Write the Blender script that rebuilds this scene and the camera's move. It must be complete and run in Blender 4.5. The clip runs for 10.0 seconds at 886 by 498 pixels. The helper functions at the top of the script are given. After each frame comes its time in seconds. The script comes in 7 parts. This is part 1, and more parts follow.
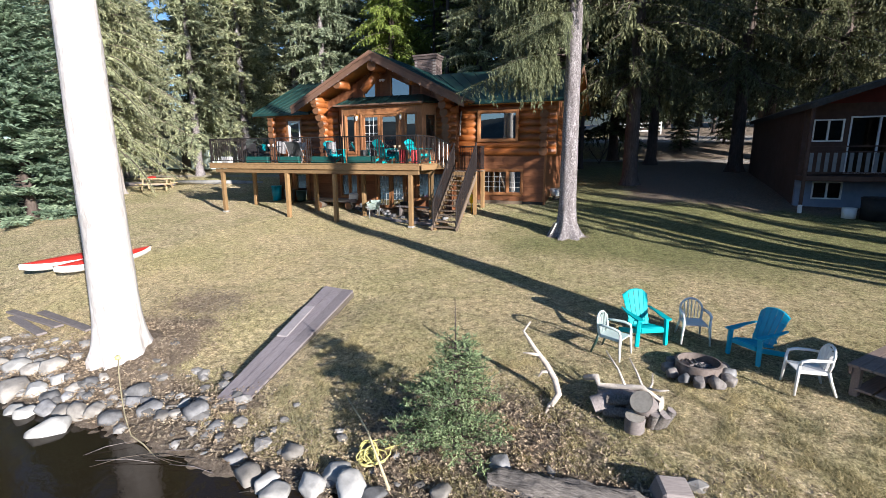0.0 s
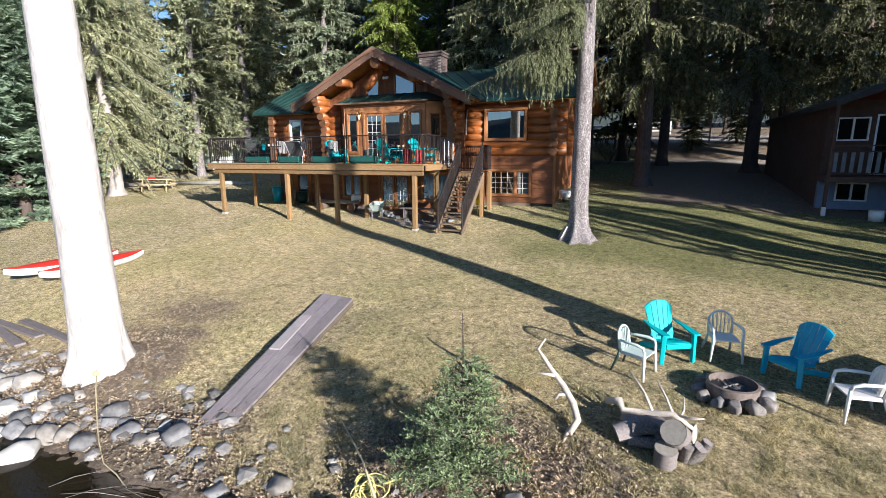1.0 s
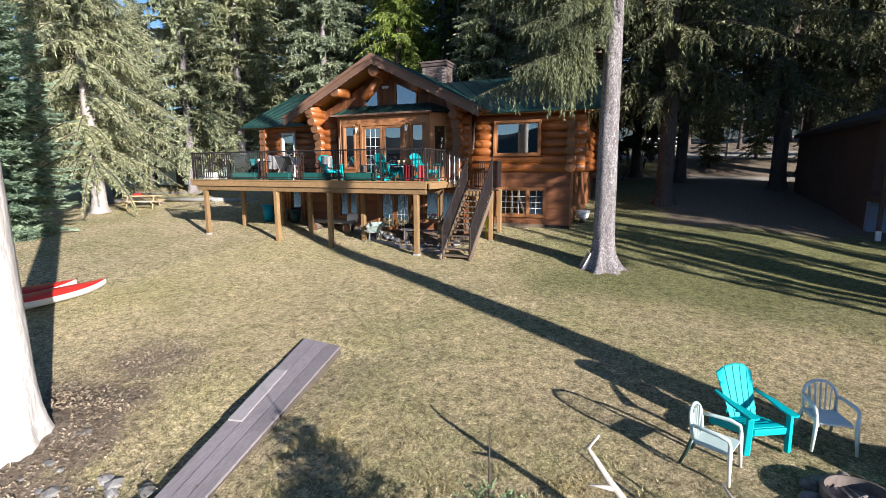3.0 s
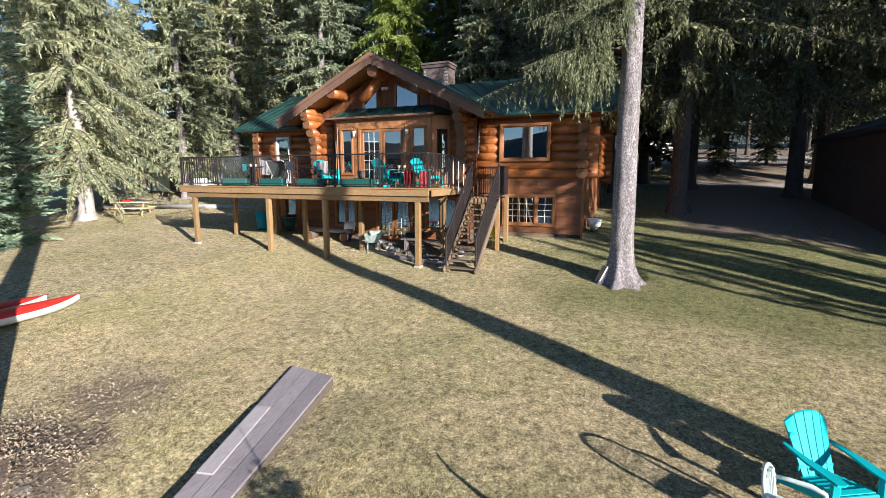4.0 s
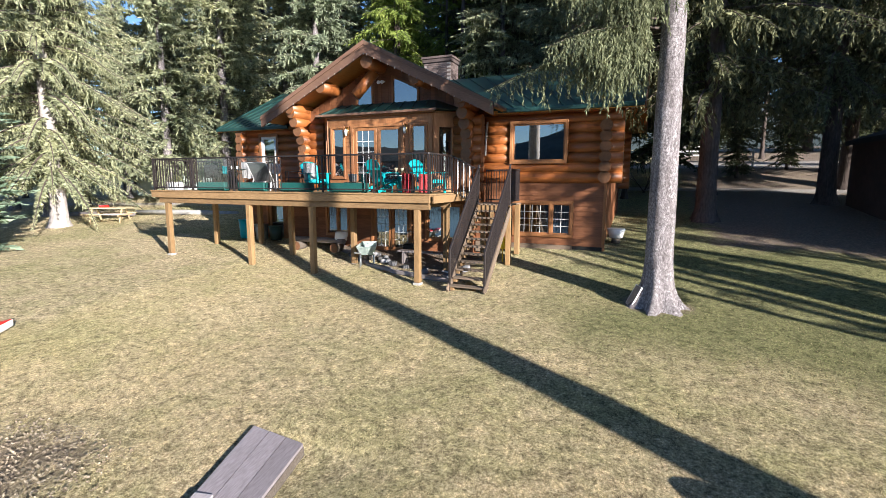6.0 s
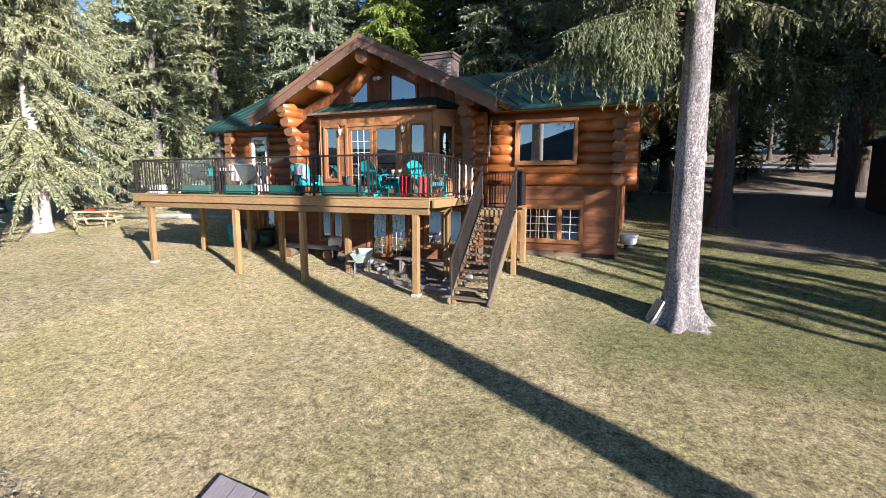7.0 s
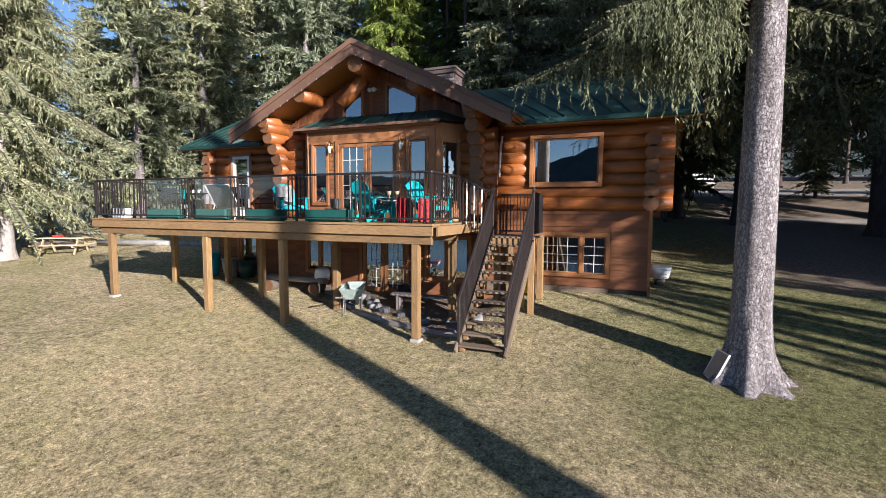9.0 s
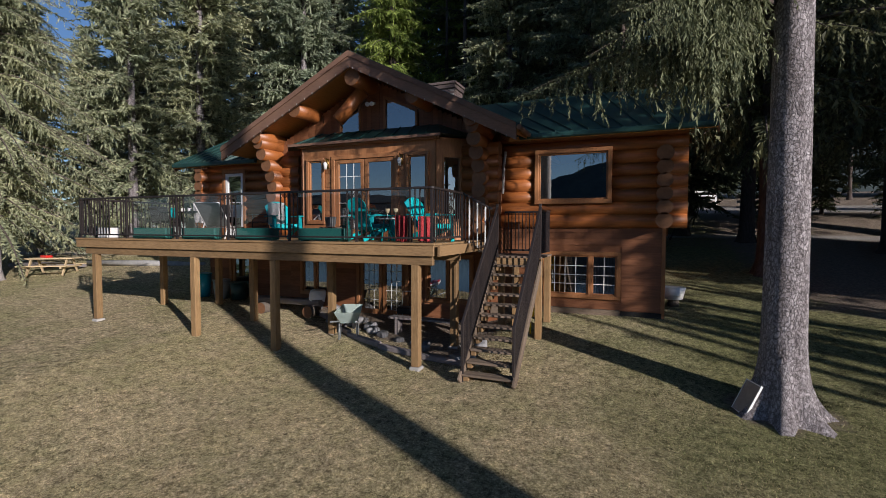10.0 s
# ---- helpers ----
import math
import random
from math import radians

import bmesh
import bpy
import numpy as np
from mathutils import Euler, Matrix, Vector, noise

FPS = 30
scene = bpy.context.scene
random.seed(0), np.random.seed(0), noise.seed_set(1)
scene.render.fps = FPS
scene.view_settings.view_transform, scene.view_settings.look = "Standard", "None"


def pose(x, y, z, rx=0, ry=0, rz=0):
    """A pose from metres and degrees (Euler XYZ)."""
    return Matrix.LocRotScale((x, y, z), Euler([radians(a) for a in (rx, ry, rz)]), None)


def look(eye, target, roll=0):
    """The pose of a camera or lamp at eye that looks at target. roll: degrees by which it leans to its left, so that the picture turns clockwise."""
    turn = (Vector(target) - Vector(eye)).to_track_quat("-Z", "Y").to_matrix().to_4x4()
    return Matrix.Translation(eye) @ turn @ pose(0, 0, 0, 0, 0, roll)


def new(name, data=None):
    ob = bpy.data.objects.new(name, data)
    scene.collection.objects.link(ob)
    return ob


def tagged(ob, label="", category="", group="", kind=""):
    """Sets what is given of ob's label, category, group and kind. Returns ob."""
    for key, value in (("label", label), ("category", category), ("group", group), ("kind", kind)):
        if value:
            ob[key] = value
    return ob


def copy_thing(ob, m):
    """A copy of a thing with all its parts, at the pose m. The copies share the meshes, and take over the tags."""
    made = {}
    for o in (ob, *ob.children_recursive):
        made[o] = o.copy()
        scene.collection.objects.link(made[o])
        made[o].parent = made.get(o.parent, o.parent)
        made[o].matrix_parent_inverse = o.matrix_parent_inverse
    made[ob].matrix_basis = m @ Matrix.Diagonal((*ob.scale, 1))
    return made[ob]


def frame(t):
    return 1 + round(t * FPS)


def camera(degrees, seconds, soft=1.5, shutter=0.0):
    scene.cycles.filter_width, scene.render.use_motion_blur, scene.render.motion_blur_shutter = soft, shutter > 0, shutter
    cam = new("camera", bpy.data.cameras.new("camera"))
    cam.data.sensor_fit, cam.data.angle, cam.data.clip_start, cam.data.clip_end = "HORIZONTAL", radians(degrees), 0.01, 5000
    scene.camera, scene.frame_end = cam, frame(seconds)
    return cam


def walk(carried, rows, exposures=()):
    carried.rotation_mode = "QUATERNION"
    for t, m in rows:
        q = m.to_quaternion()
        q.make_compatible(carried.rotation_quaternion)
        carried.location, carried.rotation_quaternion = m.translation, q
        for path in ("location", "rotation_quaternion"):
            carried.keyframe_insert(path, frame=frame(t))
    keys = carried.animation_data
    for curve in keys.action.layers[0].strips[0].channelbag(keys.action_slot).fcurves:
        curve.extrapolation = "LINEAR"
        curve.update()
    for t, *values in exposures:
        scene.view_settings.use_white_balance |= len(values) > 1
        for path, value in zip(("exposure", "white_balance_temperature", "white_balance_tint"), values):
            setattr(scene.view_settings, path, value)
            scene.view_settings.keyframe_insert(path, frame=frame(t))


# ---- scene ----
# the walk of a small drone towards the cabin
cam = camera(85.9, 10.0, soft=0.75)
PATH = [
    (0, (0.048, 0.060, 2.841), (-0.700, 1.873, 2.451), -0.20),
    (0.5, (-0.089, 0.392, 2.826), (-0.849, 2.201, 2.437), -0.20),
    (1, (-0.235, 0.711, 2.808), (-1.002, 2.517, 2.421), -0.20),
    (1.5, (-0.407, 1.078, 2.807), (-1.179, 2.885, 2.434), -0.20),
    (2, (-0.608, 1.502, 2.818), (-1.383, 3.311, 2.464), -0.10),
    (2.5, (-0.816, 1.960, 2.843), (-1.596, 3.771, 2.503), -0.10),
    (4, (-1.581, 3.345, 2.866), (-2.360, 5.161, 2.562), -0.00),
    (4.5, (-1.830, 3.806, 2.864), (-2.610, 5.624, 2.568), 0.00),
    (5, (-2.036, 4.224, 2.856), (-2.816, 6.042, 2.564), 0.00),
    (5.5, (-2.221, 4.616, 2.842), (-3.000, 6.435, 2.553), 0.10),
    (7, (-2.816, 5.923, 2.856), (-3.594, 7.745, 2.580), 0.10),
    (7.5, (-3.055, 6.348, 2.867), (-3.829, 8.172, 2.596), 0.10),
    (8, (-3.286, 6.735, 2.846), (-4.055, 8.563, 2.592), 0.20),
    (8.5, (-3.501, 7.135, 2.801), (-4.268, 8.970, 2.591), 0.30),
    (9, (-3.704, 7.546, 2.793), (-4.473, 9.384, 2.627), 0.30),
    (9.5, (-3.875, 7.877, 2.786), (-4.644, 9.719, 2.666), 0.20),
    (10, (-3.983, 8.085, 2.793), (-4.751, 9.929, 2.703), 0.10),
]
walk(cam, [(t, look(eye, target, roll)) for t, eye, target, roll in PATH],
     exposures=[(0.0, 1.32, 6300, 10), (2.5, 1.30, 6300, 10), (4.5, 1.46, 6400, 10), (7.5, 1.66, 6330, 12), (8.5, 1.57, 6330, 14), (9.0, 1.24, 6330, 14), (9.5, 0.84, 6330, 14), (10.0, 0.28, 6330, 14)])

# ---- sky and sun ----
SUN_DIR = Vector((0.870, -0.492, 0.0)) * math.cos(radians(17)) + Vector((0, 0, math.sin(radians(17))))
world = bpy.data.worlds.new("sky")
scene.world = world
world.use_nodes = True
wn = world.node_tree.nodes
sky = wn.new("ShaderNodeTexSky")
sky.sky_type, sky.sun_disc = "NISHITA", False
sky.sun_elevation, sky.sun_rotation = radians(17), radians(119.5)
sky.air_density, sky.dust_density, sky.ozone_density = 0.85, 0.1, 4.0
wn["Background"].inputs["Strength"].default_value = 0.076
world.node_tree.links.new(sky.outputs[0], wn["Background"].inputs["Color"])
sun = new("sun", bpy.data.lights.new("sun", "SUN"))
sun.data.energy, sun.data.angle, sun.data.color = 5.0, radians(0.5), (1.0, 0.93, 0.86)
sun.matrix_world = look(tuple(SUN_DIR * 60), (0, 0, 0))

# ---- materials ----


def node_mat(name, rough=0.8, metal=0.0, spec=0.3):
    m = bpy.data.materials.new(name)
    m.use_nodes = True
    b = m.node_tree.nodes["Principled BSDF"]
    b.inputs["Roughness"].default_value, b.inputs["Metallic"].default_value = rough, metal
    b.inputs["Specular IOR Level"].default_value = spec
    return m, m.node_tree.nodes, m.node_tree.links, b


def noise_tex(n, l, vec, scale, detail=5, rough=0.6):
    t = n.new("ShaderNodeTexNoise")
    t.inputs["Scale"].default_value, t.inputs["Detail"].default_value = scale, detail
    t.inputs["Roughness"].default_value = rough
    l.new(vec, t.inputs["Vector"])
    return t.outputs["Fac"]


def ramp(n, l, fac, stops):
    r = n.new("ShaderNodeValToRGB")
    while len(r.color_ramp.elements) < len(stops):
        r.color_ramp.elements.new(0.5)
    for e, (p, c) in zip(r.color_ramp.elements, stops):
        e.position, e.color = p, (*c, 1) if len(c) == 3 else c
    l.new(fac, r.inputs["Fac"])
    return r.outputs["Color"]


def mixc(n, l, fac, a, b, kind="MIX"):
    m = n.new("ShaderNodeMix")
    m.data_type, m.blend_type = "RGBA", kind
    for sock, v in ((m.inputs["Factor"], fac), (m.inputs["A"], a), (m.inputs["B"], b)):
        if isinstance(v, (int, float)):
            sock.default_value = v
        elif isinstance(v, tuple):
            sock.default_value = (*v, 1)
        else:
            l.new(v, sock)
    return m.outputs["Result"]


def scaled(n, l, vec, s):
    m = n.new("ShaderNodeMapping")
    m.inputs["Scale"].default_value = s
    l.new(vec, m.inputs["Vector"])
    return m.outputs["Vector"]


def bump(n, l, b, fac, strength, dist):
    u = n.new("ShaderNodeBump")
    u.inputs["Strength"].default_value, u.inputs["Distance"].default_value = strength, dist
    l.new(fac, u.inputs["Height"])
    l.new(u.outputs["Normal"], b.inputs["Normal"])


def grained(name, dark, light, stretch=(1, 1, 1), scale=8, rough=0.75, vary=0.35, bumpy=0.3, dist=0.01, spec=0.3, metal=0.0, island=False, big=0.6):
    """Grain along one axis, larger blotches over it, and a tone of its own for each piece."""
    m, n, l, b = node_mat(name, rough, metal, spec)
    tc = n.new("ShaderNodeTexCoord").outputs["Object"]
    fine = noise_tex(n, l, scaled(n, l, tc, stretch), scale, 8, 0.65)
    coarse = noise_tex(n, l, tc, big, 3)
    col = ramp(n, l, fine, [(0.25, dark), (0.75, light)])
    tone = ramp(n, l, coarse, [(0.3, (1 - vary,) * 3), (0.7, (1 + vary * 0.4,) * 3)])
    col = mixc(n, l, 1.0, col, tone, "MULTIPLY")
    rnd = n.new("ShaderNodeNewGeometry").outputs["Random Per Island"] if island else n.new("ShaderNodeObjectInfo").outputs["Random"]
    own = ramp(n, l, rnd, [(0.0, (1 - vary,) * 3), (1.0, (1 + vary * 0.3,) * 3)])
    col = mixc(n, l, 1.0, col, own, "MULTIPLY")
    l.new(col, b.inputs["Base Color"])
    if bumpy:
        bump(n, l, b, fine, bumpy, dist)
    return m


LOG = grained("log_wood", (0.21, 0.062, 0.016), (0.42, 0.143, 0.037), (1.2, 12, 12), 3, 0.42, 0.3, 0.25, 0.012, 0.45)
LOG_END = grained("log_end_wood", (0.14, 0.062, 0.03), (0.24, 0.12, 0.06), (1, 1, 1), 14, 0.6, 0.25, 0.2)
SIDING = grained("siding_wood", (0.16, 0.062, 0.028), (0.28, 0.118, 0.056), (1.5, 10, 14), 3, 0.55, 0.3, 0.2, 0.006)
SOFFIT = grained("soffit_wood", (0.46, 0.20, 0.05), (0.64, 0.31, 0.095), (10, 1.2, 10), 3, 0.45, 0.25, 0.2, 0.006)
FASCIA = grained("fascia_wood", (0.14, 0.078, 0.052), (0.25, 0.145, 0.10), (2, 10, 10), 4, 0.6, 0.25, 0.2, 0.006)
TRIM = grained("trim_wood", (0.28, 0.115, 0.045), (0.43, 0.20, 0.085), (8, 8, 1.5), 4, 0.5, 0.25, 0.2, 0.005)
DECKWOOD = grained("deck_wood", (0.18, 0.108, 0.050), (0.36, 0.23, 0.115), (1.5, 9, 9), 4, 0.65, 0.25, 0.25, 0.006)
POSTWOOD = grained("post_wood", (0.19, 0.112, 0.050), (0.37, 0.235, 0.112), (9, 9, 1.2), 4, 0.65, 0.25, 0.3, 0.008)
GREYWOOD = grained("weathered_wood", (0.15, 0.13, 0.125), (0.33, 0.29, 0.28), (1.2, 14, 14), 4, 0.85, 0.25, 0.4, 0.008)
TREADWOOD = grained("tread_wood", (0.14, 0.105, 0.075), (0.27, 0.20, 0.145), (2, 12, 12), 4, 0.8, 0.3, 0.3, 0.006)
DRIFT = grained("driftwood", (0.40, 0.34, 0.29), (0.66, 0.59, 0.52), (4, 4, 4), 7, 0.85, 0.2, 0.5, 0.01)
DARKWOOD = grained("rotten_wood", (0.06, 0.05, 0.04), (0.20, 0.165, 0.135), (2, 10, 10), 4, 0.9, 0.3, 0.7, 0.02)
ROTTEN = grained("split_rotten_wood", (0.035, 0.03, 0.027), (0.36, 0.325, 0.30), (1.4, 16, 16), 3, 0.95, 0.3, 1.0, 0.03)
PICNICWOOD = grained("picnic_wood", (0.50, 0.38, 0.22), (0.66, 0.52, 0.33), (1.5, 9, 9), 4, 0.7, 0.2)
ROOF = grained("green_roof_metal", (0.011, 0.042, 0.038), (0.020, 0.066, 0.058), (1, 1, 1), 5, 0.42, 0.2, 0.05, 0.004, 0.5, 0.1)
RAIL = grained("rail_metal", (0.018, 0.014, 0.014), (0.035, 0.028, 0.027), (1, 1, 1), 20, 0.45, 0.2, 0.1, 0.002, 0.4)
CONCRETE = grained("concrete", (0.30, 0.29, 0.27), (0.48, 0.46, 0.43), (1, 1, 1), 9, 0.9, 0.2, 0.4, 0.006)
MIDSTONE = grained("brown_grey_stone", (0.19, 0.175, 0.16), (0.46, 0.43, 0.39), (1, 1, 1), 6, 0.8, 0.4, 0.5, 0.015)
STONE = grained("shore_stone", (0.12, 0.12, 0.125), (0.37, 0.37, 0.38), (1, 1, 1), 6, 0.8, 0.5, 0.5, 0.015)
PALESTONE = grained("pale_stone", (0.25, 0.245, 0.235), (0.56, 0.55, 0.53), (1, 1, 1), 4, 0.8, 0.25, 0.4, 0.012)
# brick darkened in its base colour for the trees' shade on the chimney
BRICK = grained("chimney_brick", (0.11, 0.08, 0.075), (0.21, 0.165, 0.155), (1, 1, 1), 12, 0.85, 0.45, 0.4, 0.006)
MORTAR = grained("mortar", (0.20, 0.18, 0.17), (0.30, 0.28, 0.265), (1, 1, 1), 20, 0.9, 0.1)


def bark_mat(name, crack, dark, light, plates, tall, depth):
    """Scaly bark: uneven plates with dark cracks between them, and lichen-grey blotches."""
    m, n, l, b = node_mat(name, 0.92, 0.0, 0.15)
    tc = n.new("ShaderNodeTexCoord").outputs["Object"]
    warp = n.new("ShaderNodeMix")
    warp.data_type, warp.blend_type = "RGBA", "ADD"
    warp.inputs["Factor"].default_value = 0.13
    nt = n.new("ShaderNodeTexNoise")
    nt.inputs["Scale"].default_value, nt.inputs["Detail"].default_value = 9, 5
    l.new(tc, nt.inputs["Vector"]), l.new(tc, warp.inputs["A"]), l.new(nt.outputs["Color"], warp.inputs["B"])
    v = scaled(n, l, warp.outputs["Result"], (1, 1, tall))
    edge, cell = n.new("ShaderNodeTexVoronoi"), n.new("ShaderNodeTexVoronoi")
    edge.feature = "DISTANCE_TO_EDGE"
    for t in (edge, cell):
        t.inputs["Scale"].default_value = plates
        l.new(v, t.inputs["Vector"])
    fine = noise_tex(n, l, scaled(n, l, tc, (1, 1, 0.5)), 34, 8, 0.7)
    col = ramp(n, l, fine, [(0.34, dark), (0.64, light)])
    own = n.new("ShaderNodeSeparateColor")
    l.new(cell.outputs["Color"], own.inputs[0])
    col = mixc(n, l, 1.0, col, ramp(n, l, own.outputs[0], [(0.0, (0.78, 0.77, 0.77)), (1.0, (1.12, 1.12, 1.12))]), "MULTIPLY")
    streak = noise_tex(n, l, scaled(n, l, tc, (7, 7, 0.8)), 1.4, 5, 0.6)
    col = mixc(n, l, 1.0, col, ramp(n, l, streak, [(0.35, (0.62, 0.60, 0.60)), (0.6, (1.12, 1.12, 1.13))]), "MULTIPLY")
    gap = ramp(n, l, edge.outputs["Distance"], [(0.0, (0.2, 0.2, 0.2)), (0.13, (1, 1, 1))])
    l.new(mixc(n, l, gap, crack, col), b.inputs["Base Color"])
    bump(n, l, b, mixc(n, l, 0.6, gap, fine), 1.0, depth)
    return m


BARK = bark_mat("bark", (0.10, 0.088, 0.088), (0.165, 0.147, 0.15), (0.50, 0.465, 0.47), 26, 0.5, 0.045)
# bark paled so that the glare of the sun is in the colour
SUNPALEBARK = grained("sun_pale_bark", (0.34, 0.31, 0.29), (0.70, 0.67, 0.65), (6, 6, 1.5), 2.0, 0.85, 0.15, 0.9, 0.025)
DARKBARK = grained("dark_bark", (0.05, 0.038, 0.032), (0.16, 0.125, 0.11), (7, 7, 1.6), 2.6, 0.95, 0.3, 1.0, 0.03)
TEAL = grained("teal_plastic", (0.0, 0.34, 0.37), (0.0, 0.41, 0.43), (1, 1, 1), 8, 0.6, 0.08, 0.05, 0.002, 0.25)
BLUE = grained("blue_plastic", (0.0, 0.28, 0.42), (0.0, 0.34, 0.50), (1, 1, 1), 8, 0.38, 0.08, 0.05, 0.002, 0.5)
WHITE = grained("white_plastic", (0.66, 0.65, 0.62), (0.80, 0.79, 0.77), (1, 1, 1), 6, 0.4, 0.1, 0.05, 0.002, 0.5)
PALEGREEN = grained("pale_green_plastic", (0.45, 0.55, 0.52), (0.55, 0.65, 0.62), (1, 1, 1), 6, 0.4, 0.1, 0.05, 0.002, 0.5)
DARKPLASTIC = grained("dark_green_plastic", (0.01, 0.035, 0.03), (0.02, 0.055, 0.045), (1, 1, 1), 6, 0.4, 0.1, 0.05, 0.002, 0.5)
RED = grained("red_plastic", (0.52, 0.02, 0.015), (0.66, 0.035, 0.025), (1, 1, 1), 6, 0.3, 0.1, 0.05, 0.002, 0.5)
PINKRED = grained("red_fabric", (0.55, 0.05, 0.06), (0.72, 0.09, 0.10), (1, 1, 1), 10, 0.7, 0.2)
PLANTER = grained("planter_green", (0.02, 0.13, 0.115), (0.03, 0.17, 0.145), (1, 1, 1), 6, 0.5, 0.15, 0.1)
WHITEPAINT = grained("white_paint", (0.68, 0.68, 0.66), (0.82, 0.82, 0.80), (1, 1, 1), 8, 0.5, 0.1, 0.1, 0.003)
BRASS = grained("brass", (0.55, 0.36, 0.12), (0.75, 0.52, 0.2), (1, 1, 1), 10, 0.3, 0.1, 0.1, 0.002, 0.5, 1.0)
STEEL = grained("grey_steel", (0.28, 0.30, 0.30), (0.42, 0.44, 0.44), (1, 1, 1), 10, 0.45, 0.2, 0.1, 0.003, 0.5, 0.6)
RUST = grained("rusty_steel", (0.10, 0.075, 0.065), (0.26, 0.22, 0.20), (1, 1, 1), 9, 0.7, 0.25, 0.4, 0.006, 0.4, 0.4)
ASH = grained("ash", (0.03, 0.03, 0.03), (0.30, 0.29, 0.28), (1, 1, 1), 7, 0.95, 0.3, 0.8, 0.03)
BLACK = grained("black_rubber", (0.012, 0.012, 0.012), (0.025, 0.025, 0.025), (1, 1, 1), 9, 0.7, 0.2)
YELLOW = grained("yellow_rope", (0.52, 0.46, 0.14), (0.72, 0.66, 0.28), (1, 1, 1), 40, 0.8, 0.15, 0.5, 0.004)
BRIGHTYELLOW = grained("yellow_plastic", (0.75, 0.55, 0.02), (0.85, 0.65, 0.05), (1, 1, 1), 9, 0.5, 0.1)
BLUEPAINT = grained("blue_painted_wall", (0.20, 0.24, 0.33), (0.28, 0.33, 0.43), (1, 1, 1), 5, 0.8, 0.2, 0.2, 0.004)
BROWNWALL = grained("brown_painted_wall", (0.07, 0.04, 0.03), (0.12, 0.07, 0.055), (1, 1, 1), 5, 0.8, 0.2, 0.2, 0.004)
DARKROOF = grained("dark_shingle", (0.03, 0.03, 0.03), (0.07, 0.065, 0.06), (1, 1, 1), 14, 0.9, 0.2, 0.5, 0.01)
CURTAIN = grained("curtain", (0.45, 0.43, 0.40), (0.6, 0.58, 0.55), (1, 1, 1), 5, 0.9, 0.15)
BLIND = grained("blue_blind", (0.30, 0.34, 0.42), (0.4, 0.44, 0.52), (1, 1, 1), 5, 0.9, 0.1)
INTERIOR = grained("interior_wood", (0.12, 0.07, 0.04), (0.2, 0.12, 0.07), (1, 1, 1), 5, 0.8, 0.2)


def glass_mat(name, tint, ior=2.2):
    m = bpy.data.materials.new(name)
    m.use_nodes = True
    n, l = m.node_tree.nodes, m.node_tree.links
    n.remove(n["Principled BSDF"])
    tr, gl, fr, mx = (n.new("ShaderNode" + k) for k in ("BsdfTransparent", "BsdfGlossy", "Fresnel", "MixShader"))
    tr.inputs["Color"].default_value = (*tint, 1)
    gl.inputs["Roughness"].default_value = 0.01
    fr.inputs["IOR"].default_value = ior
    l.new(fr.outputs[0], mx.inputs[0]), l.new(tr.outputs[0], mx.inputs[1]), l.new(gl.outputs[0], mx.inputs[2])
    l.new(mx.outputs[0], n["Material Output"].inputs["Surface"])
    return m


GLASS = glass_mat("window_glass", (0.55, 0.58, 0.60), 4.6)
DARKGLASS = glass_mat("shaded_glass", (0.4, 0.42, 0.45), 1.6)
RAILGLASS = glass_mat("railing_glass", (0.74, 0.72, 0.76), 1.9)


def leaf_mat(name, dark, light, translucent=0.25):
    m, n, l, b = node_mat(name, 0.62, 0.0, 0.25)
    rnd = n.new("ShaderNodeNewGeometry").outputs["Random Per Island"]
    tc = n.new("ShaderNodeTexCoord").outputs["Object"]
    col = ramp(n, l, rnd, [(0.0, dark), (1.0, light)])
    patch = ramp(n, l, noise_tex(n, l, tc, 0.7, 3), [(0.3, (0.65, 0.7, 0.7)), (0.7, (1.15, 1.1, 1.0))])
    own = ramp(n, l, n.new("ShaderNodeObjectInfo").outputs["Random"], [(0.0, (0.8, 0.85, 0.85)), (1.0, (1.15, 1.1, 1.0))])
    col = mixc(n, l, 1.0, mixc(n, l, 1.0, col, patch, "MULTIPLY"), own, "MULTIPLY")
    l.new(col, b.inputs["Base Color"])
    t, mx = n.new("ShaderNodeBsdfTranslucent"), n.new("ShaderNodeMixShader")
    l.new(col, t.inputs["Color"])
    mx.inputs[0].default_value = translucent
    l.new(b.outputs[0], mx.inputs[1]), l.new(t.outputs[0], mx.inputs[2])
    l.new(mx.outputs[0], n["Material Output"].inputs["Surface"])
    return m


FIR = leaf_mat("fir_needles", (0.19, 0.22, 0.15), (0.57, 0.61, 0.44), 0.42)
SPRUCE = leaf_mat("blue_spruce_needles", (0.15, 0.22, 0.155), (0.42, 0.52, 0.39), 0.4)
DROOPY = leaf_mat("drooping_fir_needles", (0.09, 0.10, 0.054), (0.35, 0.37, 0.225), 0.30)
CEDAR = leaf_mat("cedar_sprays", (0.15, 0.21, 0.045), (0.42, 0.50, 0.13), 0.4)
# fir needles again, with the forest's shade put into a darker colour
DEEPSHADE = leaf_mat("shade_dark_needles", (0.04, 0.055, 0.032), (0.13, 0.15, 0.085))
YOUNG = leaf_mat("young_fir_needles", (0.075, 0.12, 0.06), (0.42, 0.53, 0.31), 0.35)
DRYLEAF = leaf_mat("dry_leaves", (0.14, 0.10, 0.075), (0.58, 0.46, 0.36), 0.1)
GRASSBLADE = leaf_mat("grass_blades", (0.20, 0.165, 0.085), (0.74, 0.64, 0.41), 0.3)
LUSHBLADE = leaf_mat("green_grass_blades", (0.07, 0.078, 0.03), (0.42, 0.43, 0.20), 0.3)


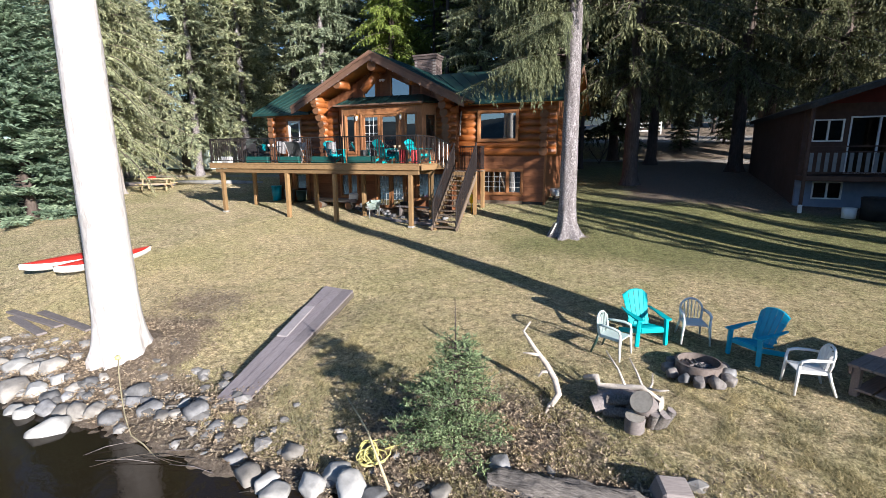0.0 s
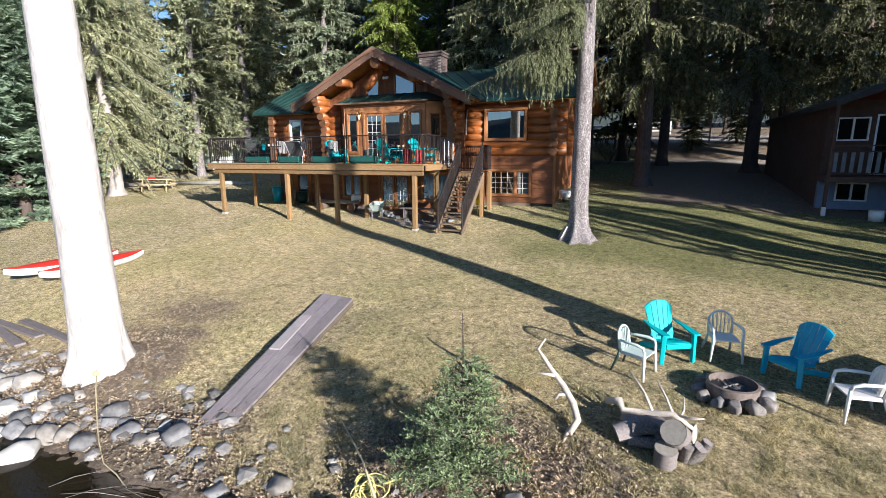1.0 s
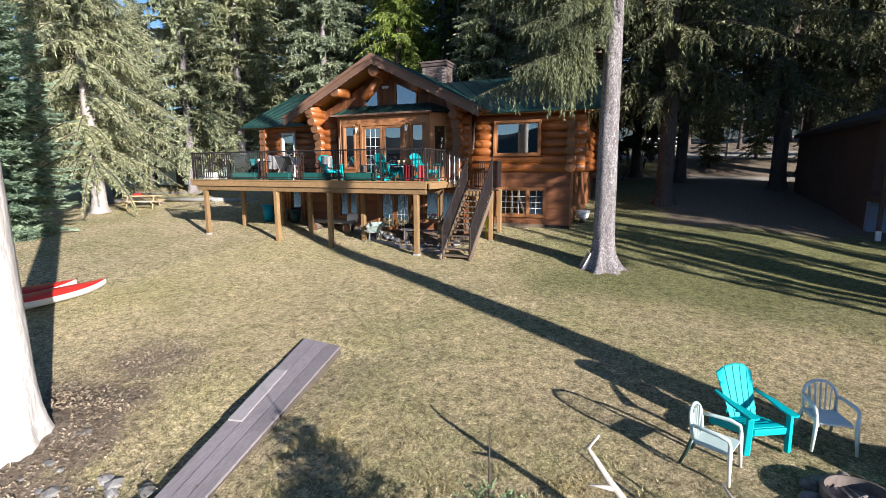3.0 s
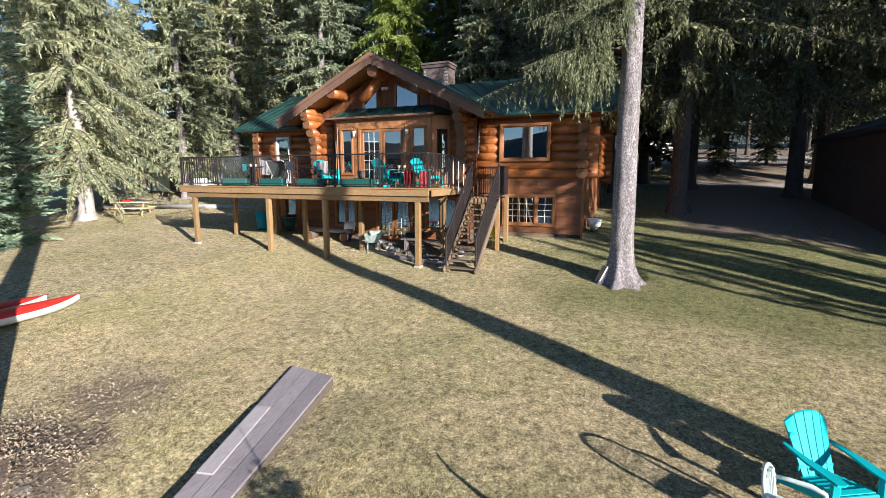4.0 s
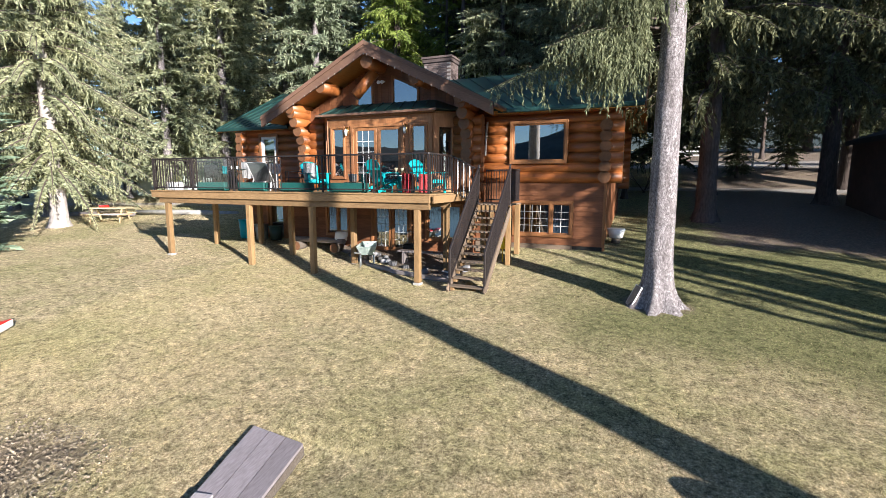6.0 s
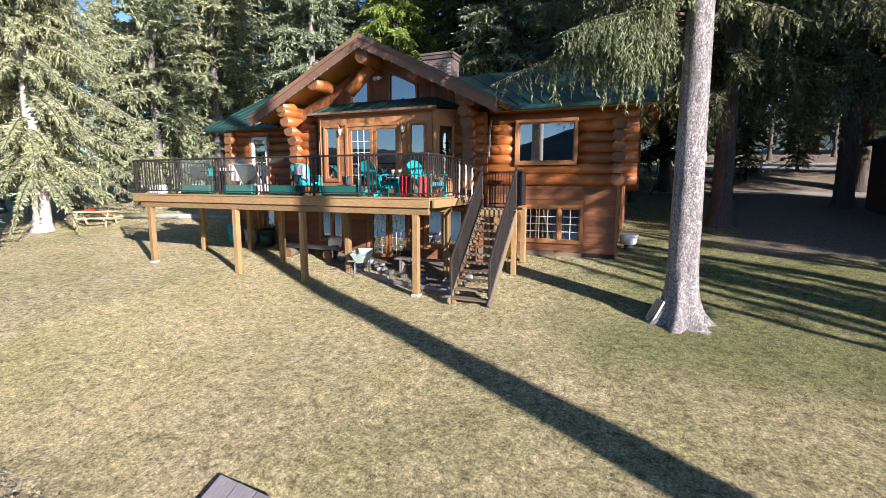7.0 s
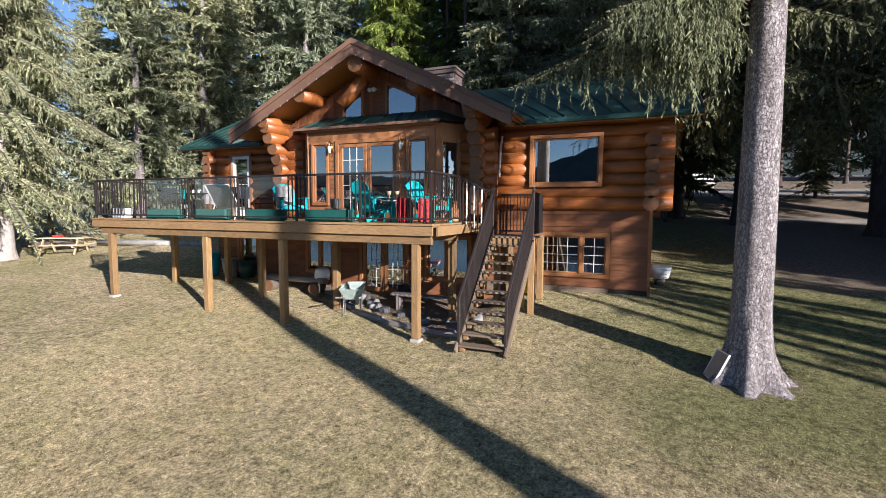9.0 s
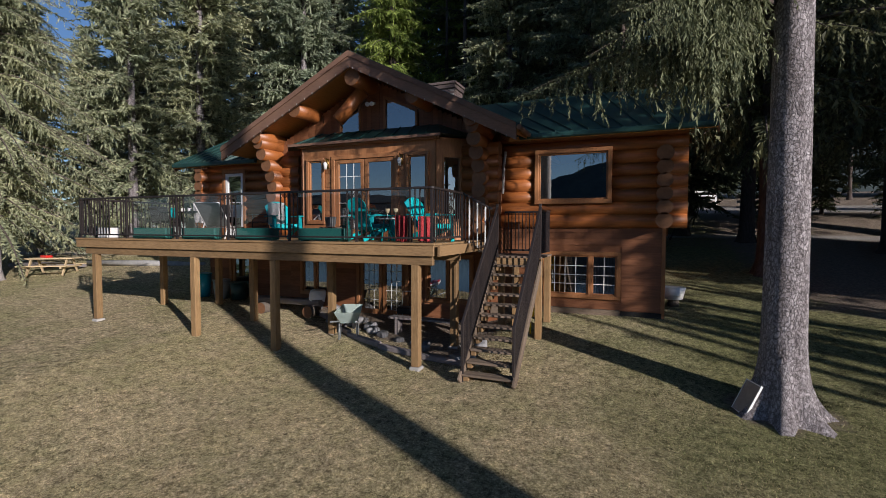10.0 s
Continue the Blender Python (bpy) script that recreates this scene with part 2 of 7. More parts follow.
def lawn_mat():
    m, n, l, b = node_mat("lawn", 0.95, 0.0, 0.1)
    tc = n.new("ShaderNodeTexCoord").outputs["Object"]
    fine = noise_tex(n, l, tc, 26, 9, 0.85)
    mid = noise_tex(n, l, tc, 2.2, 6, 0.65)
    big = noise_tex(n, l, tc, 0.33, 4, 0.55)
    straw = ramp(n, l, fine, [(0.39, (0.14, 0.105, 0.058)), (0.52, (0.47, 0.38, 0.235)), (0.63, (0.84, 0.72, 0.50))])
    green = ramp(n, l, fine, [(0.39, (0.095, 0.09, 0.04)), (0.52, (0.345, 0.31, 0.16)), (0.63, (0.66, 0.60, 0.36))])
    f = ramp(n, l, mixc(n, l, 0.4, big, mid), [(0.43, (0, 0, 0)), (0.60, (1, 1, 1))])
    col = mixc(n, l, f, straw, green)
    lush = n.new("ShaderNodeAttribute")
    lush.attribute_name = "lush"
    turf = ramp(n, l, fine, [(0.36, (0.05, 0.055, 0.022)), (0.52, (0.17, 0.175, 0.075)), (0.66, (0.34, 0.34, 0.17))])
    col = mixc(n, l, lush.outputs["Fac"], col, turf)
    tuft = noise_tex(n, l, tc, 7.5, 7, 0.75)
    col = mixc(n, l, 1.0, col, ramp(n, l, tuft, [(0.36, (0.46, 0.46, 0.44)), (0.5, (1.06, 1.06, 1.06)), (0.64, (1.55, 1.53, 1.48))]), "MULTIPLY")
    # bare earth and leaf litter along the shore
    litter = n.new("ShaderNodeAttribute")
    litter.attribute_name = "litter"
    earth = ramp(n, l, noise_tex(n, l, tc, 14, 8, 0.8), [(0.3, (0.08, 0.06, 0.046)), (0.55, (0.25, 0.20, 0.155)), (0.75, (0.54, 0.46, 0.37))])
    e = n.new("ShaderNodeMath")
    e.operation, e.use_clamp = "MULTIPLY_ADD", True
    l.new(mid, e.inputs[0])
    e.inputs[1].default_value = 3.0
    s = n.new("ShaderNodeMath")
    s.operation = "MULTIPLY_ADD"
    l.new(litter.outputs["Fac"], s.inputs[0])
    s.inputs[1].default_value, s.inputs[2].default_value = 3.0, -3.0
    l.new(s.outputs[0], e.inputs[2])
    col = mixc(n, l, e.outputs[0], col, earth)
    gravel = n.new("ShaderNodeAttribute")
    gravel.attribute_name = "gravel"
    stones = ramp(n, l, noise_tex(n, l, tc, 25, 8, 0.8), [(0.3, (0.25, 0.235, 0.22)), (0.7, (0.50, 0.48, 0.45))])
    col = mixc(n, l, gravel.outputs["Fac"], col, stones)
    l.new(col, b.inputs["Base Color"])
    bump(n, l, b, fine, 1.0, 0.09)
    return m


LAWN = lawn_mat()


def water_mat():
    m, n, l, b = node_mat("lake_water", 0.05, 0.0, 0.16)
    b.inputs["Base Color"].default_value = (0.016, 0.011, 0.006, 1)
    tc = n.new("ShaderNodeTexCoord").outputs["Object"]
    bump(n, l, b, noise_tex(n, l, tc, 3.5, 4), 0.25, 0.02)
    return m


WATER = water_mat()

# ---- small builders ----


def obj(name, bm, material, smooth=False):
    me = bpy.data.meshes.new(name)
    bm.normal_update()
    bm.to_mesh(me)
    bm.free()
    for mt in material if isinstance(material, (list, tuple)) else (material,):
        me.materials.append(mt)
    if smooth:
        me.polygons.foreach_set("use_smooth", [True] * len(me.polygons))
    return new(name, me)


def raw(name, verts, faces, material, smooth=False):
    me = bpy.data.meshes.new(name)
    me.from_pydata(verts, [], faces)
    me.materials.append(material)
    if smooth:
        me.polygons.foreach_set("use_smooth", [True] * len(me.polygons))
    me.update()
    return new(name, me)


BASE = {}


def thing(name, at, label, category, group="", kind="", rz=0):
    """An Empty at a thing's base. Parts built in world places are shifted to it by part()."""
    ob = new(name)
    ob.empty_display_size = 0.2
    ob.matrix_basis = pose(*at, 0, 0, rz)
    BASE[ob.name] = Vector(at)
    return tagged(ob, label, category, group, kind)


def part(name, bm, material, parent, label="", smooth=False, world_places=False):
    ob = obj(name, bm, material, smooth)
    ob.parent = parent
    if world_places and parent.name in BASE:
        ob.location = -BASE[parent.name]
    return tagged(ob, label)


def share(name, like, parent, place, label=""):
    """Another piece on the mesh of like, at place (a matrix) in its parent's space."""
    ob = new(name, like.data)
    ob.parent = parent
    ob.matrix_basis = place
    return tagged(ob, label)


def box(bm, x0, x1, y0, y1, z0, z1, bev=0.0, mat=0):
    """A box with chamfered edges."""
    vs = bmesh.ops.create_cube(bm, size=1, matrix=Matrix.LocRotScale(((x0 + x1) / 2, (y0 + y1) / 2, (z0 + z1) / 2), None, (abs(x1 - x0), abs(y1 - y0), abs(z1 - z0))))["verts"]
    faces = {f for v in vs for f in v.link_faces}
    for f in faces:
        f.material_index = mat
    if bev:
        es = {e for v in vs for e in v.link_edges}
        bmesh.ops.bevel(bm, geom=list(es), offset=bev, segments=1, affect="EDGES")
    return bm


def beam(bm, p, q, w, h, bev=0.0):
    """A squared timber from p to q, w wide, h high."""
    p, q = Vector(p), Vector(q)
    d = q - p
    turn = d.to_track_quat("X", "Z").to_matrix().to_4x4()
    vs = bmesh.ops.create_cube(bm, size=1, matrix=Matrix.Translation((p + q) / 2) @ turn @ Matrix.Diagonal((d.length, w, h, 1)))["verts"]
    if bev:
        bmesh.ops.bevel(bm, geom=list({e for v in vs for e in v.link_edges}), offset=bev, segments=1, affect="EDGES")
    return bm


def tube(bm, pts, radii, seg=8, cap=True, mat=0, capmat=0, wobble=0.0, rng=None):
    """A round bar through pts with its radius at each."""
    pts = [Vector(p) for p in pts]
    if isinstance(radii, (int, float)):
        radii = [radii] * len(pts)
    rings = []
    side = None
    for i, p in enumerate(pts):
        d = (pts[min(i + 1, len(pts) - 1)] - pts[max(i - 1, 0)]).normalized()
        if side is None:
            side = d.orthogonal().normalized()
        side = (side - d * side.dot(d)).normalized()
        up = d.cross(side)
        ring = []
        for k in range(seg):
            a = 2 * math.pi * k / seg
            r = radii[i] * (1 + (rng.uniform(-wobble, wobble) if wobble else 0))
            ring.append(bm.verts.new(p + (side * math.cos(a) + up * math.sin(a)) * r))
        rings.append(ring)
    for a, b in zip(rings, rings[1:]):
        for k in range(seg):
            f = bm.faces.new((a[k], a[(k + 1) % seg], b[(k + 1) % seg], b[k]))
            f.material_index, f.smooth = mat, True
    if cap:
        for ring, flip in ((rings[0], True), (rings[-1], False)):
            f = bm.faces.new(ring[::-1] if flip else ring)
            f.material_index = capmat
    return bm


def prism(bm, outline, y0, y1):
    """A flat outline of (x, z), from y0 to y1."""
    a = [bm.verts.new((x, y0, z)) for x, z in outline]
    b = [bm.verts.new((x, y1, z)) for x, z in outline]
    k = len(outline)
    bm.faces.new(a), bm.faces.new(b[::-1])
    for i in range(k):
        bm.faces.new((a[i], b[i], b[(i + 1) % k], a[(i + 1) % k]))
    bmesh.ops.recalc_face_normals(bm, faces=bm.faces)
    return bm


def sheet(bm, corners, down):
    """A slab: four corners, and its thickness straight down."""
    a = [bm.verts.new(c) for c in corners]
    b = [bm.verts.new((c[0], c[1], c[2] - down)) for c in corners]
    bm.faces.new(a), bm.faces.new(b[::-1])
    for i in range(4):
        bm.faces.new((a[i], b[i], b[(i + 1) % 4], a[(i + 1) % 4]))
    bmesh.ops.recalc_face_normals(bm, faces=bm.faces)
    return bm


def bm_new():
    return bmesh.new()


# ---- ground and lake ----
YS = [-60, 0, 3, 3.8, 5, 8, 9.4, 13, 16, 20, 24.8, 31.4, 38, 42, 55, 90, 400]
ZS = [-4, -2.3, -1.55, -1.25, -0.98, -0.53, -0.40, -0.04, 0.14, 0.5, 1.15, 1.8, 2.4, 3.6, 5.0, 8.0, 20.0]
WATER_Z = -1.19


def smooth_step(a, b, v):
    t = max(0.0, min(1.0, (v - a) / (b - a)))
    return t * t * (3 - 2 * t)


def ground_z(x, y):
    z = float(np.interp(y, YS, ZS))
    z += 0.20 * smooth_step(10, 15.5, -x) * smooth_step(5, 8.5, y)
    z -= 0.13 * math.exp(-((x + 6.45 - 0.24 * (y - 7.2)) / 0.8) ** 2) * smooth_step(4.4, 4.9, y) * (1 - smooth_step(9.2, 9.8, y))
    z += 0.26 * math.exp(-((x + 8.5) ** 2 + (y - 5.75) ** 2) / 1.2)
    rise = smooth_step(-7.6, -6.2, x) * (1 - 0.7 * smooth_step(2, 5, x))
    return z + rise * float(np.interp(y, [14, 16, 19.3, 24.8, 31.4, 45], [0.0, 0.05, 0.38, 0.25, 0.13, 0.0]))


def lump(x, y, s):
    return noise.noise(Vector((x * s, y * s, 3.1)))


def litter_at(x, y):
    """How much leaf litter lies at a place: along the bank, round the large trunk, by the fir."""
    bare = smooth_step(-5.4, -4.6, x) * (1 - smooth_step(-3.4, -2.6, x))
    bank = 1 - smooth_step(4.9, 6.4, y + 0.9 * bare + 0.5 * lump(x, y, 0.8))
    trunk = 1 - smooth_step(0.9, 2.3, math.hypot(x + 8.8, y - 5.7) + 0.5 * lump(x, y, 1.5))
    foot = 0.9 * (1 - smooth_step(0.35, 1.15, math.hypot(x + 2.22, y - 16.0) + 0.35 * lump(x, y, 1.9)))
    fir = 1 - smooth_step(0.5, 1.7, math.hypot((x + 1.7) * 0.6, y - 5.6))
    patch = 0.75 * (1 - smooth_step(0.3, 1.3, math.hypot((x + 9.2) * 0.7, y - 7.9)))
    back = smooth_step(19, 21, y) * (1 - smooth_step(-5, -2.5, x)) * smooth_step(-14, -12, x)
    under = 0.95 * smooth_step(0.0, 0.5, y - 16.2 - 0.44 * max(0.0, -7.2 - x)) * smooth_step(13.6, 12.6, -x) * (1 - smooth_step(-7.2, -6.4, x))
    shade = max(0.92 * smooth_step(19.2, 21.5, y + 0.5 * lump(x, y, 0.9)) * smooth_step(-2.4, 0.6, x), 0.6 * smooth_step(27, 33, y))
    return max(bank, trunk, foot, fir, patch, shade, back * 0.5, under)


def lush_at(x, y):
    """Greener grass about the tall fir and towards the neighbour."""
    w = 1.2 * lump(x, y, 0.5) + 0.5 * lump(x, y, 1.7)
    return 0.85 * smooth_step(-5.8, -2.2, x + w) * smooth_step(12.0, 15.0, y + w)


def gravel_at(x, y):
    drive = smooth_step(-34, -31, -abs(y - 25.5 - 0.12 * (x + 26)) * 3 - 31.5) * smooth_step(18, 21, -x)
    road = max(smooth_step(0, 1.0, 1.4 - abs(y - 36.8)) * 0.8, 0.7 * smooth_step(0, 1.5, 3.6 - abs(y - 46))) * smooth_step(-8, -4, x)
    return max(drive, road)


def build_ground():
    xs = np.unique(np.concatenate([np.linspace(-500, -40, 14), np.linspace(-40, -14, 53), np.linspace(-14, 8, 177), np.linspace(-11, 0, 155), np.linspace(8, 40, 65), np.linspace(40, 500, 14)]))
    ys = np.unique(np.concatenate([np.linspace(-60, 1, 20), np.linspace(1, 17, 129), np.linspace(3.4, 5.4, 31), np.linspace(17, 60, 87), np.linspace(60, 400, 18)]))
    verts, lit, grv, lsh = [], [], [], []
    for y in ys:
        for x in xs:
            near = 1 - smooth_step(30, 60, math.hypot(x, y))
            z = ground_z(x, y) + near * (0.045 * lump(x, y, 0.35) + 0.02 * lump(x, y, 1.3))
            li = litter_at(x, y)
            z += near * li * (0.05 * lump(x, y, 3.1) + 0.04 * lump(x, y, 6.3)) * (1 if y < 9 else 0.3)
            verts.append((x, y, z)), lit.append(li), grv.append(gravel_at(x, y)), lsh.append(lush_at(x, y))
    w = len(xs)
    faces = [(j * w + i, j * w + i + 1, (j + 1) * w + i + 1, (j + 1) * w + i) for j in range(len(ys) - 1) for i in range(w - 1)]
    ob = raw("ground", verts, faces, LAWN, True)
    for key, vals in (("litter", lit), ("gravel", grv), ("lush", lsh)):
        ob.data.attributes.new(key, "FLOAT", "POINT").data.foreach_set("value", vals)
    tagged(ob, "dry yellow-green lawn sloping to a littered lake bank", "lawn", kind="structure")
    bm = bm_new()
    vs = [bm.verts.new(p) for p in ((-600, -900, WATER_Z), (600, -900, WATER_Z), (600, 9, WATER_Z), (-600, 9, WATER_Z))]
    bm.faces.new(vs)
    tagged(obj("water", bm, WATER), "dark still lake water at the bank", "water", kind="structure")


build_ground()


def build_hills():
    """Wooded hills across the lake and far behind the forest; the window panes mirror them."""
    for name, x0, x1, y, top, seed in (("backdrop_lake_hills", -900, 900, -850, 120, 1.0), ("backdrop_forest_hill", -700, 700, 420, 120, 7.0)):
        verts, faces = [], []
        steps = 120
        for i in range(steps + 1):
            x = x0 + (x1 - x0) * i / steps
            h = top * (0.45 + 0.55 * (0.5 + 0.5 * noise.noise(Vector((x * 0.0032, seed, 0))))) + (70 * smooth_step(-300, -20, x) if y < 0 else 0) + 6 * noise.noise(Vector((x * 0.03, seed, 4)))
            way = 1 if y > 0 else -1
            verts += [(x, y, -3), (x, y + way * 90, h * 0.55), (x, y + way * 230, h)]
        for i in range(steps):
            for k in range(2):
                a = i * 3 + k
                faces.append((a, a + 3, a + 4, a + 1))
        m = HILL
        tagged(raw(name, verts, faces, m, True), "far blue-green wooded hills", "hills", kind="structure")


HILL = grained("far_wood", (0.035, 0.05, 0.05), (0.07, 0.09, 0.085), (1, 1, 1), 0.06, 1.0, 0.3, 0.0, big=0.01)
build_hills()

# ---- the log cabin ----
rng = random.Random(5)
DECK_Z = 2.5
RIDGE_X, PEAK_Z, RAKE_Y, EAVE_L, EAVE_R, EAVE_Z = -10.50, 6.98, 17.9, -14.62, -6.42, 4.95
WALL_Y, WING_Y, BAY_Y, LOW_Y = 18.9, 19.4, 18.3, 19.3
X_L, X_R, M_L, M_R = -16.85, -3.55, -13.5, -7.45
BODY_RIDGE_Y, BODY_RIDGE_Z, BODY_EAVE_Y, BODY_EAVE_Z, WEST_EAVE_Z, ROOF_END = 22.7, 6.68, 18.95, 4.93, 4.80, -2.62
LOG_R, COURSE = 0.165, 0.28

cabin = thing("log_cabin", (-10.5, 19.4, 0.3), "two-storey golden log cabin with a green metal roof", "cabin")


def hpart(name, bm, material, label="", smooth=False, parent=None):
    return part(name, bm, material, parent or cabin, label, smooth, parent is None)


def pane_sheet(a, b, z0, z1, z2=None):
    """A single sheet of glass between two plan points."""
    bm = bm_new()
    bm.faces.new([bm.verts.new(v) for v in ((*a, z0), (*b, z0), (*b, z1 if z2 is None else z2), (*a, z1))])
    return bm


def log_piece(p, q, r=LOG_R, parent=None, name="log"):
    bm = bm_new()
    p, q = Vector(p), Vector(q)
    n = max(2, int((q - p).length / 0.6) + 1)
    pts = [p.lerp(q, i / (n - 1)) for i in range(n)]
    tube(bm, pts, [r * rng.uniform(0.96, 1.04) for _ in pts], 14, True, 0, 1)
    return hpart(name, bm, [LOG, LOG_END])


def log_courses(x0, x1, y, z0, n, gaps=(), r=LOG_R):
    """Courses of logs along x; gaps are openings (x0, x1, z0, z1) that the logs stop at."""
    for i in range(n):
        z = z0 + i * COURSE
        cuts = [(x0, x1)]
        for gx0, gx1, gz0, gz1 in gaps:
            if gz0 - r * 0.5 < z < gz1 + r * 0.5:
                cuts = [c for a, b in cuts for c in ((a, min(b, gx0)), (max(a, gx1), b)) if c[1] - c[0] > 0.05]
        for a, b in cuts:
            log_piece((a, y, z), (b, y, z), r)


def log_courses_y(x, y0, y1, z0, n, front=None):
    """Courses along y; front gives how far each course's end stands out."""
    for i in range(n):
        z = z0 + (i + 0.5) * COURSE
        log_piece((x, y0 - (front(i) if front else 0), z), (x, y1, z))


Z_LOG = 2.95
WIN_U = (-6.21, -4.69, 3.43, 4.49)      # the wing's upper window
WIN_L = (-6.13, -4.48, 1.26, 2.16)      # the wing's lower window
log_courses(M_R + 0.1, X_R + 0.45, WING_Y, Z_LOG, 8, [(WIN_U[0], WIN_U[1], WIN_U[2], WIN_U[3])])
log_courses(X_L - 0.4, M_L - 0.1, WING_Y, Z_LOG - 0.28, 8, [(-16.05, -15.25, 2.4, 4.5)])
log_courses(M_L - 0.3, -12.75, WALL_Y, Z_LOG - 0.28, 8)
log_courses(-7.95, M_R + 0.4, WALL_Y, Z_LOG - 0.28, 8)
log_courses_y(M_L, WALL_Y - 0.36, 23, Z_LOG - 0.28, 9, lambda i: (0.0, 0.05, 0.0, 0.04, 0.0, 0.08, 0.22, 0.40, 0.52)[i])
log_courses_y(M_R, WALL_Y - 0.36, 20.5, Z_LOG - 0.28, 9, lambda i: (0.0, 0.05, 0.0, 0.04, 0.0, 0.08, 0.22, 0.40, 0.52)[i])
log_courses_y(X_R, WING_Y - 0.42, 26.3, Z_LOG - 0.14, 6)
log_courses_y(X_L, WING_Y - 0.42, 26.3, Z_LOG - 0.42, 8)
log_courses(X_L - 0.4, X_R + 0.4, 26.0, Z_LOG - 0.28, 8)
# eave plates and purlins of the front gable
for x, z, r, y0 in ((RIDGE_X, 6.42, 0.20, 17.98), (-12.24, 5.80, 0.185, 17.98), (-8.88, 5.82, 0.185, 17.98), (M_L, 5.20, 0.18, 17.95), (M_R, 5.20, 0.18, 17.95)):
    log_piece((x, y0, z), (x, 21.5, z), r, name="purlin")
log_piece((-10.52, 18.5, 6.20), (-11.06, 18.20, 5.46), 0.165, name="brace")


def boards_x(x0, x1, y, z0, z1, h, gaps, material=SIDING, thick=0.025, name="siding_board"):
    """Lapped boards along x, each a piece of its own."""
    z = z0
    while z < z1 - 0.02:
        top = min(z + h, z1)
        cuts = [(x0, x1)]
        for gx0, gx1, gz0, gz1 in gaps:
            if gz0 < top and gz1 > z:
                cuts = [c for a, b in cuts for c in ((a, min(b, gx0)), (max(a, gx1), b)) if c[1] - c[0] > 0.03]
        for a, b in cuts:
            bm = bm_new()
            vs = [bm.verts.new(p) for p in ((a, y - thick, z), (b, y - thick, z), (b, y - thick * 0.35, top), (a, y - thick * 0.35, top), (a, y, z), (b, y, z), (b, y, top), (a, y, top))]
            for f in ((0, 1, 2, 3), (5, 4, 7, 6), (4, 0, 3, 7), (1, 5, 6, 2), (3, 2, 6, 7), (4, 5, 1, 0)):
                bm.faces.new([vs[k] for k in f])
            hpart(name, bm, material)
        z += h


# solid walls behind the logs and boards, with their openings
def wall_x(name, x0, x1, y0, y1, z0, z1, gaps, material):
    xs = sorted({x0, x1, *(g[0] for g in gaps), *(g[1] for g in gaps)})
    bm = bm_new()
    for a, b in zip(xs, xs[1:]):
        cuts = [(z0, z1)]
        for g in gaps:
            if g[0] <= a and g[1] >= b:
                cuts = [c for lo, hi in cuts for c in ((lo, min(hi, g[2])), (max(lo, g[3]), hi)) if c[1] - c[0] > 0.01]
        for lo, hi in cuts:
            box(bm, a, b, y0, y1, lo, hi)
    return hpart(name, bm, material)


LOW_DOOR, LOW_W1, LOW_W2, LOW_DOOR2 = (-11.12, -9.72, 0.32, 1.98), (-9.05, -7.9, 0.95, 2.03), (-13.05, -12.2, 0.95, 1.93), (-15.9, -15.1, 0.4, 2.0)
LEFT_DOOR = (-16.02, -15.28, 2.5, 4.46)
wall_x("wing_wall", M_R, X_R, WING_Y, WING_Y + 0.16, 0.3, 4.9, [WIN_U, WIN_L], SIDING)
wall_x("left_wing_wall", X_L, M_L, WING_Y, WING_Y + 0.16, 0.2, 4.9, [LEFT_DOOR, LOW_DOOR2], SIDING)
wall_x("lower_wall", M_L, M_R, LOW_Y, LOW_Y + 0.16, 0.2, 2.8, [LOW_DOOR, LOW_W1, LOW_W2], SIDING)
bm = box(bm_new(), X_R - 0.16, X_R - 0.03, WING_Y + 0.17, 26.2, 0.3, 4.9)
hpart("side_wall", bm, SIDING)
hpart("side_wall", box(bm_new(), X_L, X_L + 0.13, WING_Y + 0.17, 26.2, 0.2, 4.9), SIDING)
hpart("back_wall", box(bm_new(), X_L, X_R, 26.2, 26.35, 0.2, 4.9), SIDING)
hpart("upper_floor", box(bm_new(), X_L + 0.14, X_R - 0.17, 19.6, 26.1, 2.3, 2.46), INTERIOR)
hpart("room_wall", box(bm_new(), X_L + 0.14, X_R - 0.17, 23.6, 23.7, 0.3, 4.8), INTERIOR)
boards_x(M_R + 0.05, X_R - 0.02, WING_Y, 0.95, 2.81, 0.145, [(WIN_L[0] - 0.1, WIN_L[1] + 0.1, WIN_L[2] - 0.1, WIN_L[3] + 0.1)])
boards_x(M_L, M_R, LOW_Y, 0.35, 2.2, 0.145, [LOW_DOOR, LOW_W1, LOW_W2])
boards_x(X_L, M_L, WING_Y, 0.35, 2.2, 0.145, [LOW_DOOR2])
hpart("base_board", box(bm_new(), M_R + 0.05, -4.4, WING_Y - 0.07, WING_Y - 0.002, 0.60, 0.94, 0.008), TREADWOOD, "weathered brown skirt board")
hpart("base_board", box(bm_new(), -4.39, X_R, WING_Y - 0.05, WING_Y - 0.002, 0.55, 0.93, 0.008), BLACK)
hpart("corner_board", box(bm_new(), X_R - 0.02, X_R + 0.06, WING_Y - 0.035, WING_Y + 0.1, 0.6, 2.80, 0.006), TRIM)
hpart("downpipe", tube(bm_new(), [(-7.0, WING_Y - 0.2, 4.6), (-7.03, WING_Y - 0.24, 4.3), (-7.06, WING_Y - 0.22, 3.6)], 0.035), PALESTONE)

# gable wall of upright boards round the two attic windows
def roof_under(x):
    return PEAK_Z - 0.36 - abs(x - RIDGE_X) * (PEAK_Z - EAVE_Z) / 4.12


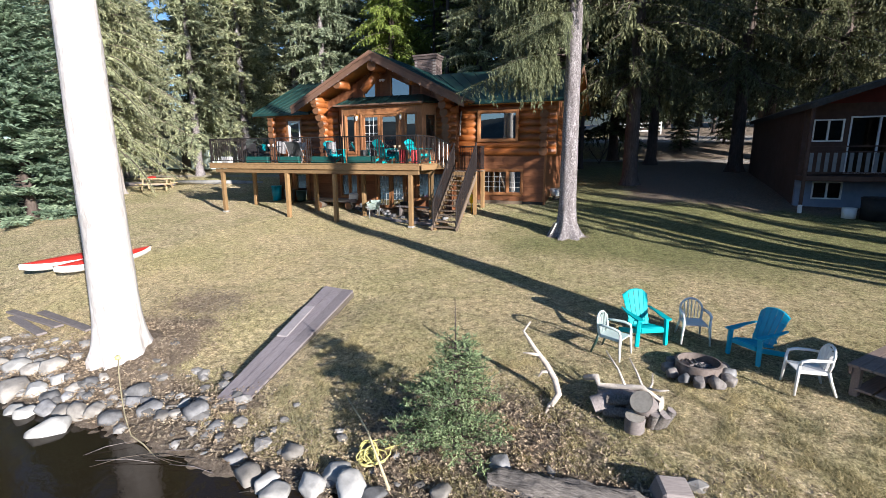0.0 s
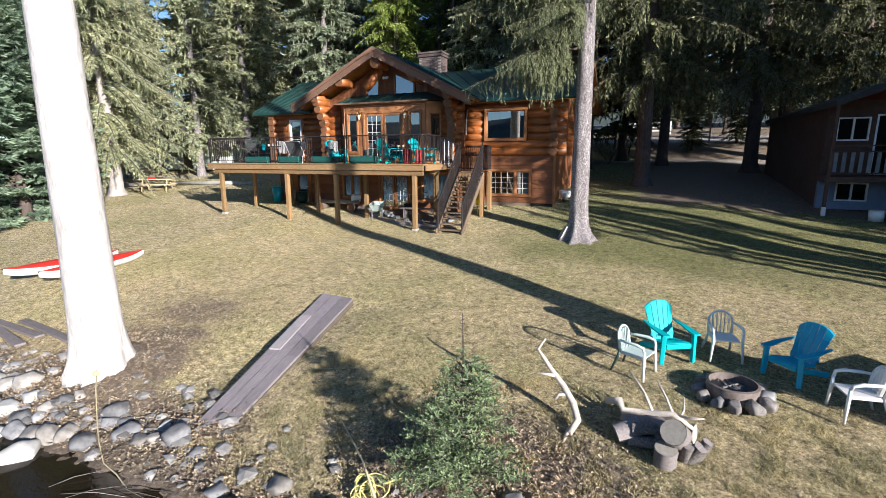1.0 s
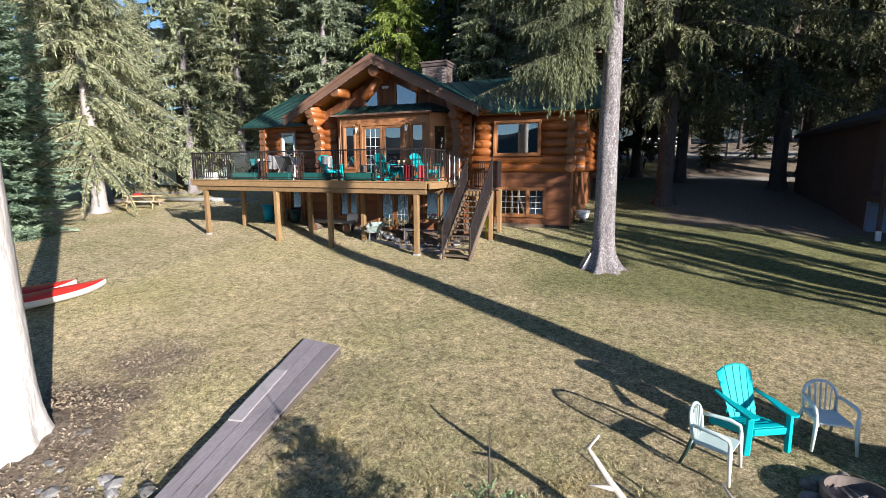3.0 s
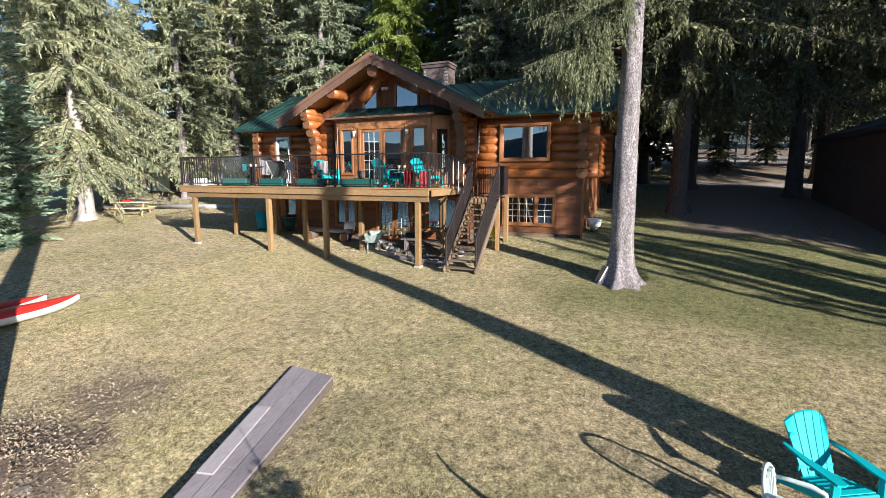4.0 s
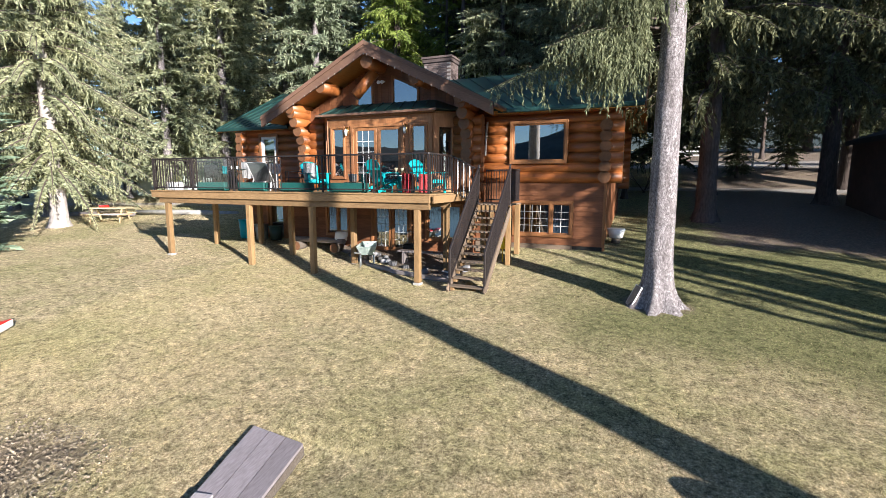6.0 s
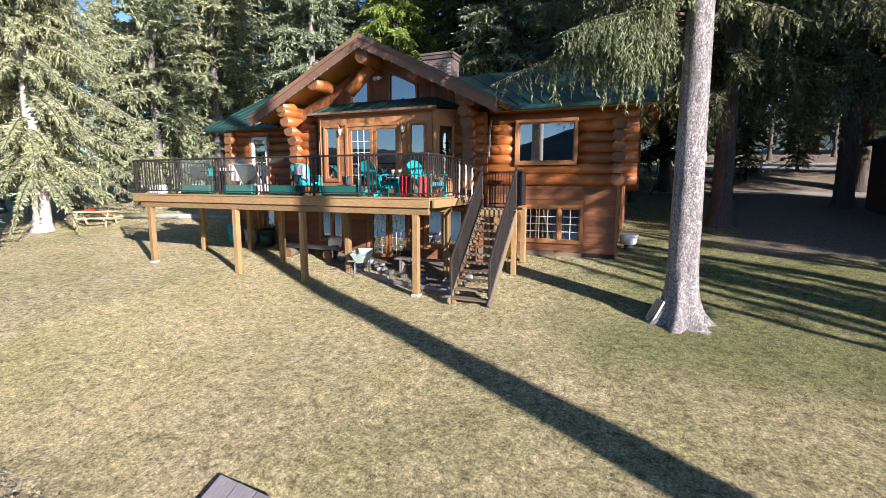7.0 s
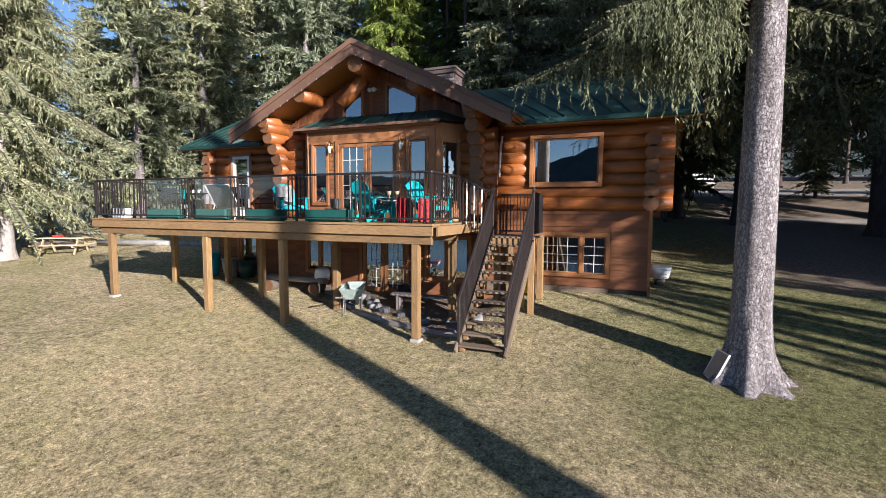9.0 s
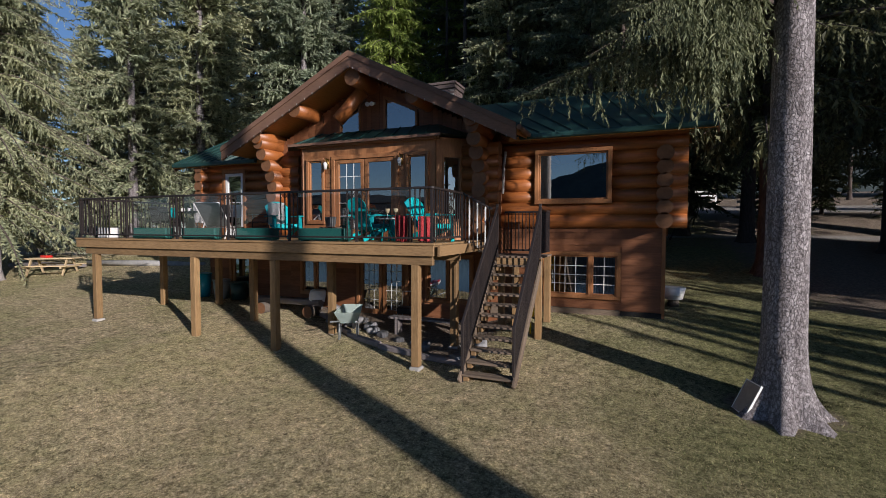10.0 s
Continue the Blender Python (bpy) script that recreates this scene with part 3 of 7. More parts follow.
ATTIC = [(-11.42, -10.86, 5.29), (-10.06, -9.22, 5.29)]
x = M_L
while x < M_R:
    x2 = min(x + 0.125, M_R)
    mid = (x + x2) / 2
    spans = [(4.80, roof_under(mid) - 0.02)]
    for a, b, zb in ATTIC:
        if a - 0.04 < mid < b + 0.04:
            spans = [(4.80, zb), (roof_under(mid) - 0.30, roof_under(mid))]
    for z0, z1 in spans:
        if z1 - z0 > 0.03:
            hpart("gable_board", box(bm_new(), x + 0.002, x2 - 0.002, WALL_Y - 0.02 - 0.006 * ((int(x * 8)) % 2), WALL_Y + 0.05, z0, z1), SIDING)
    x = x2


def window_at(x0, x1, z0, z1, y, bars=(0, 0), frame_m=TRIM, sash=TRIM, mullions=(), name="window", trim=0.09, curtain=None, label=""):
    """A window: outer casing, sash, panes, glazing bars, sill."""
    bm = bm_new()
    c = trim
    for a in ((x0 - c, x1 + c, z1, z1 + c), (x0 - c, x1 + c, z0 - c, z0), (x0 - c, x0, z0, z1), (x1, x1 + c, z0, z1)):
        box(bm, a[0], a[1], y - 0.06, y + 0.10, a[2], a[3], 0.006)
    w = hpart(name, bm, frame_m, label)
    wide = [x0, *mullions, x1]
    for m in mullions:
        part("mullion", box(bm_new(), m - 0.04, m + 0.04, y - 0.05, y + 0.08, z0, z1, 0.005), sash, w)
    for i, (a, b) in enumerate(zip(wide, wide[1:])):
        a, b = a + (0.04 if i else 0), b - (0.04 if i < len(wide) - 2 else 0)
        s = 0.035
        bm = bm_new()
        for q in ((a, b, z1 - s, z1), (a, b, z0, z0 + s), (a, a + s, z0 + s, z1 - s), (b - s, b, z0 + s, z1 - s)):
            box(bm, q[0], q[1], y - 0.02, y + 0.04, q[2], q[3], 0.004)
        part("sash", bm, sash, w)
        pane = part("pane", pane_sheet((a + s, y + 0.01), (b - s, y + 0.01), z0 + s, z1 - s), GLASS, w)
        pane.visible_shadow = False
        nx, nz = bars[i] if isinstance(bars[0], tuple) else bars
        for k in range(1, nx):
            xx = a + s + (b - a - 2 * s) * k / nx
            part("glazing_bar", box(bm_new(), xx - 0.008, xx + 0.008, y - 0.004, y + 0.006, z0 + s, z1 - s), WHITEPAINT, w)
        for k in range(1, nz):
            zz = z0 + s + (z1 - z0 - 2 * s) * k / nz
            part("glazing_bar", box(bm_new(), a + s, b - s, y - 0.006, y + 0.004, zz - 0.008, zz + 0.008), WHITEPAINT, w)
    if curtain:
        cx0, cx1, cm = curtain
        bm = bm_new()
        n = 24
        pts = [(cx0 + (cx1 - cx0) * k / n, y + 0.22 + 0.025 * math.sin(k * 1.9)) for k in range(n + 1)]
        for (ax, ay), (bx, by) in zip(pts, pts[1:]):
            bm.faces.new([bm.verts.new(p) for p in ((ax, ay, z0), (bx, by, z0), (bx, by, z1), (ax, ay, z1))])
        part("curtain", bm, cm, w)
    return w


window_at(*WIN_U, WING_Y - 0.16, label="wide picture window in a brown casing mirroring sky and hills")
window_at(*WIN_L, WING_Y, ((4, 4), (2, 4)), mullions=(-5.05,), label="two-light window with white glazing bars", curtain=(-5.0, WIN_L[1], BLIND))
window_at(*LOW_W1, LOW_Y, (1, 1), mullions=(-8.5,), curtain=(-9.0, -7.95, BLIND))
window_at(*LOW_W2, LOW_Y, (1, 1), mullions=(-12.62,), curtain=(-13.0, -12.25, CURTAIN))


def door_at(x0, x1, z0, z1, y, leaves, bars=(3, 5), name="door", label="", leaf_m=TRIM, casing=TRIM, one_grid=None):
    bm = bm_new()
    for a in ((x0 - 0.1, x1 + 0.1, z1, z1 + 0.1), (x0 - 0.1, x0, z0, z1), (x1, x1 + 0.1, z0, z1)):
        box(bm, a[0], a[1], y - 0.06, y + 0.1, a[2], a[3], 0.006)
    d = hpart(name, bm, casing, label)
    w = (x1 - x0) / leaves
    for i in range(leaves):
        a, b = x0 + i * w + 0.01, x0 + (i + 1) * w - 0.01
        s = 0.10
        bm = bm_new()
        for q in ((a, b, z1 - s, z1 - 0.01), (a, b, z0 + 0.02, z0 + 0.25), (a, a + s, z0 + 0.25, z1 - s), (b - s, b, z0 + 0.25, z1 - s)):
            box(bm, q[0], q[1], y - 0.03, y + 0.03, q[2], q[3], 0.005)
        part("door_leaf", bm, leaf_m, d)
        pane = part("pane", pane_sheet((a + s, y + 0.004), (b - s, y + 0.004), z0 + 0.25, z1 - s), GLASS, d)
        pane.visible_shadow = False
        for k in range(1, bars[0] if one_grid is None or one_grid == i else 0):
            xx = a + s + (b - a - 2 * s) * k / bars[0]
            part("glazing_bar", box(bm_new(), xx - 0.007, xx + 0.007, y - 0.008, y, z0 + 0.25, z1 - s), WHITEPAINT, d)
        for k in range(1, bars[1] if one_grid is None or one_grid == i else 0):
            zz = z0 + 0.25 + (z1 - z0 - 0.25 - s) * k / bars[1]
            part("glazing_bar", box(bm_new(), a + s, b - s, y - 0.01, y - 0.002, zz - 0.007, zz + 0.007), WHITEPAINT, d)
    part("handle", tube(bm_new(), [(x0 + w - 0.06, y - 0.03, z0 + 0.95), (x0 + w - 0.06, y - 0.075, z0 + 0.95), (x0 + w - 0.16, y - 0.08, z0 + 0.95)], 0.012), BRASS, d)
    return d


door_at(*LOW_DOOR, LOW_Y, 2, (3, 5), label="glazed double door with white bars, in shade")
door_at(*LOW_DOOR2, WING_Y, 1, (1, 1), label="glazed back door in shade")
door_at(*LEFT_DOOR, WING_Y - 0.1, 1, (1, 2), label="white-framed glazed storm door", leaf_m=WHITEPAINT, casing=TRIM)
for a, b, zb in ATTIC:
    zt0, zt1 = roof_under(a) - 0.32, roof_under(b) - 0.32
    bm = bm_new()
    y0, y1 = WALL_Y - 0.06, WALL_Y + 0.05
    for o in (((a, zb - 0.06), (b, zb - 0.06), (b, zb), (a, zb)), ((a - 0.06, zb - 0.06), (a, zb - 0.06), (a, zt0), (a - 0.06, zt0)), ((b, zb - 0.06), (b + 0.06, zb - 0.06), (b + 0.06, zt1), (b, zt1)), ((a - 0.06, zt0), (b + 0.06, zt1), (b + 0.06, zt1 + 0.07), (a - 0.06, zt0 + 0.07))):
        prism(bm, o, y0, y1)
    w = hpart("attic_window", bm, TRIM, "small window with a raked head under the gable")
    pane = part("pane", pane_sheet((a, WALL_Y - 0.01), (b, WALL_Y - 0.01), zb, zt0, zt1), GLASS, w)
    pane.visible_shadow = False
hpart("attic_back", prism(bm_new(), ((M_L + 0.1, 2.5), (M_R - 0.1, 2.5), (M_R - 0.1, 4.7), (RIDGE_X, 6.4), (M_L + 0.1, 4.7)), 20.6, 20.7), INTERIOR)

# the bay with its doors and side lights
def bay():
    zt = 4.90
    gaps = [(-12.02, -11.60, 2.95, 4.5), (-11.2, -9.48, 2.5, 4.5), (-9.12, -8.66, 2.95, 4.5)]
    wall_x("bay_wall", -12.2, -8.44, BAY_Y, BAY_Y + 0.1, 2.5, zt, gaps, TRIM)
    boards_x(-11.5, -11.3, BAY_Y - 0.002, 2.5, 4.6, 0.12, [], TRIM, 0.02, "panel_board")
    boards_x(-9.38, -9.22, BAY_Y - 0.002, 2.5, 4.6, 0.12, [], TRIM, 0.02, "panel_board")
    for g in (gaps[0], gaps[2]):
        window_at(*g, BAY_Y, label="tall narrow side light", trim=0.07)
    door_at(*gaps[1], BAY_Y, 2, (3, 5), label="glazed double patio door in a brown frame", one_grid=0)
    # slanted cheeks
    for sx, wx, sg in ((-8.44, -7.9, 1), (-12.2, -12.74, -1)):
        bm = bm_new()
        p, q = Vector((sx, BAY_Y + 0.02, 0)), Vector((wx, WALL_Y, 0))
        for a, b, z0, z1 in ((0, 1, 2.5, 2.95), (0, 1, 4.5, zt), (0, 0.2, 2.95, 4.5), (0.82, 1, 2.95, 4.5)):
            u, v = p.lerp(q, a), p.lerp(q, b)
            beam(bm, (u.x, u.y, (z0 + z1) / 2), (v.x, v.y, (z0 + z1) / 2), 0.09, z1 - z0)
        c = hpart("bay_cheek", bm, TRIM)
        u, v = p.lerp(q, 0.2), p.lerp(q, 0.82)
        pane = part("pane", pane_sheet((u.x, u.y), (v.x, v.y), 2.95, 4.5), GLASS, c)
        pane.visible_shadow = False
        bm = bm_new()
        for t0, t1, z0, z1 in ((0.2, 0.25, 2.95, 4.5), (0.77, 0.82, 2.95, 4.5), (0.25, 0.77, 4.44, 4.5), (0.25, 0.77, 2.95, 3.0)):
            u, v = p.lerp(q, t0), p.lerp(q, t1)
            beam(bm, (u.x, u.y, (z0 + z1) / 2), (v.x, v.y, (z0 + z1) / 2), 0.11, z1 - z0)
        part("sash", bm, TRIM, c)
    hpart("bay_trim", box(bm_new(), -12.36, -8.3, BAY_Y - 0.14, BAY_Y - 0.02, 4.84, 4.92, 0.01), TRIM)
    # shallow hipped roof
    bm = bm_new()
    o = [(-12.55, 18.12, 4.93), (-8.22, 18.12, 4.93), (-7.55, 18.86, 4.93), (-13.2, 18.86, 4.93), (-12.1, 18.86, 5.31), (-8.6, 18.86, 5.31)]
    vs = [bm.verts.new(p) for p in o]
    for f in ((0, 1, 5, 4), (1, 2, 5), (3, 0, 4), (2, 3, 4, 5), (3, 2, 1, 0)):
        bm.faces.new([vs[k] for k in f])
    r = hpart("bay_roof", bm, ROOF, "shallow green metal roof over the bay")
    for k in range(9):
        x = -12.3 + k * 0.46
        part("roof_seam", beam(bm_new(), (x, 18.12, 4.945), (x * 0.86 - 1.42, 18.86, 5.322), 0.018, 0.03), ROOF, r)
    part("drip_edge", box(bm_new(), -12.55, -8.22, 18.09, 18.118, 4.88, 4.945), FASCIA, r)


bay()
for x, z in ((-11.42, 4.42), (-9.30, 4.42)):
    s = part("wall_lamp", tube(bm_new(), [(x, BAY_Y - 0.03, z + 0.05), (x, BAY_Y - 0.12, z + 0.12), (x, BAY_Y - 0.14, z + 0.02)], 0.014), BRASS, cabin, "small brass wall lamp", False, True)
    bm = bm_new()
    tube(bm, [(x, BAY_Y - 0.14, z + 0.03), (x, BAY_Y - 0.14, z - 0.02), (x, BAY_Y - 0.14, z - 0.16)], [0.03, 0.055, 0.035], 10)
    part("lamp_glass", bm, WHITE, s)
    part("back_plate", tube(bm_new(), [(x, BAY_Y - 0.03, z - 0.12), (x, BAY_Y - 0.03, z + 0.12)], 0.03, 8), BRASS, s)
for dx in (-0.06, 0.07):
    bm = tube(bm_new(), [(-10.44 + dx, WALL_Y - 0.04, 5.98), (-10.44 + dx, WALL_Y - 0.12, 5.96), (-10.44 + dx, WALL_Y - 0.22, 5.93)], [0.02, 0.035, 0.06], 10)
    hpart("flood_light", bm, WHITEPAINT, "white outdoor flood light")


# roofs: green metal with standing seams, boarded soffit, brown barge boards
def roof_plane(a, b, c, d, seams, name="roof"):
    """a-b is the eave, d-c the ridge above it."""
    a, b, c, d = (Vector(v) for v in (a, b, c, d))
    r = hpart(name, sheet(bm_new(), [a, b, c, d], 0.05), ROOF, "green standing-seam metal roof")
    under = [v - Vector((0, 0, 0.056)) for v in (a, b, c, d)]
    part("soffit", sheet(bm_new(), under, 0.09), SOFFIT, r, "orange boarded soffit")
    for k in range(seams + 1):
        u = k / seams
        p, q = a.lerp(b, u), d.lerp(c, u)
        part("roof_seam", beam(bm_new(), p + Vector((0, 0, 0.018)), q + Vector((0, 0, 0.018)), 0.022, 0.035), ROOF, r)
    return r


roof_plane((EAVE_L, 23.6, EAVE_Z), (EAVE_L, RAKE_Y, EAVE_Z), (RIDGE_X, RAKE_Y, PEAK_Z), (RIDGE_X, 23.6, PEAK_Z), 13)
roof_plane((EAVE_R, RAKE_Y, EAVE_Z), (EAVE_R, 23.6, EAVE_Z), (RIDGE_X, 23.6, PEAK_Z), (RIDGE_X, RAKE_Y, PEAK_Z), 13)
roof_plane((-17.85, BODY_EAVE_Y, WEST_EAVE_Z), (M_L - 0.6, BODY_EAVE_Y, WEST_EAVE_Z), (RIDGE_X - 0.3, BODY_RIDGE_Y, BODY_RIDGE_Z), (-17.85, BODY_RIDGE_Y, BODY_RIDGE_Z), 12)
roof_plane((M_R + 0.6, BODY_EAVE_Y, BODY_EAVE_Z), (ROOF_END, BODY_EAVE_Y, BODY_EAVE_Z), (ROOF_END, BODY_RIDGE_Y, BODY_RIDGE_Z), (RIDGE_X + 0.3, BODY_RIDGE_Y, BODY_RIDGE_Z), 12)
roof_plane((ROOF_END, 26.7, BODY_EAVE_Z), (-17.85, 26.7, BODY_EAVE_Z), (-17.85, BODY_RIDGE_Y, BODY_RIDGE_Z), (ROOF_END, BODY_RIDGE_Y, BODY_RIDGE_Z), 30)
for ex in (EAVE_L, EAVE_R):
    bm = bm_new()
    s = 1 if ex > RIDGE_X else -1
    prism(bm, ((RIDGE_X, PEAK_Z - 0.055), (ex, EAVE_Z - 0.055), (ex, EAVE_Z - 0.33), (RIDGE_X, PEAK_Z - 0.36)), RAKE_Y - 0.05, RAKE_Y + 0.02)
    hpart("barge_board", bm, FASCIA, "broad brown barge board")
    bm = bm_new()
    prism(bm, ((RIDGE_X, PEAK_Z + 0.02), (ex, EAVE_Z + 0.02), (ex, EAVE_Z - 0.10), (RIDGE_X, PEAK_Z - 0.11)), RAKE_Y - 0.08, RAKE_Y - 0.052)
    hpart("drip_board", bm, FASCIA)
    hpart("gutter", tube(bm_new(), [(ex + s * 0.05, RAKE_Y, EAVE_Z - 0.06), (ex + s * 0.05, 19.2, EAVE_Z - 0.06)], 0.055, 8), FASCIA)
# hooks for a string of lights under the barge boards
clip = box(bm_new(), -0.005, 0.005, -0.005, 0.005, -0.025, 0.025)
clip = part("clip_light", clip, PALESTONE, cabin)
clip.matrix_basis = Matrix.Translation(Vector((RIDGE_X, RAKE_Y - 0.06, PEAK_Z - 0.37)) - BASE[cabin.name])
for k in range(17):
    u = (k + 0.5) / 17
    for s in (-1, 1):
        spot = Vector((RIDGE_X + s * 4.0 * u, RAKE_Y - 0.06, PEAK_Z - 0.35 - 4.0 * u * (PEAK_Z - EAVE_Z) / 4.12))
        share("clip_light", clip, cabin, Matrix.Translation(spot - BASE[cabin.name]))
for x0, x1, ez in ((-17.85, M_L - 0.9, WEST_EAVE_Z), (M_R + 0.85, ROOF_END, BODY_EAVE_Z)):
    hpart("gutter", box(bm_new(), x0, x1, BODY_EAVE_Y - 0.1, BODY_EAVE_Y - 0.004, ez - 0.13, ez - 0.01, 0.02), ROOF)
for x, ez in ((-17.87, WEST_EAVE_Z), (ROOF_END + 0.02, BODY_EAVE_Z)):
    bm = bm_new()
    for ey in (BODY_EAVE_Y, 26.7):
        beam(bm, (x, ey, ez - 0.13), (x, BODY_RIDGE_Y, BODY_RIDGE_Z - 0.13), 0.03, 0.22)
    hpart("barge_board", bm, FASCIA)
    bm = bm_new()
    a = [(WING_Y, 4.6), (26.2, 4.6), (BODY_RIDGE_Y, 6.3)]
    xx = X_L + 0.02 if x < -10 else X_R - 0.15
    vs = [bm.verts.new((xx, *p)) for p in a] + [bm.verts.new((xx + 0.1, *p)) for p in a]
    for f in ((0, 1, 2), (5, 4, 3), (0, 3, 4, 1), (1, 4, 5, 2), (2, 5, 3, 0)):
        bm.faces.new([vs[k] for k in f])
    hpart("gable_end", bm, SIDING)


def chimney():
    x0, x1, y0, y1, z0, z1 = -11.30, -10.10, 23.75, 24.55, 5.6, 7.80
    c = hpart("chimney", box(bm_new(), x0 + 0.012, x1 - 0.012, y0 + 0.012, y1 - 0.012, z0, z1), MORTAR, "grey-brown brick chimney with a wide cap")
    lay = box(bm_new(), -0.1, 0.1, -0.045, 0.045, -0.03, 0.03, 0.004)
    first = part("brick", lay, BRICK, c)
    first.matrix_basis = pose(x0 + 0.1, y0 + 0.04, 6.3)
    row, z = 0, 6.3
    while z < z1 - 0.02:
        off = 0.105 * (row % 2)
        for k in range(7):
            x = x0 + 0.1 + k * 0.21 - off * 0.5
            if x0 + 0.06 < x < x1 - 0.05 and (row or k):
                share("brick", first, c, pose(x, y0 + 0.04, z))
        for k in range(4):
            share("brick", first, c, pose(x1 - 0.04, y0 + 0.13 + k * 0.2, z, 0, 0, 90))
        z += 0.072
        row += 1
    part("chimney_cap", box(bm_new(), x0 - 0.09, x1 + 0.09, y0 - 0.09, y1 + 0.09, z1, z1 + 0.09, 0.012), BRICK, c)
    part("chimney_collar", box(bm_new(), x0 - 0.05, x1 + 0.05, y0 - 0.05, y1 + 0.05, z1 - 0.14, z1 - 0.002, 0.008), BRICK, c)


chimney()

# ---- the deck ----
DECK_L, DECK_R, DECK_F = -17.65, -7.46, 15.95
deck = thing("deck", (-12.5, 17.4, 0.2), "raised timber deck on posts in front of the cabin", "deck")


def dpart(name, bm, material, label="", parent=None):
    return part(name, bm, material, parent or deck, label, False, parent is None)


y = DECK_F + 0.01
while y < 18.85:
    x1 = DECK_R
    dpart("deck_board", box(bm_new(), DECK_L, x1, y, min(y + 0.136, 18.85), DECK_Z - 0.035, DECK_Z, 0.005), DECKWOOD)
    y += 0.142
dpart("rim_board", box(bm_new(), DECK_L - 0.03, DECK_R + 0.03, DECK_F - 0.035, DECK_F + 0.008, 2.27, DECK_Z - 0.038, 0.006), DECKWOOD)
dpart("edge_board", box(bm_new(), DECK_L - 0.05, DECK_R + 0.05, DECK_F - 0.06, DECK_F + 0.005, DECK_Z - 0.034, DECK_Z + 0.012, 0.006), DECKWOOD)
dpart("beam", box(bm_new(), DECK_L + 0.25, DECK_R - 0.02, DECK_F + 0.03, DECK_F + 0.13, 2.10, 2.262, 0.006), DECKWOOD)
dpart("beam", box(bm_new(), DECK_L + 0.25, DECK_R - 0.02, 17.35, 17.45, 2.10, 2.262, 0.006), DECKWOOD)
for x in (DECK_L, DECK_R - 0.03):
    dpart("rim_board", box(bm_new(), x - 0.005, x + 0.038, DECK_F + 0.012, 18.85 if x < -10 else 17.9, 2.27, DECK_Z - 0.038, 0.006), DECKWOOD)
for k in range(25):
    x = DECK_L + 0.2 + k * 0.42
    dpart("joist", box(bm_new(), x, x + 0.04, DECK_F + 0.012, 18.84, 2.27, DECK_Z - 0.038), DECKWOOD)
for x, y, zb in ((-7.83, 16.03, 0.15), (-11.17, 16.03, 0.10), (-13.52, 16.03, 0.20), (-17.05, 16.03, 0.36), (-7.6, 17.4, 0.25), (-10.7, 17.4, 0.24), (-13.2, 17.5, 0.28), (-15.4, 18.4, 0.38), (-17.05, 17.9, 0.36)):
    zt = 2.098 if y < 17.6 else 2.268
    p = dpart("post", box(bm_new(), x - 0.075, x + 0.075, y - 0.075, y + 0.075, zb + 0.047, zt, 0.008), POSTWOOD, "squared brown timber post")
    bm = box(bm_new(), x - 0.11, x + 0.11, y - 0.11, y + 0.11, zb - 0.15, zb + 0.045, 0.02)
    part("footing", bm, CONCRETE, p, "small concrete footing")

# railing: dark metal with glass panels between clusters of balusters
RAIL_T, RAIL_B = 3.52, 2.60
railing = thing("deck_railing", (-12.5, 15.95, DECK_Z), "dark metal deck railing with glass panels", "railing")


def rpart(name, bm, material, label=""):
    return part(name, bm, material, railing, label, False, True)


def rail_run(p, q):
    p, q = Vector(p), Vector(q)
    up = Vector((0, 0, RAIL_T - DECK_Z))
    lo = Vector((0, 0, RAIL_B - DECK_Z))
    rpart("top_rail", beam(bm_new(), p + up, q + up, 0.06, 0.045, 0.008), RAIL)
    rpart("bottom_rail", beam(bm_new(), p + lo, q + lo, 0.04, 0.035, 0.005), RAIL)


BALUSTER = box(bm_new(), -0.010, 0.010, -0.010, 0.010, RAIL_B, RAIL_T)
baluster_one = part("baluster", BALUSTER, RAIL, railing)
baluster_one.matrix_basis = pose(DECK_L + 0.1 + 12.5, 16.0 - 15.95, -DECK_Z)
RAIL_POST = box(bm_new(), -0.022, 0.022, -0.022, 0.022, DECK_Z + 0.005, RAIL_T - 0.015)
rail_post_one = part("rail_post", RAIL_POST, RAIL, railing)
rail_post_one.matrix_basis = pose(DECK_L + 0.04 + 12.5, 16.0 - 15.95, -DECK_Z)


def baluster_at(x, y):
    share("baluster", baluster_one, railing, pose(x + 12.5, y - 15.95, -DECK_Z))


def rail_post_at(x, y):
    share("rail_post", rail_post_one, railing, pose(x + 12.5, y - 15.95, -DECK_Z))


FY = 16.0
rail_run((DECK_L + 0.02, FY, DECK_Z), (DECK_R - 0.02, FY, DECK_Z))
CLUSTERS = [-15.8, -14.04, -12.43, -10.74, -9.1]
for k in range(1, 11):
    baluster_at(DECK_L + 0.04 + k * 0.115, FY)
for c in CLUSTERS:
    rail_post_at(c, FY)
    for dx in (-0.22, -0.11, 0.11, 0.22):
        baluster_at(c + dx, FY)
    for sx in (-1, 1):
        for i in range(2):
            bm = bm_new()
            x0 = c + sx * (0.02 + 0.1 * i)
            tube(bm, [(x0, FY, RAIL_T - 0.13), (x0 + sx * 0.09, FY, RAIL_T - 0.03)], 0.006, 5)
            tube(bm, [(x0, FY, RAIL_T - 0.03), (x0 + sx * 0.09, FY, RAIL_T - 0.13)], 0.006, 5)
            rpart("scroll", bm, RAIL)
rail_post_at(DECK_R - 0.04, FY)
for dx in (0.14, 0.24, 0.34, 0.44):
    baluster_at(DECK_R - 0.04 - dx, FY)
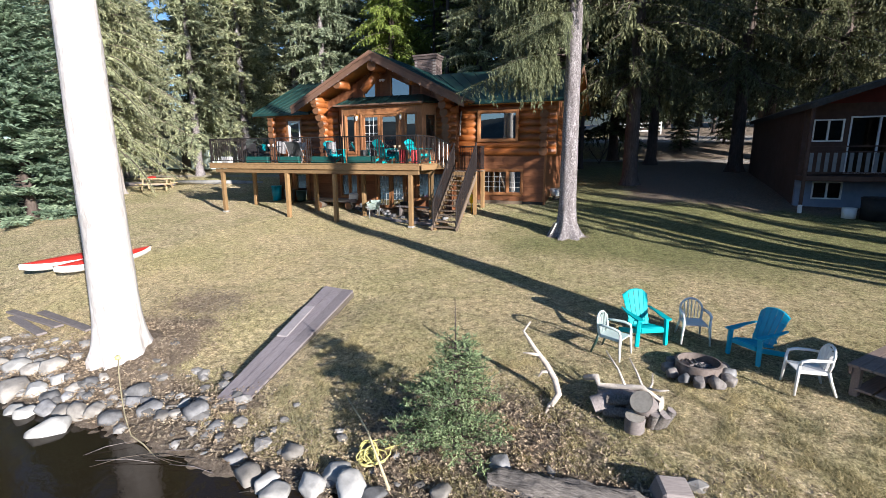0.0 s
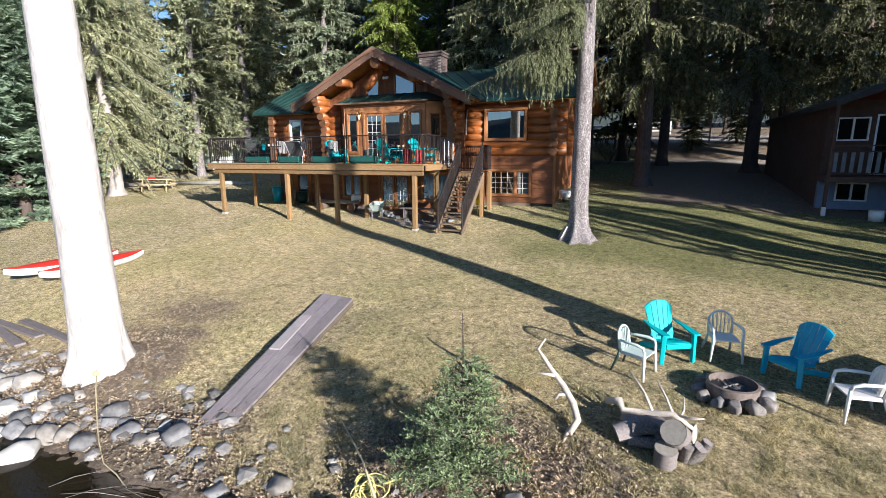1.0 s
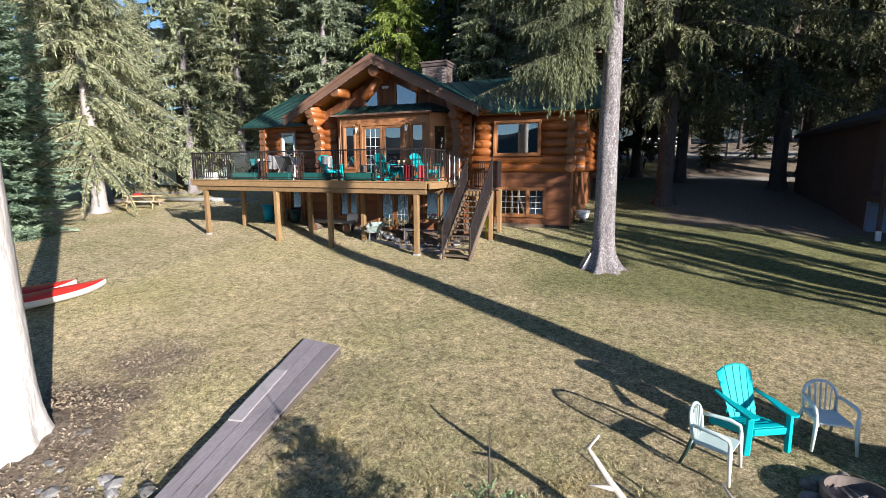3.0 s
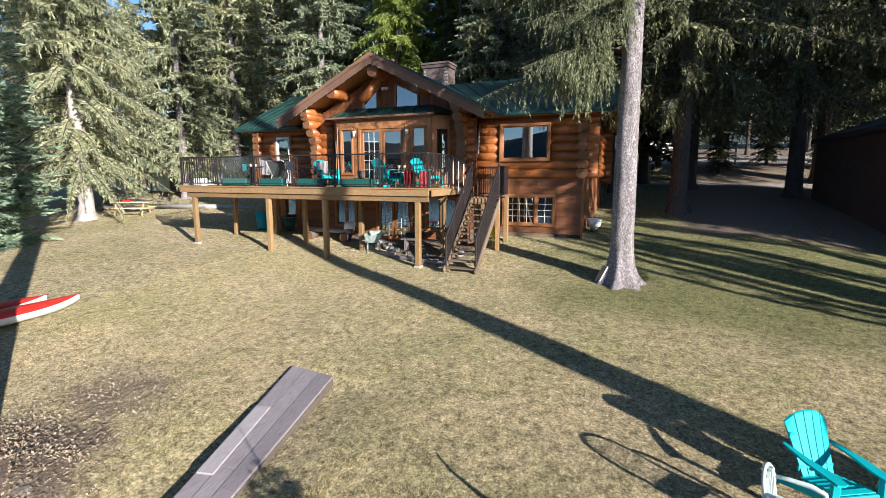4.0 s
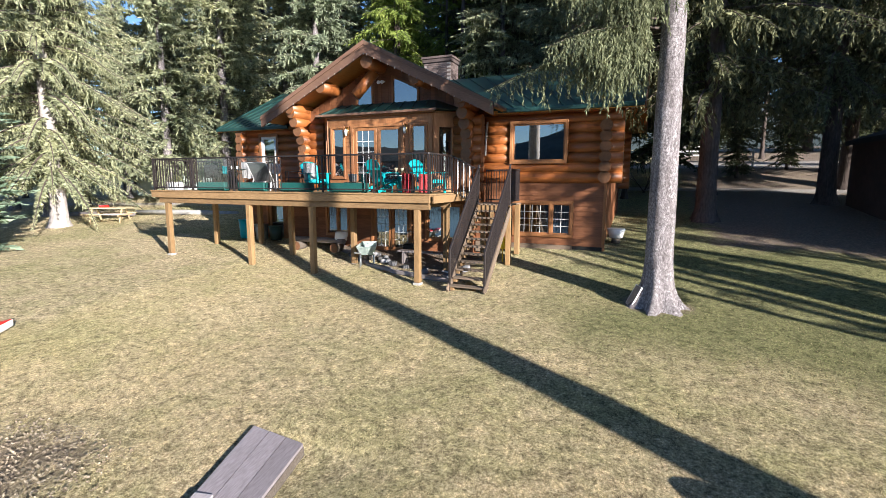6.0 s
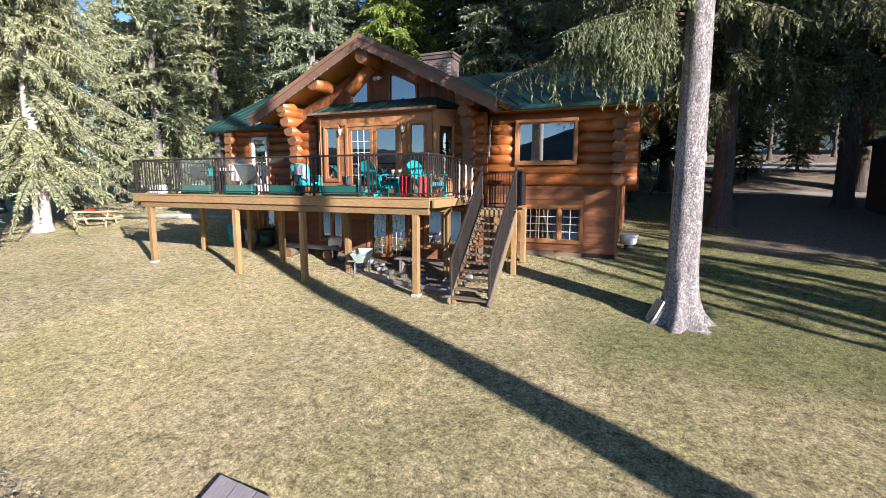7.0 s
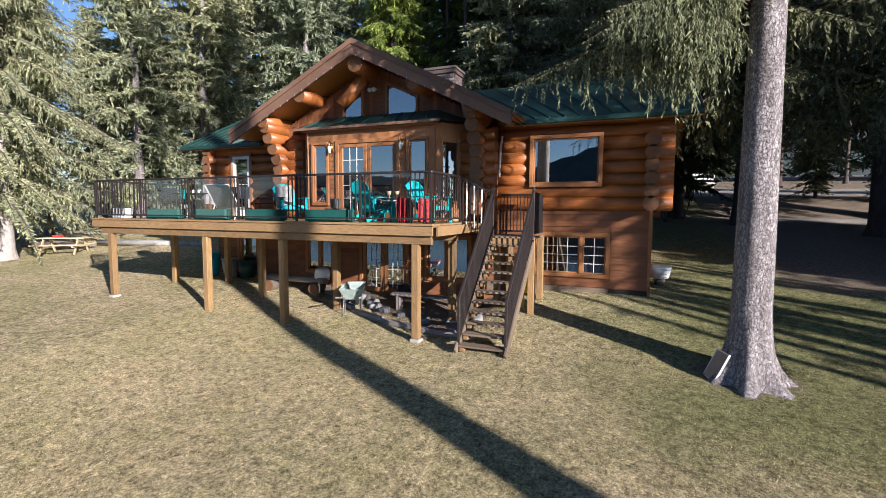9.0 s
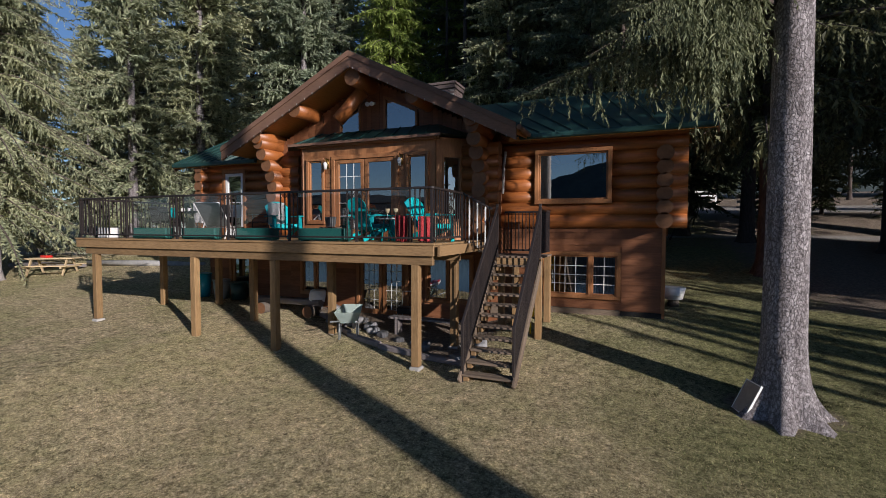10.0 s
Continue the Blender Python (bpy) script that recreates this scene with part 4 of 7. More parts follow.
for a, b in zip(CLUSTERS, [*CLUSTERS[1:], DECK_R - 0.26]):
    g = rpart("glass_panel", pane_sheet((a + 0.24, FY), (b - 0.24, FY), RAIL_B + 0.02, RAIL_T - 0.025), RAILGLASS, "clear glass panel")
    g.visible_shadow = False
# ends of the railing, along the deck's sides
rail_run((DECK_L + 0.04, FY, DECK_Z), (DECK_L + 0.04, 18.8, DECK_Z))
for k in range(1, 24):
    baluster_at(DECK_L + 0.04, FY + k * 0.118)
rail_run((DECK_R - 0.04, FY, DECK_Z), (DECK_R - 0.04, 17.55, DECK_Z))
for k in range(1, 13):
    baluster_at(DECK_R - 0.04, FY + k * 0.118)
rail_post_at(DECK_R - 0.04, 17.58)

# ---- the stairs ----
SX0, SX1, SY0, SY1, LAND_Z = -6.80, -5.86, 15.62, 17.75, 2.20
stairs = thing("staircase", (-6.3, 16.7, 0.15), "steep open-tread timber stairs with dark metal rails", "stairs")


def spart(name, bm, material, label=""):
    return part(name, bm, material, stairs, label, False, True)


N = 11
for k in range(N):
    z = 0.29 + (LAND_Z - 0.29) * k / N
    y = SY0 + (SY1 - SY0) * k / N
    for j in range(2):
        spart("tread", box(bm_new(), SX0 - (0.03 if k == 0 else -0.04), SX1 + (0.03 if k == 0 else -0.04), y + j * 0.125, y + j * 0.125 + 0.118, z - 0.038, z, 0.006), TREADWOOD)
    for x in (SX0 + 0.09, SX1 - 0.09):
        spart("cleat", box(bm_new(), x - 0.045, x + 0.045, y + 0.03, y + 0.22, z - 0.125, z - 0.04, 0.005), DECKWOOD)
for x in (SX0, SX1):
    spart("stringer", beam(bm_new(), (x, SY0 - 0.05, 0.16), (x, SY1 + 0.05, LAND_Z - 0.14), 0.045, 0.17, 0.006), TREADWOOD)
spart("centre_post", box(bm_new(), -6.36, -6.24, 17.4, 17.52, 0.2, 2.0, 0.006), POSTWOOD)
for y in [SY1 + 0.02 + 0.142 * k for k in range(8)]:
    spart("landing_board", box(bm_new(), -7.0, -5.84, y, y + 0.136, LAND_Z - 0.035, LAND_Z, 0.005), TREADWOOD)
spart("landing_beam", box(bm_new(), -7.0, -5.84, SY1 - 0.02, SY1 + 0.02, LAND_Z - 0.22, LAND_Z - 0.037, 0.006), DECKWOOD)
for x, y in ((-5.90, 17.8), (-5.90, 18.75), (-6.95, 18.75)):
    spart("landing_post", box(bm_new(), x - 0.07, x + 0.07, y - 0.07, y + 0.07, 0.2, LAND_Z - 0.04, 0.008), POSTWOOD)
for k in range(2):
    z = DECK_Z - 0.10 * (k + 1)
    spart("side_tread", box(bm_new(), DECK_R + 0.02 + 0.2 * k, DECK_R + 0.24 + 0.2 * k, 17.85, 18.8, z - 0.04, z, 0.006), TREADWOOD)
# sloping handrails with balusters
for x in (SX0 + 0.02, SX1 - 0.02):
    a, b = Vector((x, SY0 + 0.05, 0.16)), Vector((x, SY1 + 0.02, LAND_Z))
    hi, lo = Vector((0, 0, 1.0)), Vector((0, 0, 0.14))
    spart("handrail", beam(bm_new(), a + hi, b + hi, 0.05, 0.045, 0.006), RAIL)
    spart("lower_rail", beam(bm_new(), a + lo + Vector((0, 0, 0.08)), b + lo, 0.035, 0.035), RAIL)
    for k in range(1, 30):
        p = a.lerp(b, k / 30)
        spart("baluster", box(bm_new(), p.x - 0.009, p.x + 0.009, p.y - 0.009, p.y + 0.009, p.z + 0.15, p.z + 0.99), RAIL)
    for p, top in ((a, 1.02), (b, 1.08)):
        spart("newel", box(bm_new(), p.x - 0.024, p.x + 0.024, p.y - 0.024, p.y + 0.024, p.z - 0.02, p.z + top, 0.004), RAIL)
# guard rails round the landing
for a, b in (((-5.88, 17.8), (-5.88, 18.8)), ((-6.9, 18.82), (-5.92, 18.82))):
    for z in (LAND_Z + 0.95, LAND_Z + 0.08):
        spart("guard_rail", beam(bm_new(), (*a, z), (*b, z), 0.045, 0.04, 0.005), RAIL)
    for k in range(13):
        x, y = a[0] + (b[0] - a[0]) * k / 12, a[1] + (b[1] - a[1]) * k / 12
        spart("baluster", box(bm_new(), x - 0.009, x + 0.009, y - 0.009, y + 0.009, LAND_Z + 0.08, LAND_Z + 0.95), RAIL)
spart("handrail", beam(bm_new(), (DECK_R - 0.04, 17.62, RAIL_T), (-6.88, 17.72, LAND_Z + 0.98), 0.05, 0.045, 0.006), RAIL)
for k in range(7):
    u = (k + 0.5) / 7
    x = DECK_R - 0.04 + (0.62) * u
    spart("baluster", box(bm_new(), x - 0.012, x + 0.012, 17.66, 17.684, DECK_Z + 0.02 - 0.3 * u, RAIL_T - 0.02 - 0.34 * u), WHITEPAINT if k % 2 else RAIL)

# ---- trees ----


def needle_fans(rows_, seed, fan=4):
    """Each twig as a fan of thin needles-bunches, turned every way."""
    g = np.random.default_rng(seed)
    n = len(rows_)
    p = np.array([r_[0] for r_ in rows_])
    d = np.array([r_[1] for r_ in rows_])
    s = np.array([r_[4] for r_ in rows_])
    ln = np.array([r_[2] for r_ in rows_])[:, None]
    w = np.array([r_[3] for r_ in rows_])[:, None]
    out = np.empty((n, fan, 3, 3))
    for k in range(fan):
        base = p + d * ln * (0.55 * k / fan)
        way = d + s * g.uniform(-2.6, 2.6, (n, 1)) * w / ln + g.normal(0, 0.22, (n, 3))
        way /= np.linalg.norm(way, axis=1, keepdims=True)
        wide = np.cross(way, g.normal(0, 1, (n, 3)))
        wide /= np.linalg.norm(wide, axis=1, keepdims=True) + 1e-9
        half = wide * w * g.uniform(0.28, 0.5, (n, 1))
        reach = ln * g.uniform(0.5, 0.75, (n, 1))
        mid = base + way * reach * 0.35
        out[:, k, 0], out[:, k, 1], out[:, k, 2] = mid - half - way * reach * 0.35, mid + half, base + way * reach
    return out.reshape(-1, 3, 3)


def crown_mesh(name, tris, limb_bm, needles, bark):
    """Needles and limbs of a crown in one mesh."""
    limb_bm.verts.index_update()
    lv = np.array([v.co for v in limb_bm.verts]).reshape(-1, 3)
    lf = np.array([[v.index for v in q.verts] for q in limb_bm.faces], dtype=np.int64).reshape(-1, 4)
    limb_bm.free()
    n, m = len(tris), len(lf)
    me = bpy.data.meshes.new(name)
    me.vertices.add(n * 3 + len(lv)), me.loops.add(n * 3 + m * 4), me.polygons.add(n + m)
    me.vertices.foreach_set("co", np.concatenate([tris.reshape(-1), lv.reshape(-1)]))
    me.loops.foreach_set("vertex_index", np.concatenate([np.arange(n * 3), (lf + n * 3).reshape(-1)]).astype(np.int32))
    me.polygons.foreach_set("loop_start", np.concatenate([np.arange(n) * 3, n * 3 + np.arange(m) * 4]).astype(np.int32))
    me.materials.append(needles), me.materials.append(bark)
    me.polygons.foreach_set("material_index", np.concatenate([np.zeros(n), np.ones(m)]).astype(np.int32))
    me.update(calc_edges=True)
    return new(name, me)


def twig_mesh(rows_, lobes=2):
    """Leafy twigs as one set of arrays: each row is (base, direction, length, width, side)."""
    verts, faces = [], []
    for p, d, ln, w, s in rows_:
        i = len(verts)
        up = d.cross(s).normalized() * (w * 0.35)
        tip = p + d * ln
        m1 = p + d * (ln * 0.35)
        m2 = p + d * (ln * 0.68)
        verts += [p, m1 + s * w - up, m1 - s * w - up, m2 + s * w * 0.75 - up * 1.3, m2 - s * w * 0.75 - up * 1.3, tip - up * 1.6, m1 + up * 0.3, m2]
        faces += [(i, i + 1, i + 6), (i, i + 6, i + 2), (i + 6, i + 3, i + 7), (i + 6, i + 7, i + 4), (i + 7, i + 5, i + 3), (i + 7, i + 4, i + 5)]
    return verts, faces


def conifer(seed, h, base, rad, trunk_r, needles, bark, droop=0.25, hang=0.0, spacing=0.55, twig=0.42, sparse=1.0, power=0.8, name="conifer_tree", label="", per=5, lean=0.0, width=0.24, twig_gap=0.15, fan=4, strand=2, toward=None, flare=0.7, hang_w=0.2, fine=99.0, bias=(0.62, 0.75)):
    """A conifer: tapered trunk, limbs in uneven whorls, and sprays of needles along every limb."""
    r = random.Random(seed)
    tree = thing(name, (0, 0, 0), label, "tree")
    bm = bm_new()
    # trunk: root lobes at the foot, uneven rings above
    fine_trunk = flare != 0.7
    seg = 28 if fine_trunk else 12
    zs = [-0.3, 0.0, 0.08, 0.18, 0.32, 0.5, 0.75, 1.05] + [1.05 + (h - 1.05) * (k / 26) ** 1.25 for k in range(1, 27)] if fine_trunk else [-0.25, 0.05, 0.2, 0.5, 1.0] + [1 + (h - 1) * k / 7 for k in range(1, 8)]
    lobes, ph = r.randint(5, 7), r.uniform(0, 6)
    last = None
    for z in zs:
        u = max(0.0, z / h)
        rr = trunk_r * (1 - 0.93 * u) ** 0.9 + 0.012
        foot = flare * math.exp(-max(z, 0) / 0.28)
        ring = []
        for k in range(seg):
            a = 2 * math.pi * k / seg
            q = rr * (1 + foot * (0.75 + 0.45 * math.sin(lobes * a + ph)) + 0.05 * noise.noise(Vector((math.cos(a) * 2.2, math.sin(a) * 2.2, z * 1.3 + seed))))
            ring.append(bm.verts.new((lean * max(z, 0) + 0.05 * math.sin(3 * u + seed) + q * math.cos(a), 0.05 * math.cos(4 * u + seed) + q * math.sin(a), z)))
        if last:
            for k in range(seg):
                bm.faces.new((last[k], last[(k + 1) % seg], ring[(k + 1) % seg], ring[k])).smooth = True
        last = ring
    bm.faces.new(last)
    limbs = bm_new()
    rows_ = []
    z = base
    while z < h * 0.985:
        u = (z - base) / (h - base)
        for _ in range(per if u < 0.85 else 3):
            if r.random() > sparse:
                continue
            az = r.uniform(0, 2 * math.pi)
            if toward is not None and r.random() < bias[0]:
                az = math.radians(toward) + r.gauss(0, bias[1])
            ln = rad * (1.0 if toward is None else 0.75 + 0.35 * math.cos(az - math.radians(toward))) * (1 - u) ** power * r.uniform(0.55, 1.12) + 0.25
            if u < 0.12:
                ln *= r.uniform(0.5, 1.0)
            out = Vector((math.cos(az), math.sin(az), 0))
            side = Vector((-out.y, out.x, 0))
            p0 = Vector((lean * z, 0, z + r.uniform(-0.25, 0.25)))
            rise = (0.15 - droop * 0.6 + 0.5 * u)
            k = max(4, int(ln / 0.4))
            line = []
            for i in range(k + 1):
                t = i / k
                line.append(p0 + out * (ln * t) + side * (0.12 * ln * math.sin(t * 2 + az) * 0.3) + Vector((0, 0, ln * (rise * t - droop * t * t * (1 - 0.4 * u)))))
            tube(limbs, line, [max(0.006, 0.012 + (0.012 if toward is None else 0.006) * ln) * (1 - 0.85 * i / k) for i in range(k + 1)], 4, False)
            # sprays to both sides, and hanging ones
            rough = 1.0 if z < fine else 1.8
            s = 0.12 + 0.10 * ln * (0.5 if hang else 1) + (0.10 * ln if toward is not None else 0)
            while s < ln:
                t = s / ln
                f = t * k
                i = min(int(f), k - 1)
                p = line[i].lerp(line[i + 1], f - i)
                along = (line[i + 1] - line[i]).normalized()
                size = rough * twig * (0.55 + 0.7 * math.sin(min(1, t * 1.15) * math.pi) ** 0.7) * r.uniform(0.65, 1.2) * (0.65 + 0.35 * min(1, ln / 2))
                for sg in (-1, 1):
                    d = (along * r.uniform(0.35, 0.9) + side * sg * r.uniform(0.6, 1.0) + Vector((0, 0, r.uniform(-0.35, 0.15) - droop * 0.4))).normalized()
                    sd = d.cross(Vector((r.uniform(-0.5, 0.5), r.uniform(-0.5, 0.5), 1))).normalized()
                    rows_.append((p, d, size, size * width, sd))
                if r.random() < hang:
                    d = Vector((r.uniform(-0.25, 0.25), r.uniform(-0.25, 0.25), -1)).normalized()
                    sd = Vector((math.cos(az + r.uniform(-1.5, 1.5)), math.sin(az + r.uniform(-1.5, 1.5)), 0))
                    q = p
                    for _ in range(r.randint(1, strand) if rough < 1.1 else 2):
                        rows_.append((q, d, size * r.uniform(0.8, 1.3), size * hang_w, sd))
                        q = q + d * size * 0.62 + Vector((r.uniform(-0.03, 0.03), r.uniform(-0.03, 0.03), 0))
                elif r.random() < 0.6:
                    d = (along + Vector((r.uniform(-0.3, 0.3), r.uniform(-0.3, 0.3), r.uniform(0.1, 0.5)))).normalized()
                    rows_.append((p, d, size * 0.8, size * width, side))
                s += twig_gap * r.uniform(0.7, 1.3) * (1.0 if rough < 1.1 else 3.2)
            rows_.append((line[-1], (line[-1] - line[-2]).normalized(), twig * 0.9, twig * width, side))
        z += spacing * r.uniform(0.7, 1.3) * (1 - 0.55 * u)
    part("trunk", bm, bark, tree)
    c = crown_mesh("crown", needle_fans(rows_, seed, fan), limbs, needles, DARKBARK)
    c.parent = tree
    tagged(c, kind="stuff")
    return tree


def place(tree, x, y, s=1.0, rz=0.0, sz=None, label=""):
    m = pose(x, y, ground_z(x, y) - 0.05, 0, 0, rz) @ Matrix.Diagonal((s, s, sz or s, 1))
    c = copy_thing(tree, m)
    return tagged(c, label)


def set_first(tree, x, y, s=1.0, rz=0.0):
    tree.matrix_basis = pose(x, y, ground_z(x, y) - 0.05, 0, 0, rz) @ Matrix.Diagonal((s, s, s, 1))
    return tree


tr = random.Random(11)
# grey-green fir needles, darkened in the colour to look shaded
SHADED = leaf_mat("shaded_fir_needles", (0.052, 0.060, 0.033), (0.24, 0.255, 0.15), 0.32)
# lighter bark copy: sunshine on the left fir's trunk is coloured in
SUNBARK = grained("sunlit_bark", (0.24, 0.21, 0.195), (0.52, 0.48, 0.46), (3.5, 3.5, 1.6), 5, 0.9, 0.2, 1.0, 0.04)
# dense firs behind the cabin
firA = set_first(conifer(21, 24, 3.0, 4.4, 0.30, FIR, BARK, 0.30, 0.35, 0.46, 0.40, power=0.65, width=0.29, twig_gap=0.125, fan=5, fine=14, name="fir_tree", label="tall dense green fir behind the cabin"), -26.5, 33.0)
firB = set_first(conifer(22, 21, 2.6, 4.2, 0.26, FIR, BARK, 0.35, 0.45, 0.46, 0.42, power=0.65, width=0.29, twig_gap=0.125, fan=5, fine=14, name="fir_tree", label="tall grey-green fir with drooping limbs"), -22.3, 31.0)
deepA = set_first(conifer(23, 23, 2.0, 4.2, 0.28, DEEPSHADE, DARKBARK, 0.28, 0.2, 0.52, 0.66, power=0.65, width=0.32, twig_gap=0.2, fan=3, fine=13, name="fir_tree", label="tall forest fir with needles darkened for shade"), -6, 36)
farfir = set_first(conifer(29, 23, 1.6, 4.2, 0.28, DEEPSHADE, DARKBARK, 0.28, 0.2, 0.6, 1.0, power=0.65, width=0.30, twig_gap=0.36, fan=3, name="fir_tree", label="tall coarse forest fir with shade-darkened needles"), 2.5, 62)
backfir = set_first(conifer(27, 23, 2.4, 4.3, 0.28, FIR, DARKBARK, 0.32, 0.35, 0.55, 0.62, power=0.65, width=0.30, twig_gap=0.25, fan=4, name="fir_tree", label="tall green fir deep in the wood"), -20, 38)
cedar = set_first(conifer(24, 20, 1.5, 3.9, 0.30, CEDAR, DARKBARK, 0.55, 0.85, 0.48, 0.42, name="cedar_tree", label="bright yellow-green cedar with hanging sprays"), -16.8, 31.5)
bare = set_first(conifer(25, 20, 7.0, 2.0, 0.14, DEEPSHADE, DARKBARK, 0.2, 0.1, 0.8, 0.4, 0.6, name="fir_tree", label="slim fir with shade-darkened needles and a bare lower trunk"), -11, 33)
for x, y, s in ((-30, 31, 1.0), (-33, 38, 1.1), (-24.5, 37, 1.1), (-29, 42, 1.2), (-35.5, 27, 0.55), (-39, 22, 0.9), (-42, 32, 0.55), (-46, 26, 0.6), (-33.5, 21, 0.75), (-40, 15, 0.9), (-29.3, 25.5, 0.95), (-32.3, 28, 0.62), (-35, 24, 0.58), (-38, 28.5, 0.6), (-27.4, 28.2, 0.95), (-36.5, 33, 0.72), (-33, 45, 0.9), (-41, 40, 0.72), (-27, 48, 1.0), (-48, 37, 0.6)):
    place(backfir if y > 35 or x < -40 else tr.choice((firA, firB)), x, y, s, tr.uniform(0, 360))
place(firB, -9.8, 30.2, 0.85, 40), place(firA, -6.2, 29.5, 0.8, 130), place(cedar, -14.2, 34.5, 1.05, 120), place(cedar, -18.5, 35, 1.1, 220)
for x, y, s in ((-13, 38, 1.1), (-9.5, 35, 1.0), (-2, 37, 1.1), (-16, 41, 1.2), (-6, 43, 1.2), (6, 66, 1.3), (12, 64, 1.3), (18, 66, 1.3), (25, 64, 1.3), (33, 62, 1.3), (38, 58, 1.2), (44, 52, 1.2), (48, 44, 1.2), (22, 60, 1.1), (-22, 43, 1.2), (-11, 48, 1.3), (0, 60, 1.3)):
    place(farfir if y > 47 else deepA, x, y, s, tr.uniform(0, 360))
# small firs added to break up the bright road, in place of hanging limbs
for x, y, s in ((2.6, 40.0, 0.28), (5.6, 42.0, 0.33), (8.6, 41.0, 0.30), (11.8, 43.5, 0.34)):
    place(farfir, x, y, s, tr.uniform(0, 360), label="small dark fir standing in for low hanging limbs by the road")
for x, y in ((-12.5, 31.5), (-8, 31), (-5, 33), (-3.5, 31.5), (-9.8, 32.2), (-7, 33.5), (-14, 32.5), (-1, 42), (6, 52), (11, 55)):
    place(bare, x, y, tr.uniform(0.9, 1.15), tr.uniform(0, 360))

# firs standing on the lawn
spruce = set_first(conifer(31, 12, 0.15, 3.1, 0.20, SPRUCE, DARKBARK, 0.10, 0.0, 0.26, 0.46, power=0.75, per=9, width=0.28, twig_gap=0.09, name="spruce_tree", label="broad blue-green spruce branched to the ground"), -24.6, 12.4)
left_fir = set_first(conifer(32, 22, 2.6, 4.8, 0.34, FIR, SUNBARK, 0.42, 0.8, 0.30, 0.28, power=0.6, per=8, twig_gap=0.09, width=0.27, fan=4, strand=3, hang_w=0.16, fine=12.5, name="fir_tree", label="large fir with drooping pale-green limbs and a trunk coloured as sunlit"), -28.35, 18.75)
tall_right = set_first(conifer(33, 23, 5.5, 3.2, 0.272, DROOPY, BARK, 0.24, 1.0, 0.34, 0.115, power=0.40, per=7, twig_gap=0.034, width=0.29, toward=200, bias=(0.94, 0.6), flare=1.35, strand=12, fan=5, hang_w=0.23, fine=10.5, name="fir_tree", label="tall fir with curtains of hanging twigs and a rough grey trunk"), -2.17, 16.0)
shade_fir = set_first(conifer(34, 24, 4.8, 5.0, 0.32, SHADED, DARKBARK, 0.36, 0.9, 0.46, 0.30, power=0.55, twig_gap=0.13, width=0.38, strand=6, fan=3, hang_w=0.32, fine=12, name="fir_tree", label="fir with low hanging limbs, its needles darkened for shade"), -0.5, 24.8)
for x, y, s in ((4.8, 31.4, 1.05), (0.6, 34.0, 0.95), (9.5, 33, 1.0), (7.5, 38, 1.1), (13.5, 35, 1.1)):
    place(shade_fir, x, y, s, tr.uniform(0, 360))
# the large trunk by the water, sun glare in its pale colour, and its neighbours outside the view
big = set_first(conifer(35, 27, 16.0, 2.0, 0.37, DROOPY, SUNPALEBARK, 0.40, 0.5, 0.7, 0.5, 0.6, flare=0.45, name="fir_tree", label="thick trunk of a large fir at the water's edge, coloured pale as in full sun"), -8.60, 5.50)
bank_fir = set_first(conifer(36, 28, 21.0, 2.0, 0.38, DROOPY, SUNPALEBARK, 0.40, 0.5, 0.7, 0.5, 0.6, name="fir_tree", label="tall fir with a long bare trunk on the bank"), 9.5, 4.45)

# ---- chairs and things round the fire ring ----


